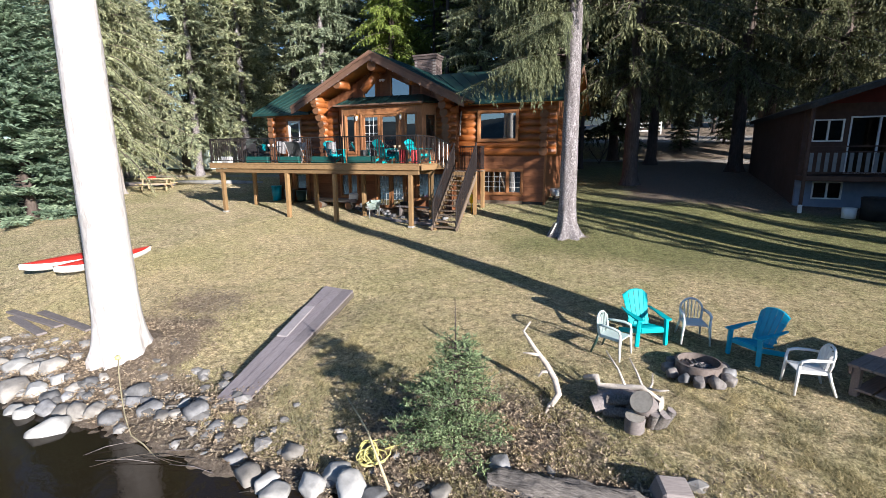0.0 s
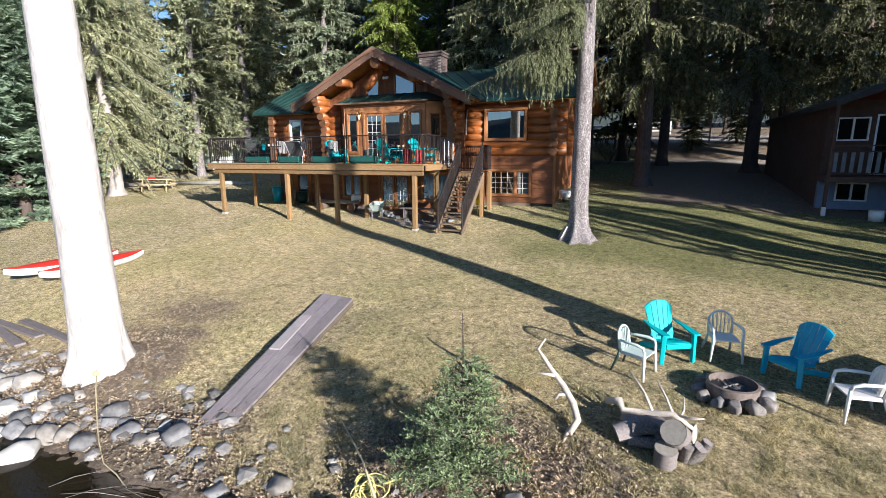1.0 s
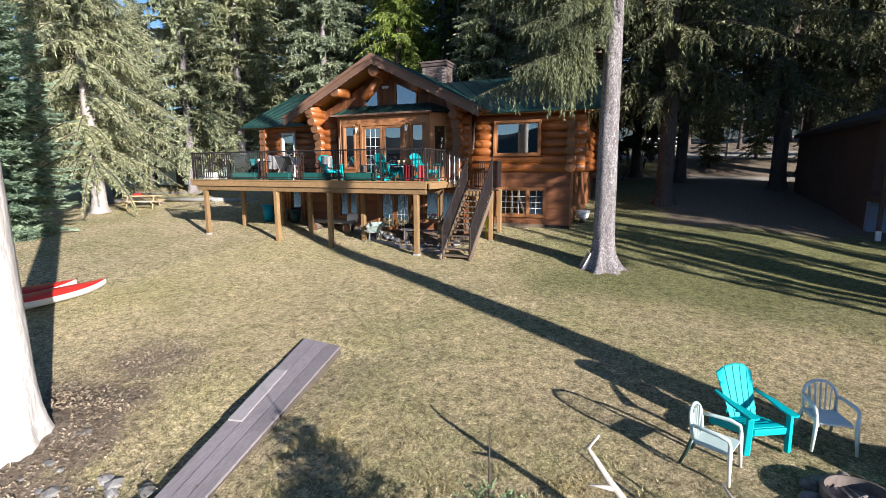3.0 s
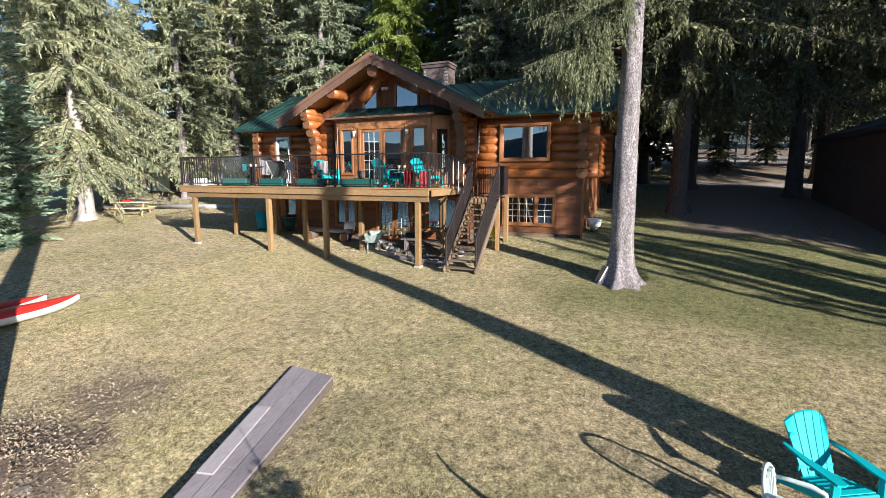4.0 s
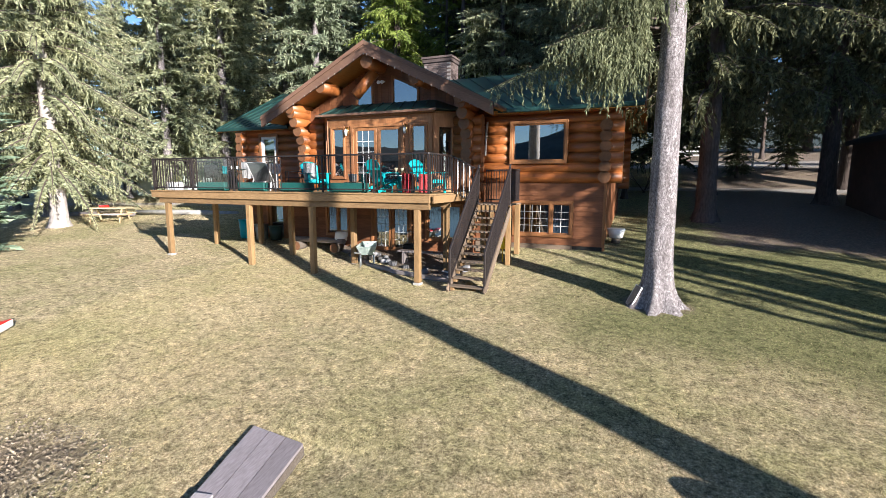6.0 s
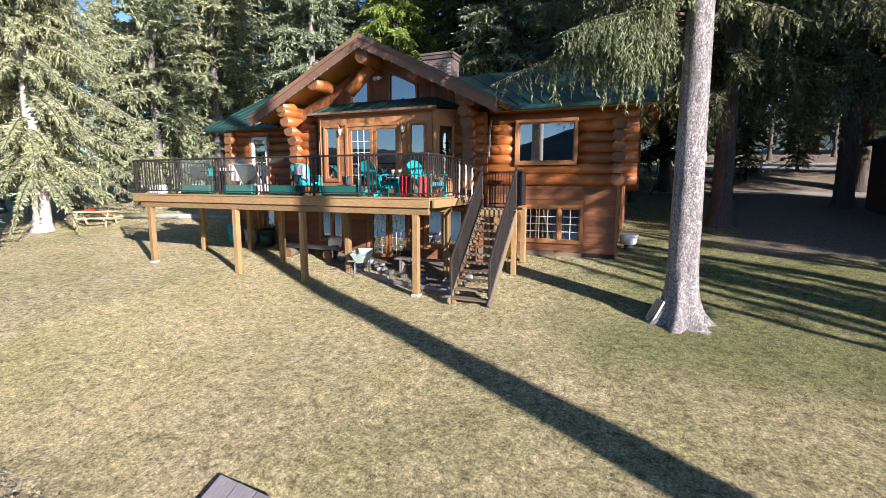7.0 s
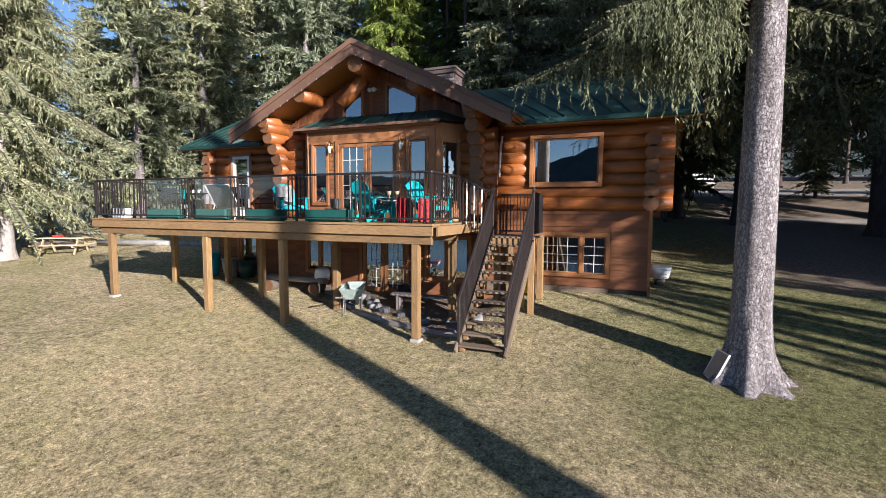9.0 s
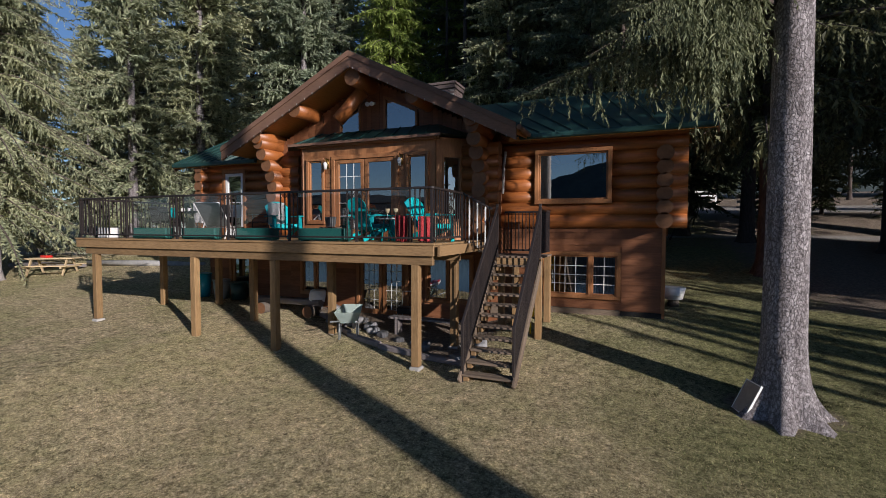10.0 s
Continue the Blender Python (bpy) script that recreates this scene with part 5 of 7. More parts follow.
def adirondack(name, material, label, group):
    """A moulded deck chair: fanned slats, sloping seat, broad arms, slanted rear legs. It faces -y."""
    c = thing(name, (0, 0, 0), label, "chair", group)
    for i in range(5):
        bm = bm_new()
        n = 6
        last = None
        for k in range(n + 1):
            u = k / n
            row = []
            for e in (0, 1):
                x = (i - 2.5 + e) * 0.100 * (0.84 + 0.34 * u) + (0.006 if e == 0 else -0.006)
                top = 0.72 + 0.20 * math.sqrt(max(0.05, 1 - (x / 0.31) ** 2))
                z = 0.22 + (top - 0.22) * u
                y = 0.16 + 0.36 * u - 0.05 * u * u - 0.10 * (0.09 - x * x)
                row += [bm.verts.new((x, y, z)), bm.verts.new((x, y + 0.024, z + 0.008))]
            if last:
                for p, q in ((0, 2), (2, 3), (3, 1), (1, 0)):
                    bm.faces.new((last[p], last[q], row[q], row[p]))
            else:
                bm.faces.new((row[0], row[1], row[3], row[2]))
            last = row
        bm.faces.new((last[0], last[2], last[3], last[1]))
        bmesh.ops.recalc_face_normals(bm, faces=bm.faces)
        part("back_slat", bm, material, c)
    part("back_rail", beam(bm_new(), (-0.27, 0.40, 0.66), (0.27, 0.40, 0.66), 0.03, 0.07, 0.006), material, c)
    part("back_rail", beam(bm_new(), (-0.24, 0.24, 0.33), (0.24, 0.24, 0.33), 0.03, 0.07, 0.006), material, c)
    for i in range(5):
        y = -0.28 + i * 0.094
        part("seat_slat", box(bm_new(), -0.25, 0.25, y, y + 0.086, 0.345 - i * 0.026, 0.367 - i * 0.026, 0.006), material, c)
    part("seat_front", box(bm_new(), -0.25, 0.25, -0.325, -0.285, 0.27, 0.365, 0.01), material, c)
    for s in (-1, 1):
        bm = bm_new()
        beam(bm, (s * 0.315, -0.315, 0.0), (s * 0.30, -0.285, 0.54), 0.085, 0.07, 0.012)
        part("front_leg", bm, material, c)
        part("rear_leg", beam(bm_new(), (s * 0.265, -0.28, 0.30), (s * 0.265, 0.50, 0.03), 0.035, 0.10, 0.01), material, c)
        bm = bm_new()
        o = [(-0.36, 0.235), (-0.38, 0.30), (-0.36, 0.37), (0.05, 0.375), (0.40, 0.335), (0.42, 0.29), (0.10, 0.285), (-0.20, 0.235)]
        lo = [bm.verts.new((s * x, y, 0.54)) for y, x in o]
        hi = [bm.verts.new((s * x, y, 0.565)) for y, x in o]
        bm.faces.new(lo), bm.faces.new(hi[::-1])
        for i in range(len(o)):
            j = (i + 1) % len(o)
            bm.faces.new((lo[i], hi[i], hi[j], lo[j]))
        bmesh.ops.recalc_face_normals(bm, faces=bm.faces)
        part("arm", bm, material, c)
    return c


def monobloc(name, body, legs, label, group):
    """A stacking garden chair: bowed back with slots, curved arms, splayed legs. It faces -y."""
    c = thing(name, (0, 0, 0), label, "chair", group)
    bm = bm_new()
    o = [(-0.21, -0.22), (-0.19, -0.26), (0.19, -0.26), (0.21, -0.22), (0.20, 0.18), (-0.20, 0.18)]
    lo = [bm.verts.new((x, y, 0.40 - 0.05 * (y + 0.26))) for x, y in o]
    hi = [bm.verts.new((x, y, 0.425 - 0.05 * (y + 0.26))) for x, y in o]
    bm.faces.new(lo[::-1]), bm.faces.new(hi)
    for i in range(6):
        j = (i + 1) % 6
        bm.faces.new((lo[i], lo[j], hi[j], hi[i]))
    part("seat", bm, body, c)
    # hoop of the back, running on into the arms and front legs
    pts = []
    for k in range(13):
        a = math.pi * k / 12
        pts.append((0.215 * math.cos(a), 0.235 + 0.06 * math.sin(a), 0.60 + 0.20 * math.sin(a)))
    part("back_hoop", tube(bm_new(), pts, 0.022, 8), body, c)
    for i in range(5):
        x = (i - 2) * 0.072
        h = 0.60 + 0.20 * math.sqrt(max(0, 1 - (x / 0.215) ** 2))
        part("back_slat", beam(bm_new(), (x * 0.85, 0.185, 0.40), (x, 0.255, h - 0.01), 0.012, 0.042, 0.003), body, c)
    for s in (-1, 1):
        part("arm", tube(bm_new(), [(s * 0.215, 0.235, 0.60), (s * 0.245, 0.10, 0.615), (s * 0.265, -0.10, 0.625), (s * 0.262, -0.22, 0.60), (s * 0.25, -0.245, 0.52)], [0.022, 0.026, 0.03, 0.027, 0.022], 8), body, c)
        part("front_leg", tube(bm_new(), [(s * 0.25, -0.245, 0.53), (s * 0.245, -0.255, 0.40), (s * 0.275, -0.30, 0.0)], [0.024, 0.030, 0.02], 8), body if not legs else WHITE, c)
        part("rear_leg", tube(bm_new(), [(s * 0.20, 0.20, 0.40), (s * 0.215, 0.23, 0.25), (s * 0.25, 0.30, 0.0)], [0.028, 0.026, 0.02], 8), legs or body, c)
        part("back_upright", tube(bm_new(), [(s * 0.20, 0.19, 0.39), (s * 0.212, 0.225, 0.52), (s * 0.215, 0.235, 0.61)], 0.022, 8), body, c)
        part("seat_rim", beam(bm_new(), (s * 0.205, -0.25, 0.392), (s * 0.20, 0.19, 0.372), 0.02, 0.05, 0.005), body, c)
    return c


PIT = Vector((1.08, 7.97))


def stand(ob, x, y, rz, tall=0.85):
    """Sets a chair on the lawn; at rz = 0 it faces -y."""
    ob.matrix_basis = pose(x, y, ground_z(x, y) + 0.015, 3, 0, rz) @ Matrix.Diagonal((0.84, 0.86, tall, 1))
    return ob


FIRE = "chairs round the fire ring"
stand(adirondack("garden_chair", TEAL, "bright turquoise moulded deck chair by the fire ring", FIRE), 0.28, 8.89, 30, 0.89)
stand(adirondack("garden_chair", BLUE, "deep blue moulded deck chair in the trunk's shade", FIRE), 1.98, 8.80, -47, 0.83)
stand(monobloc("garden_chair", PALEGREEN, DARKPLASTIC, "pale plastic stacking chair with dark legs", FIRE), -0.22, 8.20, 68)
white_chair = stand(monobloc("garden_chair", WHITE, None, "white plastic stacking chair on the lawn", FIRE), 1.08, 9.16, 10)
c2 = copy_thing(white_chair, Matrix())
stand(c2, 2.50, 7.97, -82)


def stone_mesh(bm, seed, size, sub=3, mat=0):
    """An uneven boulder."""
    r = random.Random(seed)
    off = Vector((r.uniform(0, 50), r.uniform(0, 50), r.uniform(0, 50)))
    planes = [(Vector((r.gauss(0, 1), r.gauss(0, 1), r.gauss(0, 1))).normalized(), r.uniform(0.60, 0.82)) for _ in range(9)]
    vs = bmesh.ops.create_icosphere(bm, subdivisions=sub, radius=1)["verts"]
    for v in vs:
        d = v.co.normalized()
        k = 1 + 0.32 * noise.noise(d * 1.1 + off) + 0.13 * noise.noise(d * 2.7 + off)
        d = d * k
        for ax in range(3):
            d[ax] = max(-0.78, min(0.78, d[ax]))
        for nrm, off_ in planes:
            over = d.dot(nrm) - off_
            if over > 0:
                d = d - nrm * over * 0.92
        v.co = Vector((d.x * size[0], d.y * size[1], d.z * size[2])) * 1.18
    for f in {f for v in vs for f in v.link_faces}:
        f.smooth, f.material_index = sub > 2, mat
    return bm


SOOTSTONE = grained("sooty_stone", (0.07, 0.062, 0.058), (0.30, 0.275, 0.26), (1, 1, 1), 11, 0.9, 0.2, 0.6, 0.02)


def fire_ring():
    x, y = PIT
    z = ground_z(x, y)
    p = thing("fire_pit", (x, y, z), "rusty steel fire ring with ash, ringed by stones", "fire pit")
    bm = bm_new()
    n = 28
    for r0, r1, z0, z1 in ((0.325, 0.335, 0.0, 0.21), (0.335, 0.30, 0.21, 0.22), (0.30, 0.295, 0.22, 0.04)):
        a = [bm.verts.new((r0 * math.cos(2 * math.pi * k / n), r0 * math.sin(2 * math.pi * k / n), z0)) for k in range(n)]
        b = [bm.verts.new((r1 * math.cos(2 * math.pi * k / n), r1 * math.sin(2 * math.pi * k / n), z1)) for k in range(n)]
        for k in range(n):
            f = bm.faces.new((a[k], a[(k + 1) % n], b[(k + 1) % n], b[k]))
            f.smooth = True
    part("steel_ring", bm, RUST, p)
    bm = bmesh.new()
    bmesh.ops.create_circle(bm, cap_ends=True, segments=28, radius=0.295)
    bmesh.ops.translate(bm, verts=bm.verts, vec=(0, 0, 0.09))
    part("ash_bed", bm, ASH, p, "grey ash and charred wood")
    r = random.Random(3)
    for k in range(7):
        a = r.uniform(0, 3.1)
        d = Vector((math.cos(a), math.sin(a), 0)) * r.uniform(0.1, 0.18)
        q = Vector((r.uniform(-0.1, 0.1), r.uniform(-0.1, 0.1), 0.14))
        part("charred_stick", tube(bm_new(), [q - d, q + d], 0.018, 6), ASH if k % 3 else GREYWOOD, p)
    for k in range(12):
        a = 2 * math.pi * k / 12 + r.uniform(-0.1, 0.1)
        s = r.uniform(0.085, 0.125)
        st = part("ring_stone", stone_mesh(bm_new(), 70 + k, (s, s * 0.8, s * 0.85)), STONE if k % 4 == 0 else SOOTSTONE, p)
        st.matrix_basis = pose(0.43 * math.cos(a), 0.43 * math.sin(a), 0.05, 0, 0, math.degrees(a))


fire_ring()


BROWNWOOD = grained("brown_weathered_wood", (0.17, 0.125, 0.105), (0.34, 0.26, 0.22), (1.2, 14, 14), 4, 0.85, 0.25, 0.4, 0.008)


def picnic_like_table():
    """A heavy weathered table with a shelf, at the edge of the fire circle."""
    x, y = 3.80, 8.38
    z = ground_z(x, y)
    t = thing("garden_table", (x, y, z), "weathered brown timber table with a lower shelf", "table", rz=52)
    for k in range(6):
        part("table_board", box(bm_new(), -0.95, 0.95, -0.42 + k * 0.142, -0.42 + k * 0.142 + 0.136, 0.44, 0.48, 0.006), BROWNWOOD, t)
    for sx in (-0.82, 0.82):
        for sy in (-0.34, 0.34):
            part("leg", box(bm_new(), sx - 0.05, sx + 0.05, sy - 0.05, sy + 0.05, 0, 0.436, 0.008), BROWNWOOD, t)
    for sy in (-0.40, 0.40):
        part("apron", box(bm_new(), -0.9, 0.9, sy - 0.02, sy + 0.02, 0.32, 0.436, 0.006), BROWNWOOD, t)
    for k in range(3):
        part("shelf_board", box(bm_new(), -0.9, 0.9, -0.33 + k * 0.23, -0.33 + k * 0.23 + 0.2, 0.10, 0.135, 0.006), BROWNWOOD, t)


picnic_like_table()


def crooked(name, pts, radii, material, label, category, seed, twigs=()):
    r = random.Random(seed)
    base = Vector(pts[0])
    t = thing(name, tuple(base), label, category)
    line = [Vector(p) - base for p in pts]
    part("stem", tube(bm_new(), line, radii, 9, True, wobble=0.1, rng=r), material, t)
    for a, b, r0 in twigs:
        a, b = Vector(a) - base, Vector(b) - base
        m = a.lerp(b, 0.5) + Vector((r.uniform(-0.04, 0.04), r.uniform(-0.04, 0.04), r.uniform(-0.03, 0.03)))
        part("side_branch", tube(bm_new(), [a, m, b], [r0, r0 * 0.8, r0 * 0.4], 7, True, wobble=0.1, rng=r), material, t)
    return t


crooked("driftwood_branch", [(-0.92, 6.45, -0.72), (-0.84, 6.63, -0.61), (-0.92, 6.75, -0.44), (-1.06, 6.79, -0.24), (-1.24, 6.81, -0.04), (-1.36, 6.85, 0.10), (-1.44, 6.87, 0.20), (-1.34, 6.87, 0.36)],
        [0.036, 0.048, 0.05, 0.043, 0.034, 0.027, 0.021, 0.013], DRIFT, "bleached crooked driftwood branch leaning on the bank", "driftwood", 1,
        [((-0.99, 6.77, -0.34), (-1.16, 6.70, -0.42), 0.03), ((-1.16, 6.80, -0.12), (-1.40, 6.71, -0.08), 0.026), ((-0.87, 6.57, -0.66), (-0.97, 6.33, -0.78), 0.04)])


def log_pile():
    CUT = grained("cut_wood", (0.26, 0.235, 0.20), (0.42, 0.39, 0.34), (1, 1, 1), 16, 0.85, 0.2, 0.3)
    spec = ((0.20, 6.42, 0.150, 0.30, 52, -20, 0.20), (0.10, 6.30, 0.130, 0.26, 12, 0, 0.0), (0.40, 6.42, 0.085, 0.30, 30, 60, 0.0), (0.48, 6.48, 0.07, 0.32, 24, 80, 0.0), (0.33, 6.40, 0.07, 0.30, 20, 10, 0.0),
            (-0.12, 6.50, 0.085, 0.36, 82, 80, 0.02), (-0.10, 6.55, 0.08, 0.36, 84, 95, 0.17), (-0.32, 6.60, 0.13, 0.32, 70, 110, 0.03), (0.02, 6.72, 0.15, 0.40, 86, 35, 0.03), (0.24, 6.82, 0.12, 0.42, 84, 70, 0.02), (-0.20, 6.85, 0.11, 0.38, 80, 60, 0.02))
    for i, (x, y, r, h, tilt, rz, lift) in enumerate(spec):
        x, y = x + 0.10, y + 0.03
        zz = ground_z(x, y)
        split = 2 <= i <= 6
        t = tagged(new("firewood_log"), "short grey sawn firewood round with a pale cut end" if not split else "split dark firewood billet", "firewood", "pile of firewood")
        t.matrix_basis = pose(x, y, zz + (h / 2 if tilt < 35 else r) * 0.85 + lift, tilt, 0, rz)
        rr = random.Random(i)
        seg = 5 if split else 14
        part("bark", tube(bm_new(), [(0, 0, -h / 2), (0, 0, 0), (0, 0, h / 2)], [r, r * 1.04, r * 0.97], seg, False, wobble=0.16 if split else 0.07, rng=rr), ROTTEN if split else GREYWOOD, t)
        for s in (-1, 1):
            bm = bm_new()
            vs = [bm.verts.new((r * 0.975 * math.cos(2 * a * math.pi / seg), r * 0.975 * math.sin(2 * a * math.pi / seg), s * h * 0.495)) for a in range(seg)]
            bm.faces.new(vs if s > 0 else vs[::-1])
            part("cut_end", bm, CUT if not split else GREYWOOD, t)
    crooked("driftwood_branch", [(-0.52, 7.07, -0.48), (-0.35, 6.97, -0.40), (-0.30, 6.91, -0.50), (0.05, 6.83, -0.42), (0.28, 6.79, -0.36), (0.52, 6.69, -0.46)], [0.045, 0.056, 0.045, 0.045, 0.037, 0.02], DRIFT, "bleached forked driftwood lying on the firewood", "driftwood", 4,
            [((0.05, 6.83, -0.40), (-0.25, 7.15, -0.04), 0.022), ((0.28, 6.79, -0.36), (0.08, 7.10, -0.08), 0.02), ((0.30, 6.79, -0.36), (0.60, 6.67, -0.28), 0.02), ((0.35, 6.77, -0.38), (0.40, 7.00, -0.22), 0.018)])


log_pile()

# ---- the plank walk ----


def plank_walk():
    a = [Vector((-6.97, 9.42)), Vector((-6.08, 9.32))]
    b = [Vector((-5.92, 5.10)), Vector((-5.36, 5.20))]
    w = thing("plank_walk", (-6.2, 7.2, ground_z(-6.2, 7.2)), "grey weathered plank walk lying on the lawn", "boardwalk")
    base = Vector((-6.2, 7.2, ground_z(-6.2, 7.2)))
    for k in range(3):
        u0, u1 = k / 3 + 0.008, (k + 1) / 3 - 0.008
        for j, (v0, v1) in enumerate(((0, 0.46 + 0.06 * k), (0.463 + 0.06 * k, 1))):
            bm = bm_new()
            n = 4
            rows_ = []
            for i in range(n + 1):
                v = v0 + (v1 - v0) * i / n
                p, q = a[0].lerp(a[1], u0).lerp(b[0].lerp(b[1], u0), v), a[0].lerp(a[1], u1).lerp(b[0].lerp(b[1], u1), v)
                z = np.interp(p.y, [4.4, 5.15, 9.4], [-1.01, -0.91, -0.33]) + 0.006 * ((k * 7 + j * 3) % 3)
                rows_.append([bm.verts.new(Vector((s.x, s.y, zz)) - base) for s, zz in ((p, z), (q, z), (q, z - 0.05), (p, z - 0.05))])
            for r0, r1 in zip(rows_, rows_[1:]):
                for i in range(4):
                    bm.faces.new((r0[i], r0[(i + 1) % 4], r1[(i + 1) % 4], r1[i]))
            bm.faces.new(rows_[0]), bm.faces.new(rows_[-1][::-1])
            bmesh.ops.recalc_face_normals(bm, faces=bm.faces)
            part("plank", bm, PLANKWOOD, w)
    for u in (0.03, 0.97):
        bm = bm_new()
        p, q = a[0].lerp(a[1], u), b[0].lerp(b[1], u)
        beam(bm, Vector((p.x, p.y, -0.425)) - base, Vector((q.x, q.y, -1.0)) - base, 0.06, 0.12, 0.004)
        part("bearer", bm, DARKWOOD, w)
    bm = bm_new()
    beam(bm, Vector((-6.56, 8.30, -0.465)) - base, Vector((-6.24, 7.00, -0.642)) - base, 0.22, 0.03, 0.004)
    part("patch_board", bm, PALEPLANK, w, "newer pale board let into the walk")


PLANKWOOD = grained("plank_wood", (0.17, 0.145, 0.15), (0.32, 0.285, 0.30), (13, 1.2, 13), 4, 0.85, 0.2, 0.5, 0.008)
PALEPLANK = grained("pale_plank", (0.24, 0.215, 0.22), (0.37, 0.34, 0.35), (13, 1.2, 13), 4, 0.85, 0.1, 0.3, 0.006)
plank_walk()

# ---- kayaks ----


def kayak(p, q, label, roll):
    p, q = Vector(p), Vector(q)
    mid = (p + q) / 2
    ln = (q - p).length
    k = thing("kayak", (mid.x, mid.y, ground_z(mid.x, mid.y) + 0.02), label, "kayak", "kayaks on the lawn")
    k.matrix_basis = pose(mid.x, mid.y, ground_z(mid.x, mid.y) + 0.03, -math.degrees(math.atan2(ground_z(p.x, p.y) - ground_z(q.x, q.y), ln)) * 0, roll, math.degrees(math.atan2(q.y - p.y, q.x - p.x)) - 90)
    n, m = 17, 12
    hull, deck_ = bm_new(), bm_new()
    hr, dr = [], []
    for i in range(n):
        u = i / (n - 1) * 2 - 1
        w = 0.30 * (1 - abs(u) ** 2.4) + 0.012
        sheer = 0.20 + 0.10 * abs(u) ** 2.5
        keel = 0.16 * abs(u) ** 4
        y = u * ln / 2
        hr.append([hull.verts.new((w * math.cos(math.pi * j / m), y, sheer - (sheer - keel) * math.sin(math.pi * j / m) ** 0.8)) for j in range(m + 1)])
        dr.append([deck_.verts.new((w * math.cos(math.pi * j / m) * 0.99, y, sheer + 0.004 + (0.13 * (1 - abs(u) ** 2)) * math.sin(math.pi * j / m))) for j in range(m + 1)])
    for bm_, rows_ in ((hull, hr), (deck_, dr)):
        for a, b in zip(rows_, rows_[1:]):
            for j in range(m):
                f = bm_.faces.new((a[j], a[j + 1], b[j + 1], b[j]))
                f.smooth = True
        bmesh.ops.recalc_face_normals(bm_, faces=bm_.faces)
    part("hull", hull, WHITE, k, "white hull")
    part("kayak_deck", deck_, RED, k, "red deck")
    bm = bm_new()
    pts = [(0.20 * math.cos(a), -0.05 + 0.42 * math.sin(a), 0.285) for a in [2 * math.pi * t / 20 for t in range(21)]]
    tube(bm, pts, 0.02, 6, False)
    part("cockpit_rim", bm, BLACK, k)
    bm = bmesh.new()
    bmesh.ops.create_circle(bm, cap_ends=True, segments=20, radius=1)
    for v in bm.verts:
        v.co = Vector((v.co.x * 0.19, -0.05 + v.co.y * 0.41, 0.297))
    part("cockpit_cover", bm, BLACK, k)
    part("hatch", box(bm_new(), -0.1, 0.1, 0.7, 1.0, 0.265, 0.285, 0.008), WHITE, k)
    for e in (-1, 1):
        part("carry_loop", tube(bm_new(), [(0, e * ln * 0.49, 0.30), (0.02, e * (ln * 0.49 + 0.06), 0.31), (0, e * ln * 0.495, 0.27)], 0.012, 6), BLACK, k)


kayak((-14.92, 7.08), (-14.78, 9.85), "red and white kayak lying on the grass", -3)
kayak((-13.80, 7.28), (-14.16, 10.22), "red and white kayak beside its twin on the lawn", -3)

# ---- stones along the bank ----
WEST_STONES = [(-10.4, 4.69, 0.17, 2), (-9.95, 4.69, 0.16, 1), (-9.6, 4.84, 0.18, 1), (-9.08, 4.62, 0.12, 2), (-9.69, 4.21, 0.22, 1), (-9.19, 4.34, 0.15, 2), (-8.67, 4.26, 0.13, 0),
          (-8.47, 4.52, 0.11, 1), (-9.02, 3.9, 0.11, 2), (-8.71, 3.91, 0.13, 2), (-7.89, 3.79, 0.22, 2), (-8.45, 4.08, 0.13, 0), (-8.13, 4.12, 0.13, 1), (-7.86, 4.2, 0.15, 1),
          (-7.63, 4.27, 0.14, 1), (-7.22, 4.26, 0.15, 0), (-7.44, 4.87, 0.15, 0), (-7.26, 4.66, 0.11, 0), (-7.12, 4.77, 0.11, 0), (-6.82, 4.64, 0.15, 0), (-6.44, 4.55, 0.12, 1),
          (-6.26, 4.65, 0.1, 1), (-5.96, 4.77, 0.17, 0), (-6.43, 4.92, 0.09, 2)]
EAST_STONES = [(-5.43, 4.64, 0.1, 0), (-5.21, 4.48, 0.07, 0), (-6.69, 5.08, 0.07, 2), (-10.64, 5.01, 0.08, 2), (-10.57, 5.13, 0.1, 0), (-10.9, 4.7, 0.11, 1), (-8.34, 4.71, 0.09, 0),
          (-4.67, 4.25, 0.11, 0), (-4.31, 4.08, 0.16, 1), (-3.98, 4.05, 0.14, 2), (-3.78, 3.97, 0.15, 2), (-4, 4.56, 0.12, 1), (-3.41, 4.21, 0.16, 2), (-3.21, 4.45, 0.15, 2),
          (-2.88, 4.29, 0.19, 2), (-2.61, 4.31, 0.12, 0), (-1.86, 4.58, 0.11, 1), (-1.29, 5.17, 0.12, 0), (-0.71, 5.28, 0.06, 1), (-8.22, 4.85, 0.08, 1), (-8.43, 4.37, 0.09, 0),
          (-8.08, 4.47, 0.07, 0), (-6.56, 4.77, 0.08, 1), (-7.37, 4.55, 0.07, 1)]
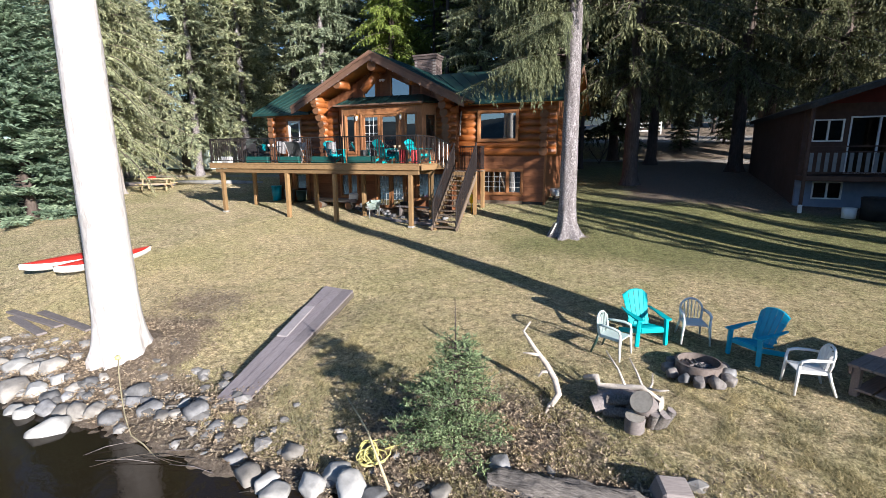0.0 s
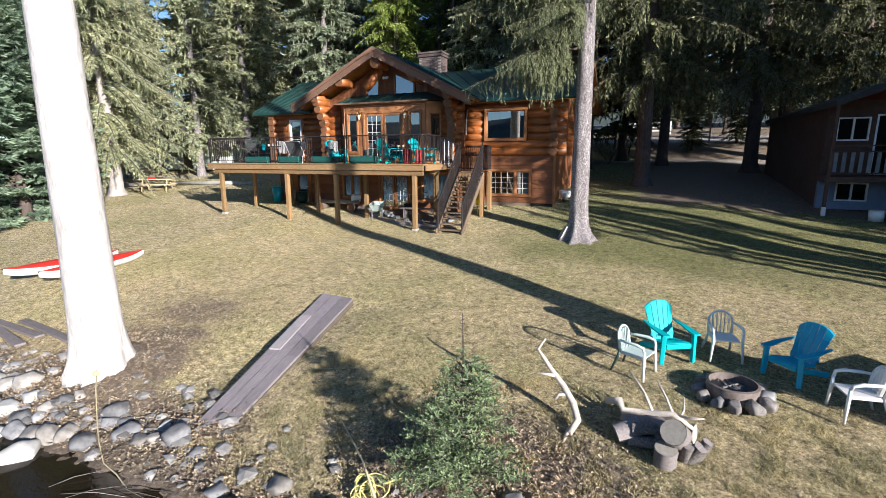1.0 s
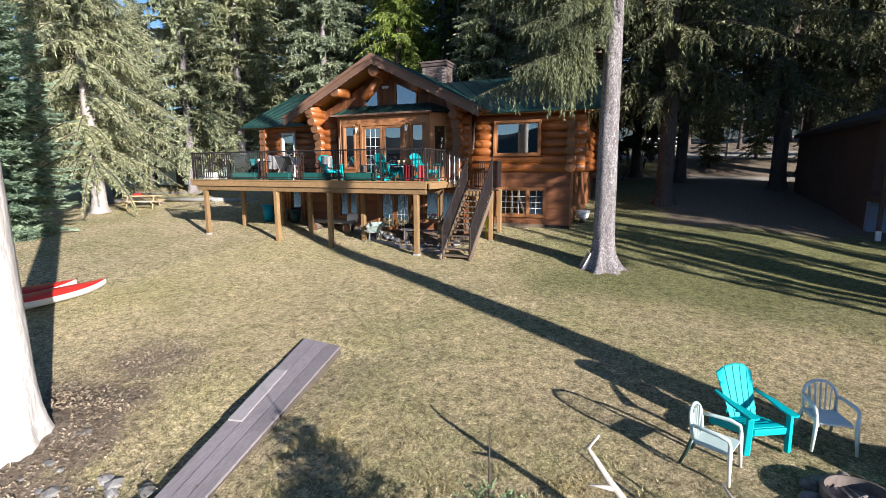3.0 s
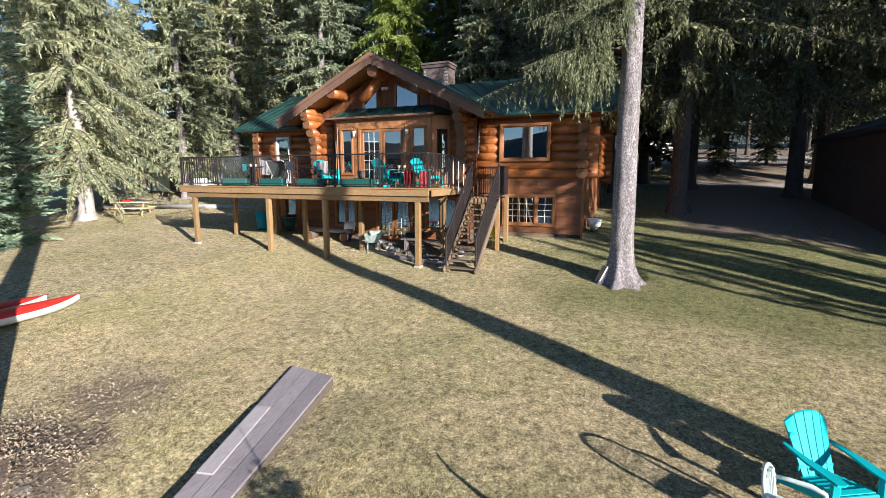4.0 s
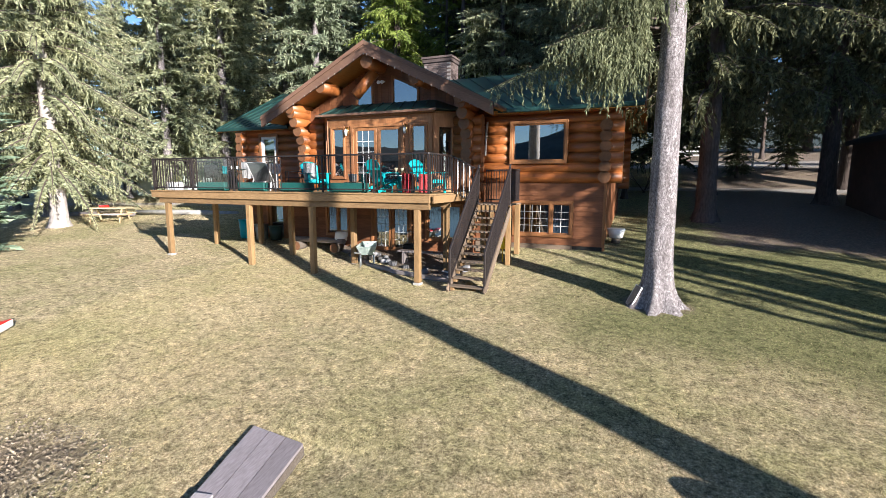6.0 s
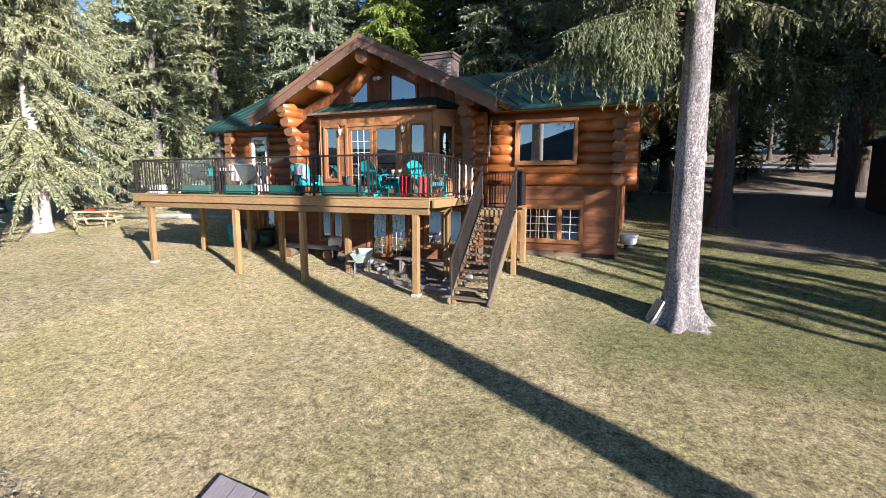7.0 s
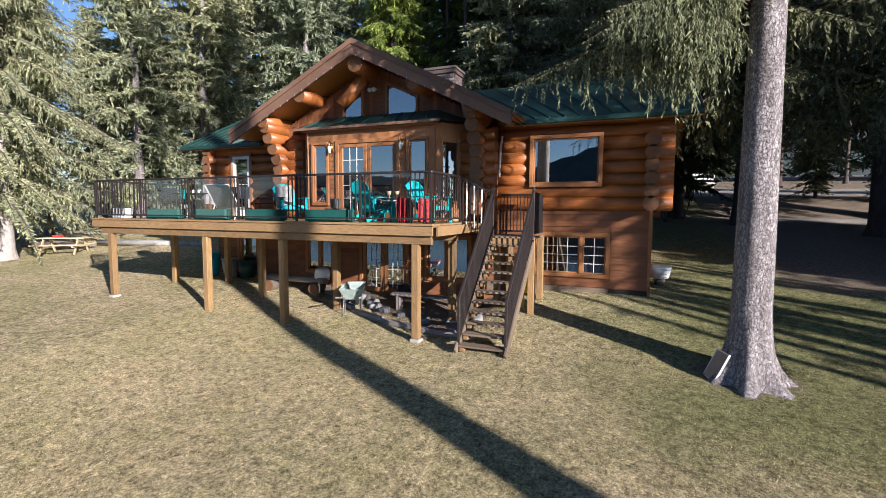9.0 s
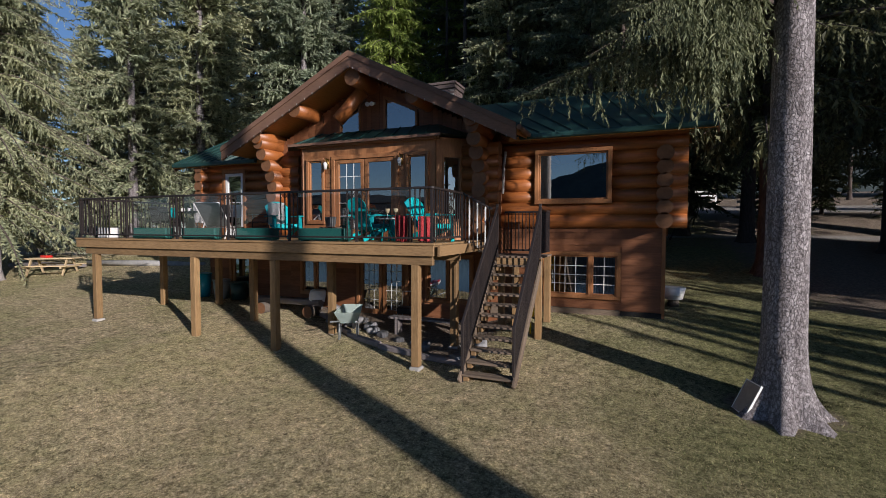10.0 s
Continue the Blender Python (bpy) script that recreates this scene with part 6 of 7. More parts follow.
for i, (x, y, s, tone) in enumerate(WEST_STONES + EAST_STONES):
    r = random.Random(900 + i)
    mat = (STONE, MIDSTONE, PALESTONE)[tone]
    ob = obj("shore_stone", stone_mesh(bm_new(), 200 + i, (s * r.uniform(1.15, 1.4), s * r.uniform(0.95, 1.15), s * r.uniform(0.8, 1.0))), mat)
    ob.matrix_basis = pose(x, y, ground_z(x, y) + s * 0.2, r.uniform(-15, 15), r.uniform(-15, 15), r.uniform(0, 360))
    tagged(ob, ("dark grey rounded boulder at the water's edge", "grey-brown boulder in the stone bank", "pale sunlit boulder in the stone bank")[tone], "stone", "stones along the bank")


def pebbles():
    bm = bm_new()
    r = random.Random(77)
    for i in range(300):
        if i < 255:
            x, y = r.uniform(-12, -5.4), r.gauss(4.75, 0.55)
        else:
            x, y = r.uniform(-5.4, 1.5), r.gauss(4.6, 0.4)
        if y < 4.15 or math.hypot(x + 8.6, y - 5.5) < 0.8:
            continue
        s = r.uniform(0.025, 0.085) if i % 4 else r.uniform(0.08, 0.13)
        n0 = len(bm.verts)
        stone_mesh(bm, 3000 + i, (s * 1.2, s, s * 0.7), 1)
        bm.verts.ensure_lookup_table()
        turn = pose(x, y, ground_z(x, y) + s * 0.25, 0, 0, r.uniform(0, 360))
        for v in bm.verts[n0:]:
            v.co = turn @ v.co
    tagged(obj("pebbles", bm, PEBBLE), "small grey stones strewn along the bank", "pebbles", kind="stuff")


PEBBLE = grained("pebble_stone", (0.14, 0.135, 0.13), (0.36, 0.345, 0.33), (1, 1, 1), 6, 0.8, 0.55, 0.4, 0.01, island=True)
pebbles()


def bank_timbers():
    t = thing("bank_log", (-0.40, 5.08, -0.98), "dark rotten log along the top of the bank", "log")
    r = random.Random(8)
    n = 60
    line = [Vector((-1.0 + 2.0 * k / n, -0.18 + 0.31 * k / n + 0.02 * math.sin(k * 0.3), 0.03 * math.sin(math.pi * k / n) - 0.02)) for k in range(n + 1)]
    bm = tube(bm_new(), line, [0.10 + 0.05 * math.sin(math.pi * min(1, 0.15 + k / n)) for k in range(n + 1)], 28, True)
    bm.normal_update()
    push = {}
    for v in bm.verts:
        a = math.atan2(v.co.z, v.co.y)
        crack = noise.noise(Vector((v.co.x * 1.6, math.cos(a) * 3.2, math.sin(a) * 3.2)))
        push[v] = v.normal * (0.055 * crack + 0.03 * noise.noise(Vector((v.co.x * 9, math.cos(a) * 5, math.sin(a) * 5))))
    for v, d in push.items():
        v.co += d
    part("stem", bm, ROTTEN, t)
    b = obj("cut_block", box(bm_new(), -0.18, 0.18, -0.14, 0.14, -0.2, 0.16, 0.03), GREYWOOD)
    b.matrix_basis = pose(0.60, 5.30, -0.86, 18, 8, 25)
    tagged(b, "grey sawn timber block on the bank", "timber block")
    # sawn slabs lying beyond the large trunk
    for i, (x, y, rz, ln) in enumerate(((-11.55, 6.15, 172, 2.3), (-12.4, 6.0, 175, 2.2), (-12.2, 5.75, 168, 1.9))):
        o = obj("weathered_plank", box(bm_new(), -ln / 2, ln / 2, -0.09, 0.09, 0, 0.05, 0.008), GREYWOOD)
        o.matrix_basis = pose(x, y, ground_z(x, y) + 0.03, 0, 0, rz)
        tagged(o, "grey weathered plank lying on the bank", "plank", "planks on the bank")


bank_timbers()


def rope():
    r = random.Random(12)
    loops = []
    cx, cy = -2.90, 4.74
    cz = ground_z(cx, cy)
    for k in range(11):
        ox, oy, oz = r.uniform(-0.10, 0.10), r.uniform(-0.08, 0.08), r.uniform(0.03, 0.12)
        rad, flat, lift, ph = r.uniform(0.09, 0.22), r.uniform(0.4, 0.9), r.uniform(0.0, 0.16), r.uniform(0, 6.3)
        for j in range(14):
            a = ph + 2 * math.pi * j / 14
            loops.append((cx + ox + rad * math.cos(a), cy + oy + rad * flat * math.sin(a), cz + oz + lift * (0.5 + 0.5 * math.sin(a)) + r.uniform(-0.01, 0.01)))
    t = thing("rope_coil", (cx, cy, cz), "loose coil of yellow rope on the bank", "rope")
    bm = tube(bm_new(), loops, 0.0085, 6)
    part("coil", bm, YELLOW, t, world_places=True)
    bm = tube(bm_new(), [(cx + 0.1, cy + 0.2, cz + 0.1), (cx + 0.32, cy + 0.42, cz + 0.12), (cx + 0.40, cy + 0.62, cz + 0.08), (cx + 0.27, cy + 0.60, cz + 0.06), (cx + 0.14, cy + 0.3, cz + 0.06)], 0.010, 6)
    part("loop", bm, YELLOW, t, world_places=True)
    p = tagged(obj("cane_pole", tube(bm_new(), [(-3.84, 5.60, -0.68), (-3.10, 5.00, -0.76), (-2.40, 4.33, -0.98)], [0.008, 0.013, 0.018], 7), PALECANE), "pale thin cane pole leaning on the bank", "pole")
    pts = [(-8.16, 5.09, -0.62), (-7.95, 4.93, -0.78), (-7.62, 4.72, -0.92), (-7.36, 4.56, -0.99), (-6.95, 4.32, -1.06), (-6.53, 4.11, -1.15), (-6.19, 4.05, -1.17), (-5.81, 3.94, -1.2), (-5.6, 3.94, -1.2), (-5.11, 3.74, -1.235), (-4.78, 3.6, -1.24), (-4.3, 3.3, -1.24)]
    tagged(obj("mooring_rope", tube(bm_new(), pts, 0.009, 6), PALECANE), "yellow mooring rope from the trunk into the water", "rope")
    tagged(obj("rope_knot", stone_mesh(bm_new(), 5, (0.045, 0.04, 0.04)), YELLOW), "knotted yellow rope end on the trunk", "rope").matrix_basis = pose(-8.16, 5.08, -0.62)
    for i in range(14):
        x, y = r.uniform(-7.5, -3.0), r.uniform(3.6, 4.3)
        a, ln = r.uniform(-0.6, 0.9), r.uniform(0.3, 0.9)
        o = obj("stick", tube(bm_new(), [(-ln / 2, 0, 0), (0, 0.03, 0.02), (ln / 2, 0, 0)], [0.003, 0.005, 0.002], 5), DARKWOOD if i % 3 else GREYWOOD)
        o.matrix_basis = pose(x, y, max(ground_z(x, y), WATER_Z) + 0.02, 0, r.uniform(-6, 6), math.degrees(a))
        tagged(o, "thin dead stick at the water's edge", "stick", "sticks along the bank")


PALECANE = grained("cane", (0.42, 0.36, 0.22), (0.62, 0.55, 0.36), (1, 1, 1), 12, 0.8, 0.2)
rope()


def young_fir():
    """The small fir on the bank, with fine short shoots and a long bare leader."""
    r = random.Random(44)
    x, y = -1.92, 5.2
    t = thing("young_fir", (x, y, ground_z(x, y)), "young green fir with a long bare leader", "tree")
    h = 1.55
    stem = tube(bm_new(), [(0, 0, -0.05), (0.01, 0, 0.6), (0, 0.01, 1.2), (0.01, 0.0, 1.6), (0.0, 0.0, 2.12)], [0.03, 0.024, 0.014, 0.010, 0.004], 7)
    rows_, limbs = [], bm_new()
    def shoot(p, d, ln, n):
        q = p + d * ln
        tube(limbs, [p, q], [0.004, 0.002], 3, False)
        for k in range(n):
            u = (k + 0.5) / n
            for _ in range(2):
                e = (d * 0.55 + Vector((r.uniform(-1, 1), r.uniform(-1, 1), r.uniform(-0.6, 0.8)))).normalized()
                s = e.cross(Vector((r.uniform(-1, 1), r.uniform(-1, 1), 0.7))).normalized()
                rows_.append((p.lerp(q, u), e, r.uniform(0.045, 0.075), 0.0125, s))
    z = 0.16
    while z < h:
        u = z / h
        for _ in range(8):
            az = r.uniform(0, 2 * math.pi)
            ln = 0.95 * (1 - u * 0.88) * r.uniform(0.6, 1.1)
            out = Vector((math.cos(az), math.sin(az), 0))
            side = Vector((-out.y, out.x, 0))
            p0 = Vector((0, 0, z + r.uniform(-0.05, 0.05)))
            line = [p0 + out * ln * v + Vector((0, 0, ln * (0.28 * v - 0.12 * v * v + 0.15 * v * u))) for v in (0, 0.33, 0.66, 1)]
            tube(limbs, line, [0.009, 0.007, 0.005, 0.003], 4, False)
            s = 0.10
            while s < ln:
                v = s / ln * 3
                i = min(int(v), 2)
                p = line[i].lerp(line[i + 1], v - i)
                for sg in (-1, 1):
                    d = (out * 0.7 + side * sg * r.uniform(0.5, 0.9) + Vector((0, 0, r.uniform(-0.05, 0.3)))).normalized()
                    shoot(p, d, r.uniform(0.11, 0.19) * (1.1 - 0.3 * s / ln), 4)
                s += 0.105
            shoot(line[-1], (line[-1] - line[-2]).normalized(), 0.12, 4)
        z += 0.088
    for k in range(5):
        a = k * 1.3
        shoot(Vector((0, 0, 1.62 + 0.02 * k)), Vector((math.cos(a), math.sin(a), 0.5)).normalized(), 0.07, 2)
    part("stem", stem, DARKBARK, t)
    tagged(part("branchwork", limbs, DARKBARK, t), kind="stuff")
    v, f = twig_mesh(rows_)
    c = raw("needles", v, f, YOUNG)
    c.parent = t
    tagged(c, kind="stuff")


young_fir()

# ---- on the deck ----
DZ = DECK_Z + 0.004


def planter_box(x0, x1, y=16.22):
    t = thing("planter_box", ((x0 + x1) / 2, y, DZ), "long dark green planter box on the deck", "planter", "planter boxes along the railing")
    h = (x1 - x0) / 2
    for a in ((-h, h, -0.12, -0.10), (-h, h, 0.10, 0.12), (-h, -h + 0.02, -0.098, 0.098), (h - 0.02, h, -0.098, 0.098)):
        part("side_board", box(bm_new(), *a, 0.02, 0.27, 0.004), PLANTER, t)
    part("soil", box(bm_new(), -h + 0.021, h - 0.021, -0.097, 0.097, 0.02, 0.235), DARKWOOD, t)
    part("foot", box(bm_new(), -h + 0.05, -h + 0.12, -0.1, 0.1, 0, 0.019), PLANTER, t)
    part("foot", box(bm_new(), h - 0.12, h - 0.05, -0.1, 0.1, 0, 0.019), PLANTER, t)


for a, b in ((-15.75, -14.58), (-14.02, -12.98), (-12.34, -11.3), (-10.6, -9.45)):
    planter_box(a, b)


def deck_chair(x, y, rz, material, label):
    c = adirondack("deck_chair", material, label, "chairs on the deck")
    c.matrix_basis = pose(x, y, DZ, 0, 0, rz)


deck_chair(-9.45, 17.15, 165, TEAL, "turquoise moulded deck chair with its back to the railing")
deck_chair(-7.98, 17.05, 75, TEAL, "turquoise moulded deck chair at the deck's end")
deck_chair(-11.95, 17.2, 60, TEAL, "turquoise moulded deck chair with a pale towel")


def side_table(x, y):
    t = thing("side_table", (x, y, DZ), "small pale green table with two drinking glasses", "table")
    part("tabletop", tube(bm_new(), [(0, 0, 0.46), (0, 0, 0.485)], 0.26, 18), PALEGREEN, t)
    for k in range(4):
        a = math.pi / 4 + k * math.pi / 2
        part("leg", tube(bm_new(), [(0.16 * math.cos(a), 0.16 * math.sin(a), 0.46), (0.22 * math.cos(a), 0.22 * math.sin(a), 0)], 0.016, 7), TEAL, t)
    for dx in (-0.1, 0.1):
        g = thing("drinking_glass", (x + dx, y, DZ + 0.486), "stemmed glass with a pale drink", "glass", "glasses on the table")
        part("bowl", tube(bm_new(), [(0, 0, 0.09), (0, 0, 0.13), (0, 0, 0.2)], [0.012, 0.04, 0.055], 12), PALECANE, g)
        part("stem", tube(bm_new(), [(0, 0, 0), (0, 0, 0.006), (0, 0, 0.012), (0, 0, 0.09)], [0.035, 0.03, 0.006, 0.006], 10), WHITE, g)


side_table(-8.85, 16.95)


def cloth_over(x, y, z0, z1, w, material, label, category, rz=0):
    """Cloth hanging in folds over something."""
    bm = bm_new()
    n, m = 18, 8
    rows_ = []
    for j in range(m + 1):
        v = j / m
        row = []
        for i in range(n + 1):
            u = i / n
            fold = 0.025 * math.sin(u * 17 + 1.2 * v) * (0.3 + v)
            row.append(bm.verts.new(((u - 0.5) * w, fold, z1 + (z0 - z1) * v + 0.01 * math.sin(u * 7))))
        rows_.append(row)
    for a, b in zip(rows_, rows_[1:]):
        for i in range(n):
            bm.faces.new((a[i], a[i + 1], b[i + 1], b[i])).smooth = True
    bmesh.ops.solidify(bm, geom=bm.faces[:], thickness=0.008)
    o = obj("cloth", bm, material)
    o.matrix_basis = pose(x, y, 0, 0, 0, rz)
    return tagged(o, label, category)


cloth_over(-8.28, 16.3, DZ + 0.02, DZ + 0.52, 0.28, PINKRED, "red towel hanging in folds over a stool", "towel").name = "towel"
cloth_over(-7.82, 16.42, DZ + 0.02, DZ + 0.50, 0.30, PINKRED, "red towel hanging in folds over a stool", "towel", 15).name = "towel"
for x, y in ((-8.28, 16.42), (-7.84, 16.54)):
    t = thing("stool", (x, y, DZ), "low wooden stool under a red towel", "stool", "stools on the deck")
    part("seat", box(bm_new(), -0.15, 0.15, -0.08, 0.12, 0.48, 0.51, 0.006), TREADWOOD, t)
    for sx in (-0.12, 0.12):
        for sy in (-0.05, 0.09):
            part("leg", box(bm_new(), sx - 0.015, sx + 0.015, sy - 0.015, sy + 0.015, 0, 0.478), TREADWOOD, t)
cloth_over(-11.9, 16.92, DZ + 0.35, DZ + 0.86, 0.42, WHITE, "pale blue patterned towel over a chair back", "towel", 20).name = "towel"
cloth_over(-13.9, 17.6, DZ + 0.55, DZ + 0.88, 0.5, WHITE, "white patterned towel over a chair back", "towel").name = "towel"


def lounge(x, y, rz):
    t = thing("patio_lounger", (x, y, DZ), "tilted grey patio lounger with a pale metal frame", "lounger", rz=rz)
    for s in (-0.3, 0.3):
        part("side_tube", tube(bm_new(), [(s, -0.7, 0.28), (s, 0.0, 0.30), (s, 0.55, 0.86)], 0.016, 8), WHITE, t)
        part("leg", tube(bm_new(), [(s, -0.55, 0.28), (s, -0.6, 0.0)], 0.015, 8), WHITE, t)
        part("leg", tube(bm_new(), [(s, 0.1, 0.38), (s, 0.3, 0.0)], 0.015, 8), WHITE, t)
    part("top_tube", tube(bm_new(), [(-0.3, 0.55, 0.86), (0.3, 0.55, 0.86)], 0.016, 8), WHITE, t)
    part("back_sling", beam(bm_new(), (0, 0.02, 0.31), (0, 0.54, 0.85), 0.56, 0.012), STEEL, t)
    part("seat_sling", box(bm_new(), -0.28, 0.28, -0.68, 0.0, 0.28, 0.292), STEEL, t)


lounge(-13.55, 16.75, 200)


def patio_set(x, y):
    t = thing("patio_table", (x, y, DZ), "dark patio table with white dishes", "table")
    part("tabletop", box(bm_new(), -0.7, 0.7, -0.4, 0.4, 0.68, 0.71, 0.008), BLACK, t)
    for sx in (-0.6, 0.6):
        for sy in (-0.32, 0.32):
            part("leg", tube(bm_new(), [(sx, sy, 0), (sx, sy, 0.68)], 0.018, 7), BLACK, t)
    for dx, dy in ((-0.2, -0.1), (0.08, -0.12), (0.25, 0.1)):
        o = obj("cup", tube(bm_new(), [(0, 0, 0), (0, 0, 0.005), (0, 0, 0.1)], [0.03, 0.045, 0.05], 12), WHITE)
        o.matrix_basis = pose(x + dx, y + dy, DZ + 0.711)
        tagged(o, "white cup on the dark patio table", "cup", "cups on the table")
    for sx, rz in ((-1.05, 80), (1.0, -85), (2.45, -60)):
        c = thing("patio_chair", (x + sx, y, DZ), "dark sling patio chair at the table", "chair", "patio chairs", rz=rz)
        part("seat", box(bm_new(), -0.25, 0.25, -0.25, 0.22, 0.41, 0.43, 0.005), BLACK, c)
        part("backrest", beam(bm_new(), (0, 0.22, 0.42), (0, 0.36, 0.88), 0.5, 0.015), BLACK, c)
        for s in (-0.26, 0.26):
            part("side_frame", tube(bm_new(), [(s, -0.26, 0), (s, -0.25, 0.62), (s, 0.24, 0.62), (s, 0.3, 0.0)], 0.014, 7), RAIL, c)


patio_set(-15.5, 17.6)
cloth_over(-14.75, 17.25, DZ + 0.40, DZ + 0.92, 0.5, WHITE, "white towel over a patio chair", "towel").name = "towel"
cloth_over(-15.65, 17.15, DZ + 0.55, DZ + 0.80, 0.25, TEAL, "turquoise cloth over the patio table's edge", "towel").name = "towel"


def flower_pot(x, y, z):
    t = thing("flower_pot", (x, y, z), "white square pot with a dry bushy plant", "plant pot")
    part("pot", box(bm_new(), -0.2, 0.2, -0.16, 0.16, 0, 0.27, 0.02), WHITE, t)
    r = random.Random(6)
    rows_ = []
    for _ in range(420):
        a, e = r.uniform(0, 6.3), r.uniform(0.3, 1.5)
        d = Vector((math.cos(a) * math.cos(e), math.sin(a) * math.cos(e), math.sin(e) * 0.8))
        p = Vector((r.uniform(-0.12, 0.12), r.uniform(-0.1, 0.1), 0.26)) + d * r.uniform(0, 0.28)
        rows_.append((p, (d + Vector((r.uniform(-.6, .6), r.uniform(-.6, .6), r.uniform(-.4, .4)))).normalized(), r.uniform(0.05, 0.1), 0.014, Vector((math.sin(a), -math.cos(a), 0))))
    v, f = twig_mesh(rows_)
    c = raw("dry_plant", v, f, DROOPY)
    c.parent = t
    tagged(c, kind="stuff")


flower_pot(-17.05, 16.35, DZ)
o = obj("metal_bucket", tube(bm_new(), [(0, 0, 0), (0, 0, 0.01), (0, 0, 0.22)], [0.09, 0.1, 0.13], 16, False), STEEL)
o.matrix_basis = pose(-10.25, 16.75, DZ + 0.30)
tagged(o, "small galvanised bucket on a crate", "bucket")
o = obj("crate", box(bm_new(), -0.2, 0.2, -0.15, 0.15, 0, 0.297, 0.01), TREADWOOD)
o.matrix_basis = pose(-10.25, 16.75, DZ)
tagged(o, "low wooden crate on the deck", "crate")

# ---- under the deck ----


def under_deck():
    # edging stones and old planks at the border of the lawn
    r = random.Random(31)
    pts = [(-12.4, 18.5), (-11.4, 17.85), (-10.2, 17.0), (-9.1, 16.5), (-8.0, 16.2), (-7.0, 16.05)]
    for (ax, ay), (bx, by) in zip(pts, pts[1:]):
        ln = math.hypot(bx - ax, by - ay)
        o = obj("edging_timber", beam(bm_new(), (-ln / 2, 0, 0), (ln / 2, 0, 0), 0.13, 0.11, 0.015), GREYWOOD)
        mx, my = (ax + bx) / 2, (ay + by) / 2
        o.matrix_basis = pose(mx, my + 0.35, ground_z(mx, my) + 0.09, 0, 0, math.degrees(math.atan2(by - ay, bx - ax)))
        tagged(o, "grey timber edging a bed under the deck", "edging", "edging timbers")
    for i in range(26):
        u = r.random()
        k = min(int(u * 5), 4)
        f = u * 5 - k
        x = pts[k][0] + (pts[k + 1][0] - pts[k][0]) * f + r.uniform(-0.2, 0.2)
        y = pts[k][1] + (pts[k + 1][1] - pts[k][1]) * f + r.uniform(0.5, 1.3)
        s = r.uniform(0.07, 0.16)
        ob = obj("garden_stone", stone_mesh(bm_new(), 600 + i, (s * 1.2, s, s * 0.7)), STONE)
        ob.matrix_basis = pose(x, y, ground_z(x, y) + s * 0.4, 0, 0, r.uniform(0, 360))
        tagged(ob, "grey garden stone in the bed under the deck", "stone", "stones under the deck")
    # log bench
    b = thing("log_bench", (-12.75, 18.25, ground_z(-12.75, 18.25)), "rustic bench of split logs on round blocks", "bench")
    bm = tube(bm_new(), [(-1.1, 0, 0.42), (0, 0, 0.43), (1.1, 0, 0.42)], [0.13, 0.14, 0.13], 12)
    for v in bm.verts:
        v.co.z = min(v.co.z, 0.46)
    part("seat", bm, GREYWOOD, b)
    for s in (-0.75, 0.8):
        part("block", tube(bm_new(), [(s, -0.2, 0.15), (s, 0.2, 0.15)], 0.155, 14, True, 0, 1), [DARKWOOD, LOG_END], b)
    # wheelbarrow
    w = thing("wheelbarrow", (-10.2, 17.4, ground_z(-10.2, 17.4)), "pale grey wheelbarrow standing under the deck", "wheelbarrow", rz=25)
    bm = bm_new()
    o_ = [((-0.30, -0.42), (0.30, -0.42), (0.24, 0.42), (-0.24, 0.42)), ((-0.18, -0.22), (0.18, -0.22), (0.16, 0.22), (-0.16, 0.22))]
    hi = [bm.verts.new((x, y, 0.62 + 0.06 * (y > 0))) for x, y in o_[0]]
    lo = [bm.verts.new((x, y, 0.34)) for x, y in o_[1]]
    bm.faces.new(lo)
    for i in range(4):
        bm.faces.new((hi[i], hi[(i + 1) % 4], lo[(i + 1) % 4], lo[i]))
    bmesh.ops.solidify(bm, geom=bm.faces[:], thickness=0.012)
    part("tray", bm, PALEGREEN, w)
    for s in (-1, 1):
        part("handle_bar", tube(bm_new(), [(s * 0.10, 0.62, 0.22), (s * 0.16, 0.1, 0.33), (s * 0.27, -0.95, 0.52)], 0.018, 8), STEEL, w)
        part("leg", tube(bm_new(), [(s * 0.2, -0.3, 0.36), (s * 0.2, -0.38, 0.0), (s * 0.2, -0.18, 0.0), (s * 0.2, -0.05, 0.34)], 0.015, 8), STEEL, w)
    wh = part("wheel", bmesh_wheel(0.19, 0.07), BLACK, w)
    wh.matrix_basis = pose(0, 0.62, 0.2, 0, 90, 0)
    # bins by the back door, white cushion bag on the bench
    for x, y, m_, lab, h in ((-15.9, 18.95, STEEL, "grey plastic bin with a label under the deck", 0.55), (-15.25, 19.0, DARKPLASTIC, "dark green plastic bin under the deck", 0.5), (-16.75, 19.0, BLUE, "dusty blue bin under the deck", 0.7)):
        t = thing("bin", (x, y, ground_z(x, y)), lab, "bin", "bins under the deck")
        part("body", tube(bm_new(), [(0, 0, 0), (0, 0, h)], [0.2, 0.25], 16), m_, t)
        part("rim", tube(bm_new(), [(0, 0, h), (0, 0, h + 0.03)], [0.27, 0.265], 16), m_, t)
    o = obj("white_sack", stone_mesh(bm_new(), 17, (0.22, 0.16, 0.17), 4), WHITE)
    o.matrix_basis = pose(-11.8, 18.3, ground_z(-11.8, 18.3) + 0.60, 12, 8, 30)
    tagged(o, "white sack lying on the log bench", "sack")
    # folding table frame and grill near the doors
    t = thing("camp_grill", (-9.3, 18.55, ground_z(-9.3, 18.55)), "small dark camp grill with a square frame", "grill")
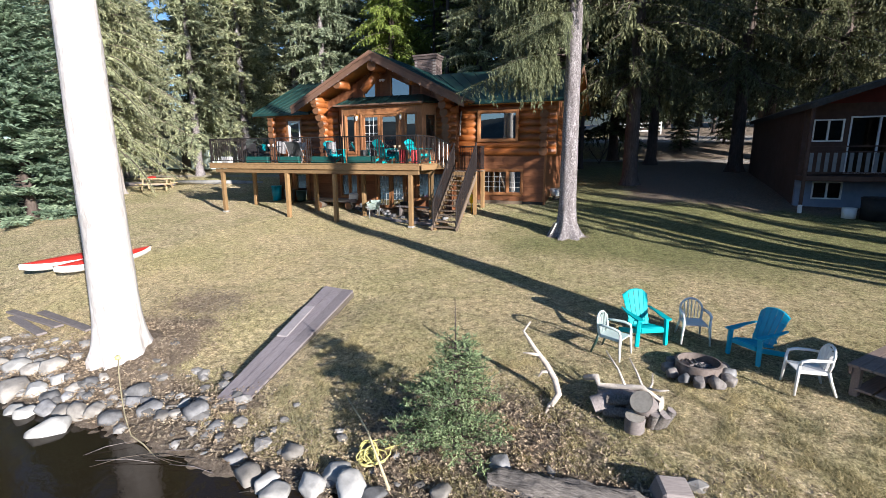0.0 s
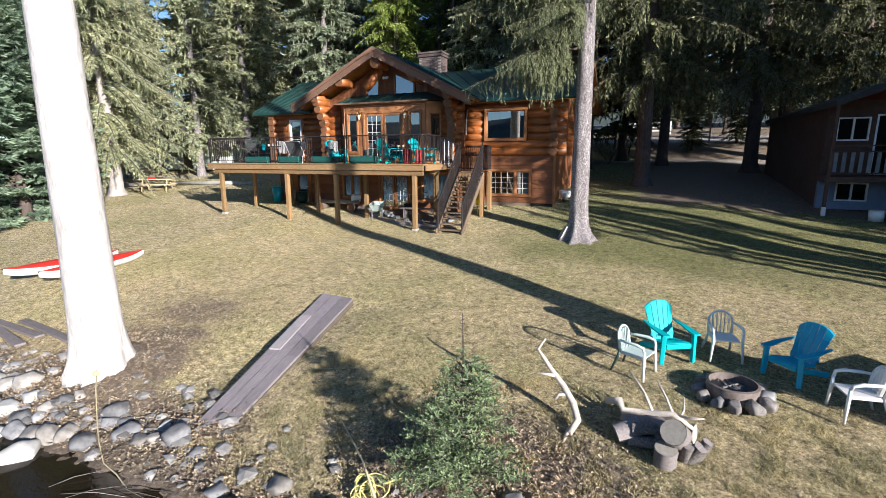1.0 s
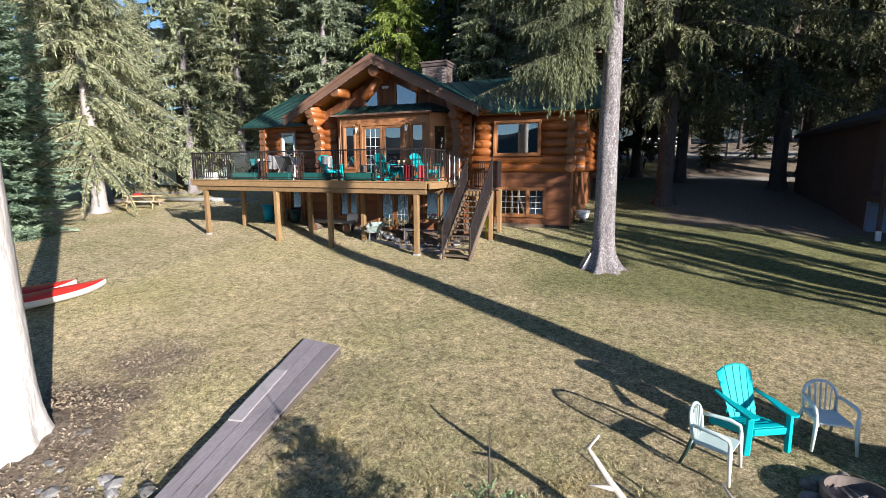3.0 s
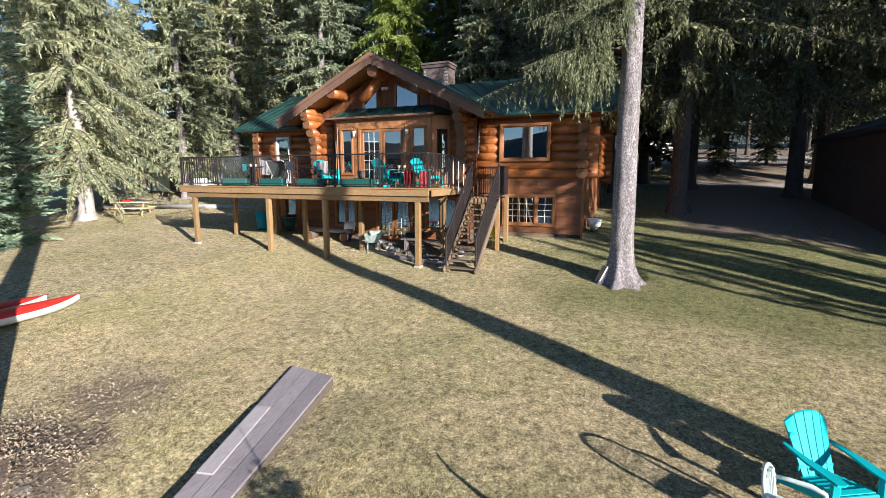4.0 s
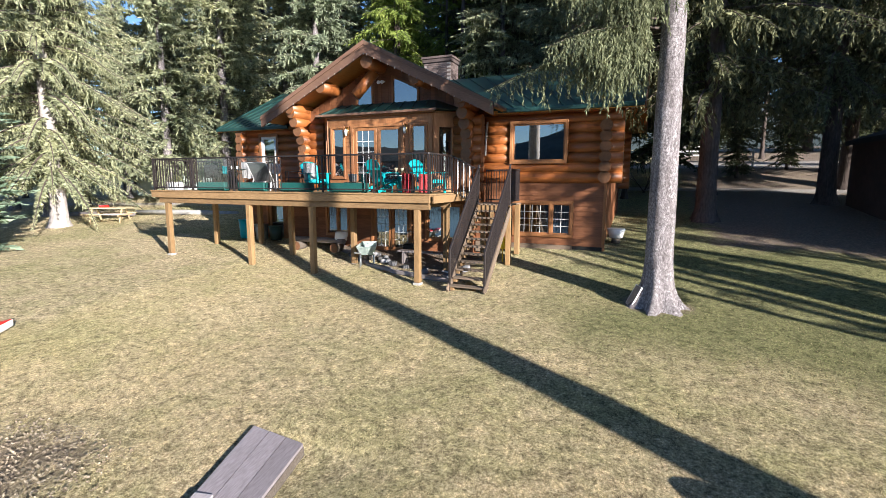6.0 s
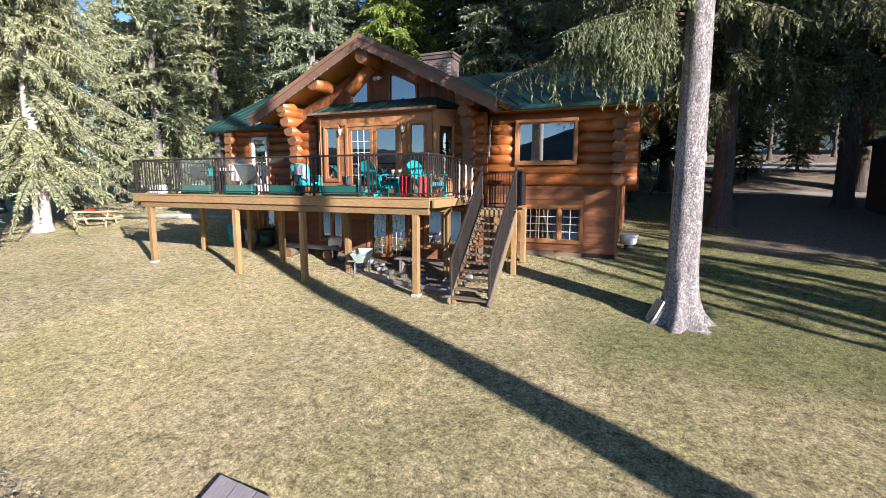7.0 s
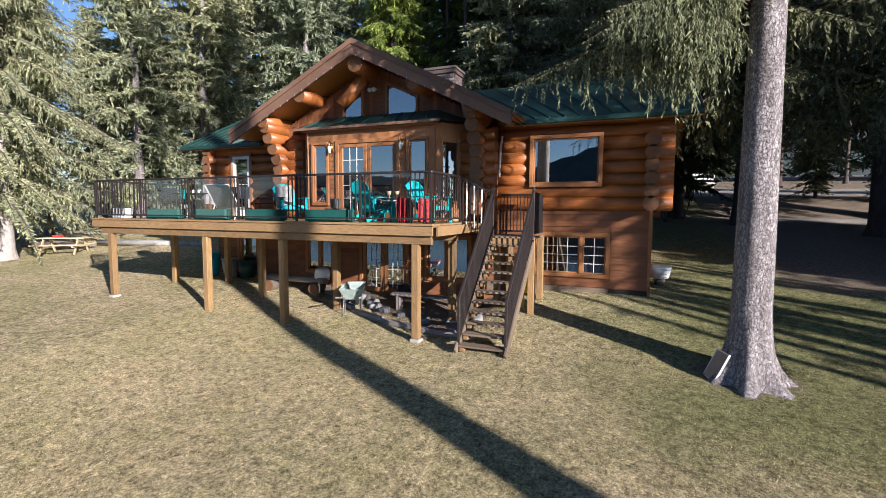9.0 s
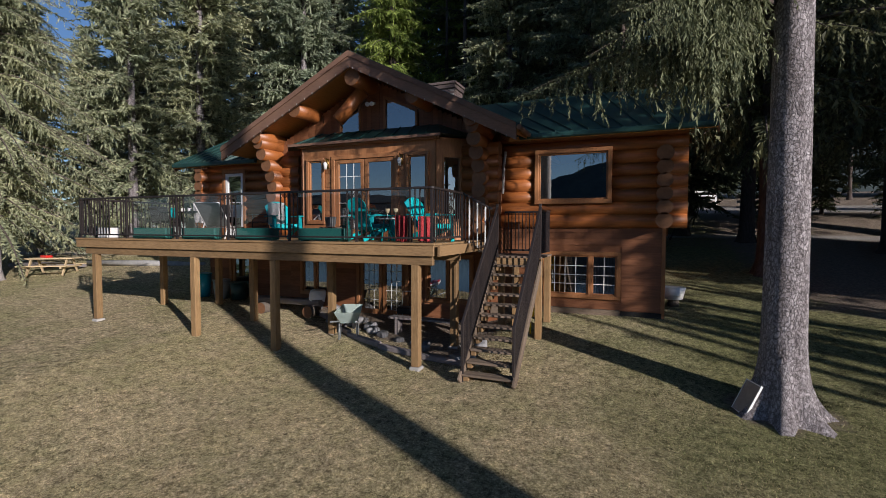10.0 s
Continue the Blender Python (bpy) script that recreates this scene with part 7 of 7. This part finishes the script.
    part("firebox", box(bm_new(), -0.22, 0.22, -0.16, 0.16, 0.3, 0.46, 0.015), BLACK, t)
    for sx in (-0.2, 0.2):
        for sy in (-0.14, 0.14):
            part("leg", tube(bm_new(), [(sx, sy, 0.3), (sx * 1.2, sy * 1.2, 0)], 0.012, 6), STEEL, t)
    part("lid_frame", tube(bm_new(), [(-0.22, 0.17, 0.46), (-0.22, 0.2, 0.82), (0.22, 0.2, 0.82), (0.22, 0.17, 0.46)], 0.014, 6), STEEL, t)
    b2 = thing("plank_bench", (-8.5, 17.9, ground_z(-8.5, 17.9)), "low grey plank bench under the deck", "bench")
    part("seat", box(bm_new(), -0.9, 0.9, -0.14, 0.14, 0.36, 0.41, 0.008), GREYWOOD, b2)
    for s in (-0.7, 0.7):
        part("leg", box(bm_new(), s - 0.04, s + 0.04, -0.12, 0.12, 0, 0.358, 0.006), GREYWOOD, b2)


def bmesh_wheel(rad, wid):
    bm = bm_new()
    n = 20
    for r0, r1, z0, z1 in ((rad * 0.55, rad, -wid / 2, -wid / 3), (rad, rad, -wid / 3, wid / 3), (rad, rad * 0.55, wid / 3, wid / 2), (rad * 0.55, rad * 0.2, wid / 2, wid / 3), (rad * 0.55, rad * 0.2, -wid / 2, -wid / 3)):
        a = [bm.verts.new((r0 * math.cos(2 * math.pi * k / n), r0 * math.sin(2 * math.pi * k / n), z0)) for k in range(n)]
        b = [bm.verts.new((r1 * math.cos(2 * math.pi * k / n), r1 * math.sin(2 * math.pi * k / n), z1)) for k in range(n)]
        for k in range(n):
            bm.faces.new((a[k], a[(k + 1) % n], b[(k + 1) % n], b[k])).smooth = True
    return bm


under_deck()


def small_lawn_things():
    # a frame leaning on the tall fir
    t = thing("leaning_frame", (-2.66, 15.84, ground_z(-2.66, 15.84)), "small grey panel in a white frame leaning on the trunk", "panel")
    m = pose(0, 0, 0, 0, 26, 20) @ Matrix.Diagonal((0.8, 0.62, 0.8, 1))
    bm = box(bm_new(), -0.012, 0.012, -0.26, 0.26, 0.02, 0.58)
    for v in bm.verts:
        v.co = m @ v.co
    part("panel", bm, STEEL, t)
    for a in ((-0.28, -0.26, 0, 0.60), (0.26, 0.28, 0, 0.60)):
        bm = box(bm_new(), -0.018, 0.018, a[0], a[1], a[2], a[3])
        for v in bm.verts:
            v.co = m @ v.co
        part("frame_bar", bm, WHITEPAINT, t)
    for a in ((0, 0.02), (0.58, 0.60)):
        bm = box(bm_new(), -0.018, 0.018, -0.259, 0.259, a[0], a[1])
        for v in bm.verts:
            v.co = m @ v.co
        part("frame_bar", bm, WHITEPAINT, t)
    x, y = -3.25, 20.6
    t = thing("flower_tub", (x, y, ground_z(x, y)), "white tub on a low stand by the cabin's corner", "tub")
    part("stand", tube(bm_new(), [(0, 0, 0), (0, 0, 0.16)], [0.13, 0.12], 12), DARKWOOD, t)
    part("tub", tube(bm_new(), [(0, 0, 0.16), (0, 0, 0.18), (0, 0, 0.46)], [0.14, 0.2, 0.27], 14), WHITE, t)
    # yellow paddle under the stairs
    t = thing("paddle", (-6.1, 17.95, ground_z(-6.1, 17.95)), "yellow paddle propped behind the stairs", "paddle")
    part("blade", stone_mesh(bm_new(), 9, (0.09, 0.02, 0.24)), BRIGHTYELLOW, t).matrix_basis = pose(0, 0, 1.3)
    part("shaft", tube(bm_new(), [(0, 0, 0.0), (0, 0, 1.1)], 0.016, 8), BRIGHTYELLOW, t)
    part("blade", stone_mesh(bm_new(), 9, (0.09, 0.02, 0.24)), BRIGHTYELLOW, t).matrix_basis = pose(0, 0, 0.55)


small_lawn_things()


def picnic_table(x, y, rz):
    t = thing("picnic_table", (x, y, ground_z(x, y)), "pale pine picnic table with fixed benches", "picnic table", rz=rz)
    for k in range(5):
        part("table_board", box(bm_new(), -0.9, 0.9, -0.37 + k * 0.15, -0.37 + k * 0.15 + 0.14, 0.70, 0.74, 0.006), PICNICWOOD, t)
    for s in (-1, 1):
        for k in range(2):
            y0 = s * 0.72 - 0.14 + k * 0.145
            part("bench_board", box(bm_new(), -0.9, 0.9, y0, y0 + 0.138, 0.42, 0.46, 0.006), PICNICWOOD, t)
        for q in (-1, 1):
            part("leg", beam(bm_new(), (s * 0.65, q * 0.22, 0.70), (s * 0.65, q * 0.62, 0.02), 0.04, 0.11, 0.005), PICNICWOOD, t)
        part("cross_bar", box(bm_new(), s * 0.69 - 0.02, s * 0.69 + 0.02, -0.85, 0.85, 0.34, 0.418, 0.005), PICNICWOOD, t)
    o = obj("red_box", box(bm_new(), -0.2, 0.2, -0.14, 0.14, 0, 0.1, 0.01), RED)
    o.matrix_basis = pose(x - 0.4, y, ground_z(x, y) + 0.742)
    tagged(o, "small red box on the picnic table", "box")


picnic_table(-27.0, 20.3, 35)

# ---- the neighbouring house ----


def neighbour_house():
    X0, Y0, W, D = 5.5, 22.0, 8.0, 9.0
    h = thing("house", (X0 + W / 2, Y0, 0.6), "shaded blue-grey two-storey house with a balcony", "house")
    def p(name, bm, m, label=""):
        return part(name, bm, m, h, label, False, True)
    low = [(6.01, 6.94, 1.15, 1.80)]
    up = [(5.79, 6.72, 3.25, 4.05), (6.88, 8.6, 2.1, 4.13)]
    def wall(name, z0, z1, gaps, m):
        bm = bm_new()
        xs = sorted({X0, X0 + W, *(g[0] for g in gaps), *(g[1] for g in gaps)})
        for a, b in zip(xs, xs[1:]):
            cuts = [(z0, z1)]
            for g in gaps:
                if g[0] <= a and g[1] >= b:
                    cuts = [c for lo, hi in cuts for c in ((lo, min(hi, g[2])), (max(lo, g[3]), hi)) if c[1] - c[0] > 0.01]
            for lo, hi in cuts:
                box(bm, a, b, Y0, Y0 + 0.2, lo, hi)
        p(name, bm, m)
    wall("lower_wall", 0.2, 2.0, low, BLUEPAINT)
    wall("upper_wall", 2.002, 4.6, up, BROWNWALL)
    p("side_wall", box(bm_new(), X0, X0 + 0.2, Y0 + 0.202, Y0 + D, 0.2, 4.6), BROWNWALL)
    p("side_wall", box(bm_new(), X0 + W - 0.2, X0 + W, Y0 + 0.202, Y0 + D, 0.2, 4.6), BROWNWALL)
    p("back_wall", box(bm_new(), X0 + 0.202, X0 + W - 0.202, Y0 + D - 0.2, Y0 + D, 0.2, 4.6), BROWNWALL)
    bm = bm_new()
    prism(bm, ((X0, 4.6), (X0 + W, 4.6), (X0 + W / 2, 4.6 + 0.36 * W / 2)), Y0, Y0 + 0.2)
    p("gable", bm, REDWALL)
    for s in (-1, 1):
        c = X0 + W / 2
        ex = c + s * (W / 2 + 0.15)
        bm = sheet(bm_new(), [(ex, Y0 - 1.2, 4.55), (c, Y0 - 1.2, 4.55 + 0.36 * (W / 2 + 0.15)), (c, Y0 + D + 0.4, 4.55 + 0.36 * (W / 2 + 0.15)), (ex, Y0 + D + 0.4, 4.55)], 0.2)
        p("roof", bm, DARKROOF)
    for x0, x1, z0, z1 in low + up:
        bm = bm_new()
        for a in ((x0, x1, z1 - 0.05, z1), (x0, x1, z0, z0 + 0.05), (x0, x0 + 0.05, z0 + 0.05, z1 - 0.05), (x1 - 0.05, x1, z0 + 0.05, z1 - 0.05), ((x0 + x1) / 2 - 0.03, (x0 + x1) / 2 + 0.03, z0 + 0.05, z1 - 0.05)):
            box(bm, a[0], a[1], Y0 - 0.03, Y0 + 0.05, a[2], a[3])
        w = p("window", bm, WHITEPAINT, "white-framed sliding window")
        v = [(x0 + 0.05, Y0 + 0.02, z0 + 0.05), (x1 - 0.05, Y0 + 0.02, z0 + 0.05), (x1 - 0.05, Y0 + 0.02, z1 - 0.05), (x0 + 0.05, Y0 + 0.02, z1 - 0.05)]
        g = raw("pane", v, [(0, 1, 2, 3)], DARKGLASS)
        g.parent, g.visible_shadow = w, False
    p("room_back", box(bm_new(), X0 + 0.3, X0 + W - 0.3, Y0 + 2.5, Y0 + 2.6, 0.3, 4.5), INTERIOR)
    # balcony
    b = p("balcony", box(bm_new(), X0 - 0.1, X0 + W, Y0 - 1.1, Y0 - 0.002, 1.86, 2.04, 0.01), BROWNWALL)
    for z in (2.14, 2.86, 3.05):
        part("balcony_rail", box(bm_new(), X0 - 0.08, X0 + W, Y0 - 1.08, Y0 - 1.04, z, z + 0.04), BROWNWALL, b)
    first = part("picket", box(bm_new(), -0.055, 0.055, -0.012, 0.012, 0, 0.66), GREYPAINT, b)
    first.matrix_basis = pose(X0 + 0.1, Y0 - 1.02, 2.19)
    for k in range(1, 34):
        share("picket", first, b, pose(X0 + 0.1 + k * 0.23, Y0 - 1.02, 2.19))
    for x in (X0 - 0.04, X0 + 2.6, X0 + 5.2, X0 + W):
        part("balcony_post", box(bm_new(), x - 0.05, x + 0.05, Y0 - 1.1, Y0 - 1.0, 0.35, 4.5, 0.008), BROWNWALL, b)
    o = obj("downspout_end", box(bm_new(), -0.06, 0.06, -0.06, 0.06, 0, 0.3, 0.01), WHITEPAINT)
    o.matrix_basis = pose(5.42, 20.8, ground_z(5.42, 20.8))
    tagged(o, "white pipe end by the house corner", "pipe")
    for x, y, m_, lab, s in ((6.7, 20.3, WHITE, "white lidded bucket by the house", 0.2), (7.4, 20.2, BLACK, "dark bin by the house", 0.42), (8.2, 20.0, BLUEPAINT, "grey-blue water tank by the house", 0.5)):
        t = thing("bin", (x, y, ground_z(x, y)), lab, "bin", "bins by the house")
        part("body", tube(bm_new(), [(0, 0, 0), (0, 0, s * 1.7)], [s, s * 1.08], 14), m_, t)
        part("lid", tube(bm_new(), [(0, 0, s * 1.702), (0, 0, s * 1.8)], [s * 1.12, s * 1.0], 14), m_, t)


REDWALL = grained("red_gable_paint", (0.10, 0.02, 0.02), (0.16, 0.035, 0.03), (1, 1, 1), 5, 0.8, 0.2)
GREYPAINT = grained("grey_paint", (0.16, 0.18, 0.20), (0.24, 0.26, 0.28), (1, 1, 1), 5, 0.7, 0.2)
neighbour_house()

# ---- fences, far road ----


def rail_fence(pts, label, material, rails=(0.35, 0.7, 1.05)):
    f = thing("fence", (pts[0][0], pts[0][1], ground_z(*pts[0])), label, "fence")
    for (ax, ay), (bx, by) in zip(pts, pts[1:]):
        n = max(1, int(math.hypot(bx - ax, by - ay) / 2.4))
        for k in range(n + 1):
            x, y = ax + (bx - ax) * k / n, ay + (by - ay) * k / n
            z = ground_z(x, y)
            if k:
                part("post", box(bm_new(), x - 0.06, x + 0.06, y - 0.06, y + 0.06, z - 0.1, z + 1.2, 0.01), material, f, world_places=True)
                x0, y0 = ax + (bx - ax) * (k - 1) / n, ay + (by - ay) * (k - 1) / n
                for r_ in rails:
                    part("rail", beam(bm_new(), (x0, y0 - 0.07, ground_z(x0, y0) + r_), (x, y - 0.07, z + r_), 0.035, 0.13, 0.004), material, f, world_places=True)


rail_fence([(-7, 43), (-2.8, 43)], "weathered grey rail fence by the road", GREYWOOD)
rail_fence([(-2.4, 52), (1.5, 52)], "pale rail fence behind the far drive", WHITEPAINT)
rail_fence([(1.6, 43.5), (4.0, 43.6)], "white board fence beside the road", WHITEPAINT)
rail_fence([(9, 45), (20, 46)], "white board fence beside the road", WHITEPAINT)
rail_fence([(-40, 30), (-27, 31.5)], "dark wooden rail fence at the drive", DARKWOOD)


def shed():
    t = thing("shed", (-33, 29, ground_z(-33, 29)), "low pale green shed behind the trees", "shed")
    part("wall", box(bm_new(), -2.4, 2.4, -1.5, 1.5, 0, 2.0, 0.02), PALEGREEN, t)
    part("roof", sheet(bm_new(), [(-2.8, -1.9, 2.02), (2.8, -1.9, 2.02), (2.8, 0, 2.9), (-2.8, 0, 2.9)], 0.1), DARKROOF, t)
    part("roof", sheet(bm_new(), [(2.8, 1.9, 2.02), (-2.8, 1.9, 2.02), (-2.8, 0.002, 2.9), (2.8, 0.002, 2.9)], 0.1), DARKROOF, t)
    part("door", box(bm_new(), -0.45, 0.45, -1.54, -1.505, 0.05, 1.9, 0.01), DARKWOOD, t)


shed()


def bare_shrub(x, y, h, seed):
    """A leafless shrub: forking stems from one foot."""
    r = random.Random(seed)
    t = thing("shrub", (x, y, ground_z(x, y)), "small leafless shrub with thin dark stems beside the cabin", "shrub")

    def grow(p, d, ln, rad, deep):
        q = p + d * ln * 0.5 + Vector((r.uniform(-0.03, 0.03), r.uniform(-0.03, 0.03), 0))
        e = p + d * ln
        stems.append(([p, q, e], [rad, rad * 0.8, rad * 0.55]))
        if deep:
            for _ in range(r.randint(2, 3)):
                grow(p.lerp(e, r.uniform(0.5, 1.0)), (d + Vector((r.gauss(0, 0.5), r.gauss(0, 0.5), r.uniform(-0.1, 0.4)))).normalized(), ln * 0.62, rad * 0.55, deep - 1)

    for k in range(5):
        stems = []
        grow(Vector((r.uniform(-0.1, 0.1), r.uniform(-0.1, 0.1), -0.03)), Vector((r.gauss(0, 0.35), r.gauss(0, 0.35), 1)).normalized(), h * 0.5, 0.02, 3)
        bm = bm_new()
        for pts, rr in stems:
            tube(bm, pts, rr, 5, False)
        part("stem", bm, DARKBARK, t)


bare_shrub(-2.65, 34.5, 2.6, 5)
for i, (x, y, rz, ln) in enumerate(((-24.5, 22.6, 12, 6.0), (-29.5, 21.4, 14, 4.0))):
    o = obj("fallen_log", tube(bm_new(), [(-ln / 2, 0, 0.1), (0, 0.05, 0.12), (ln / 2, 0, 0.1)], [0.12, 0.14, 0.11], 10), PALESTONE if i == 0 else GREYWOOD)
    o.matrix_basis = pose(x, y, ground_z(x, y), 0, 0, rz)
    tagged(o, "pale bleached log lying along the drive", "log", "logs along the drive")

# ---- unseen trees added beyond the view to shade the lawn, firs and cabin ----
slim = conifer(51, 12, 5.0, 1.1, 0.17, DEEPSHADE, DARKBARK, 0.3, 0.2, 0.9, 0.4, 0.35, name="fir_tree", label="slim nearly bare fir trunk")
set_first(slim, 10.5, 13.5)
for x, y in ((11.5, 12.0), (12.5, 14.6), (13.2, 16.0), (11.0, 16.6), (14.5, 13.2), (16, 15), (12.0, 18.2), (15.5, 17.5), (10.2, 15.2), (11.5, 9.6), (13.2, 10.6), (14.6, 8.6), (12.4, 11.3), (16.5, 9.8)):
    place(slim, x, y, random.Random(x).uniform(0.8, 1.1), x * 40)
# unseen firs, their heights set by how much they shade the right-hand wood
for x, y in ((18, 16), (22, 14.5), (20, 20), (26, 17), (17, 21.5), (30, 12), (13.0, 19.2), (15.0, 20.5), (16, 16.6), (21, 14.4), (19, 17.5), (23, 16), (16.5, 19.3), (22, 18.8), (16, 23), (19, 24), (24, 22)):
    place(farfir, x, y, 0.9, x * 31, 0.8 if y < 17.6 else 0.5)

# unseen high crowns added to throw dappled shade on the right wing
crowned = set_first(conifer(53, 15.5, 8.0, 2.0, 0.18, DEEPSHADE, DARKBARK, 0.35, 0.4, 0.45, 0.4, 0.5, power=0.35, name="fir_tree", label="unseen slim fir with a high crown, added to dapple the cabin wing"), 11.2, 11.5)
for x, y in ((13.9, 9.4), (15.8, 10.7)):
    place(crowned, x, y, 1.0, x * 70)

# ---- grass and leaf litter ----


def blades(count, area, seed, h, w, material, name, label, want, lay=0.5):
    g = np.random.default_rng(seed)
    x = g.uniform(area[0], area[1], count)
    y = g.uniform(area[2], area[3], count)
    keep = np.array([want(a, b, c) for a, b, c in zip(x, y, g.random(count))])
    x, y = x[keep], y[keep]
    n = len(x)
    z = np.array([ground_z(a, b) + 0.045 * lump(a, b, 0.35) + 0.02 * lump(a, b, 1.3) for a, b in zip(x, y)])
    a = g.uniform(0, 2 * np.pi, n)
    hh = h * g.uniform(0.5, 1.4, n)
    ww = w * g.uniform(0.6, 1.4, n)
    lean = hh * g.uniform(0.2, 1.0, n) * lay * 2
    la = g.uniform(0, 2 * np.pi, n)
    v = np.empty((n, 3, 3))
    v[:, 0] = np.stack([x - ww * np.cos(a), y - ww * np.sin(a), z - 0.004], 1)
    v[:, 1] = np.stack([x + ww * np.cos(a), y + ww * np.sin(a), z - 0.004], 1)
    v[:, 2] = np.stack([x + lean * np.cos(la), y + lean * np.sin(la), z + hh], 1)
    me = bpy.data.meshes.new(name)
    me.vertices.add(n * 3), me.loops.add(n * 3), me.polygons.add(n)
    me.vertices.foreach_set("co", v.reshape(-1))
    me.loops.foreach_set("vertex_index", np.arange(n * 3))
    me.polygons.foreach_set("loop_start", np.arange(n) * 3)
    me.materials.append(material)
    me.update(calc_edges=True)
    tagged(new(name, me), label, name.replace("_", " "), kind="stuff")


def grassy(x, y, k):
    return y > 4.6 and k > litter_at(x, y) * 1.15 and not (-7.0 < x < -5.2 and 4.9 < y < 9.5)


blades(360000, (-14, 6, 4.6, 17.0), 1, 0.022, 0.0034, GRASSBLADE, "lawn_grass", "short dry yellow-green lawn grass", lambda x, y, k: grassy(x, y, k) and k > lush_at(x, y))
blades(150000, (-6.5, 7, 11.5, 20.0), 3, 0.026, 0.0038, LUSHBLADE, "green_grass", "greener lawn grass about the tall fir", lambda x, y, k: k < lush_at(x, y) and k > litter_at(x, y) * 0.8)
blades(260000, (-6, 7, 4.4, 8.4), 2, 0.05, 0.0045, GRASSBLADE, "rough_grass", "rough dry grass along the bank", lambda x, y, k: k < (0.15 + 2.2 * lump(x, y, 2.6) + 1.2 * lump(x, y, 6.1)) * (1 - smooth_step(6.6, 8.4, y)) and not (-7.0 < x < -5.2 and y > 4.9), 0.9)


def leaves(count, seed):
    r = random.Random(seed)
    rows_ = []
    while len(rows_) < count:
        x, y = r.uniform(-12, 2.5), r.uniform(4.1, 8.6)
        if r.random() > litter_at(x, y) ** 1.2 or math.hypot(x + 8.6, y - 5.5) < 0.62:
            continue
        z = ground_z(x, y) + 0.03 + 0.045 * lump(x, y, 0.35) + 0.03 * r.random()
        a = r.uniform(0, 6.3)
        d = Vector((math.cos(a), math.sin(a), r.uniform(-0.4, 0.6))).normalized()
        rows_.append((Vector((x, y, z)), d, r.uniform(0.03, 0.075), r.uniform(0.012, 0.026), d.cross(Vector((r.uniform(-0.4, 0.4), r.uniform(-0.4, 0.4), 1))).normalized()))
    v, f = twig_mesh(rows_)
    tagged(raw("leaf_litter", v, f, DRYLEAF), "brown dry leaves strewn over the bank", "leaf litter", kind="stuff")


leaves(15000, 9)
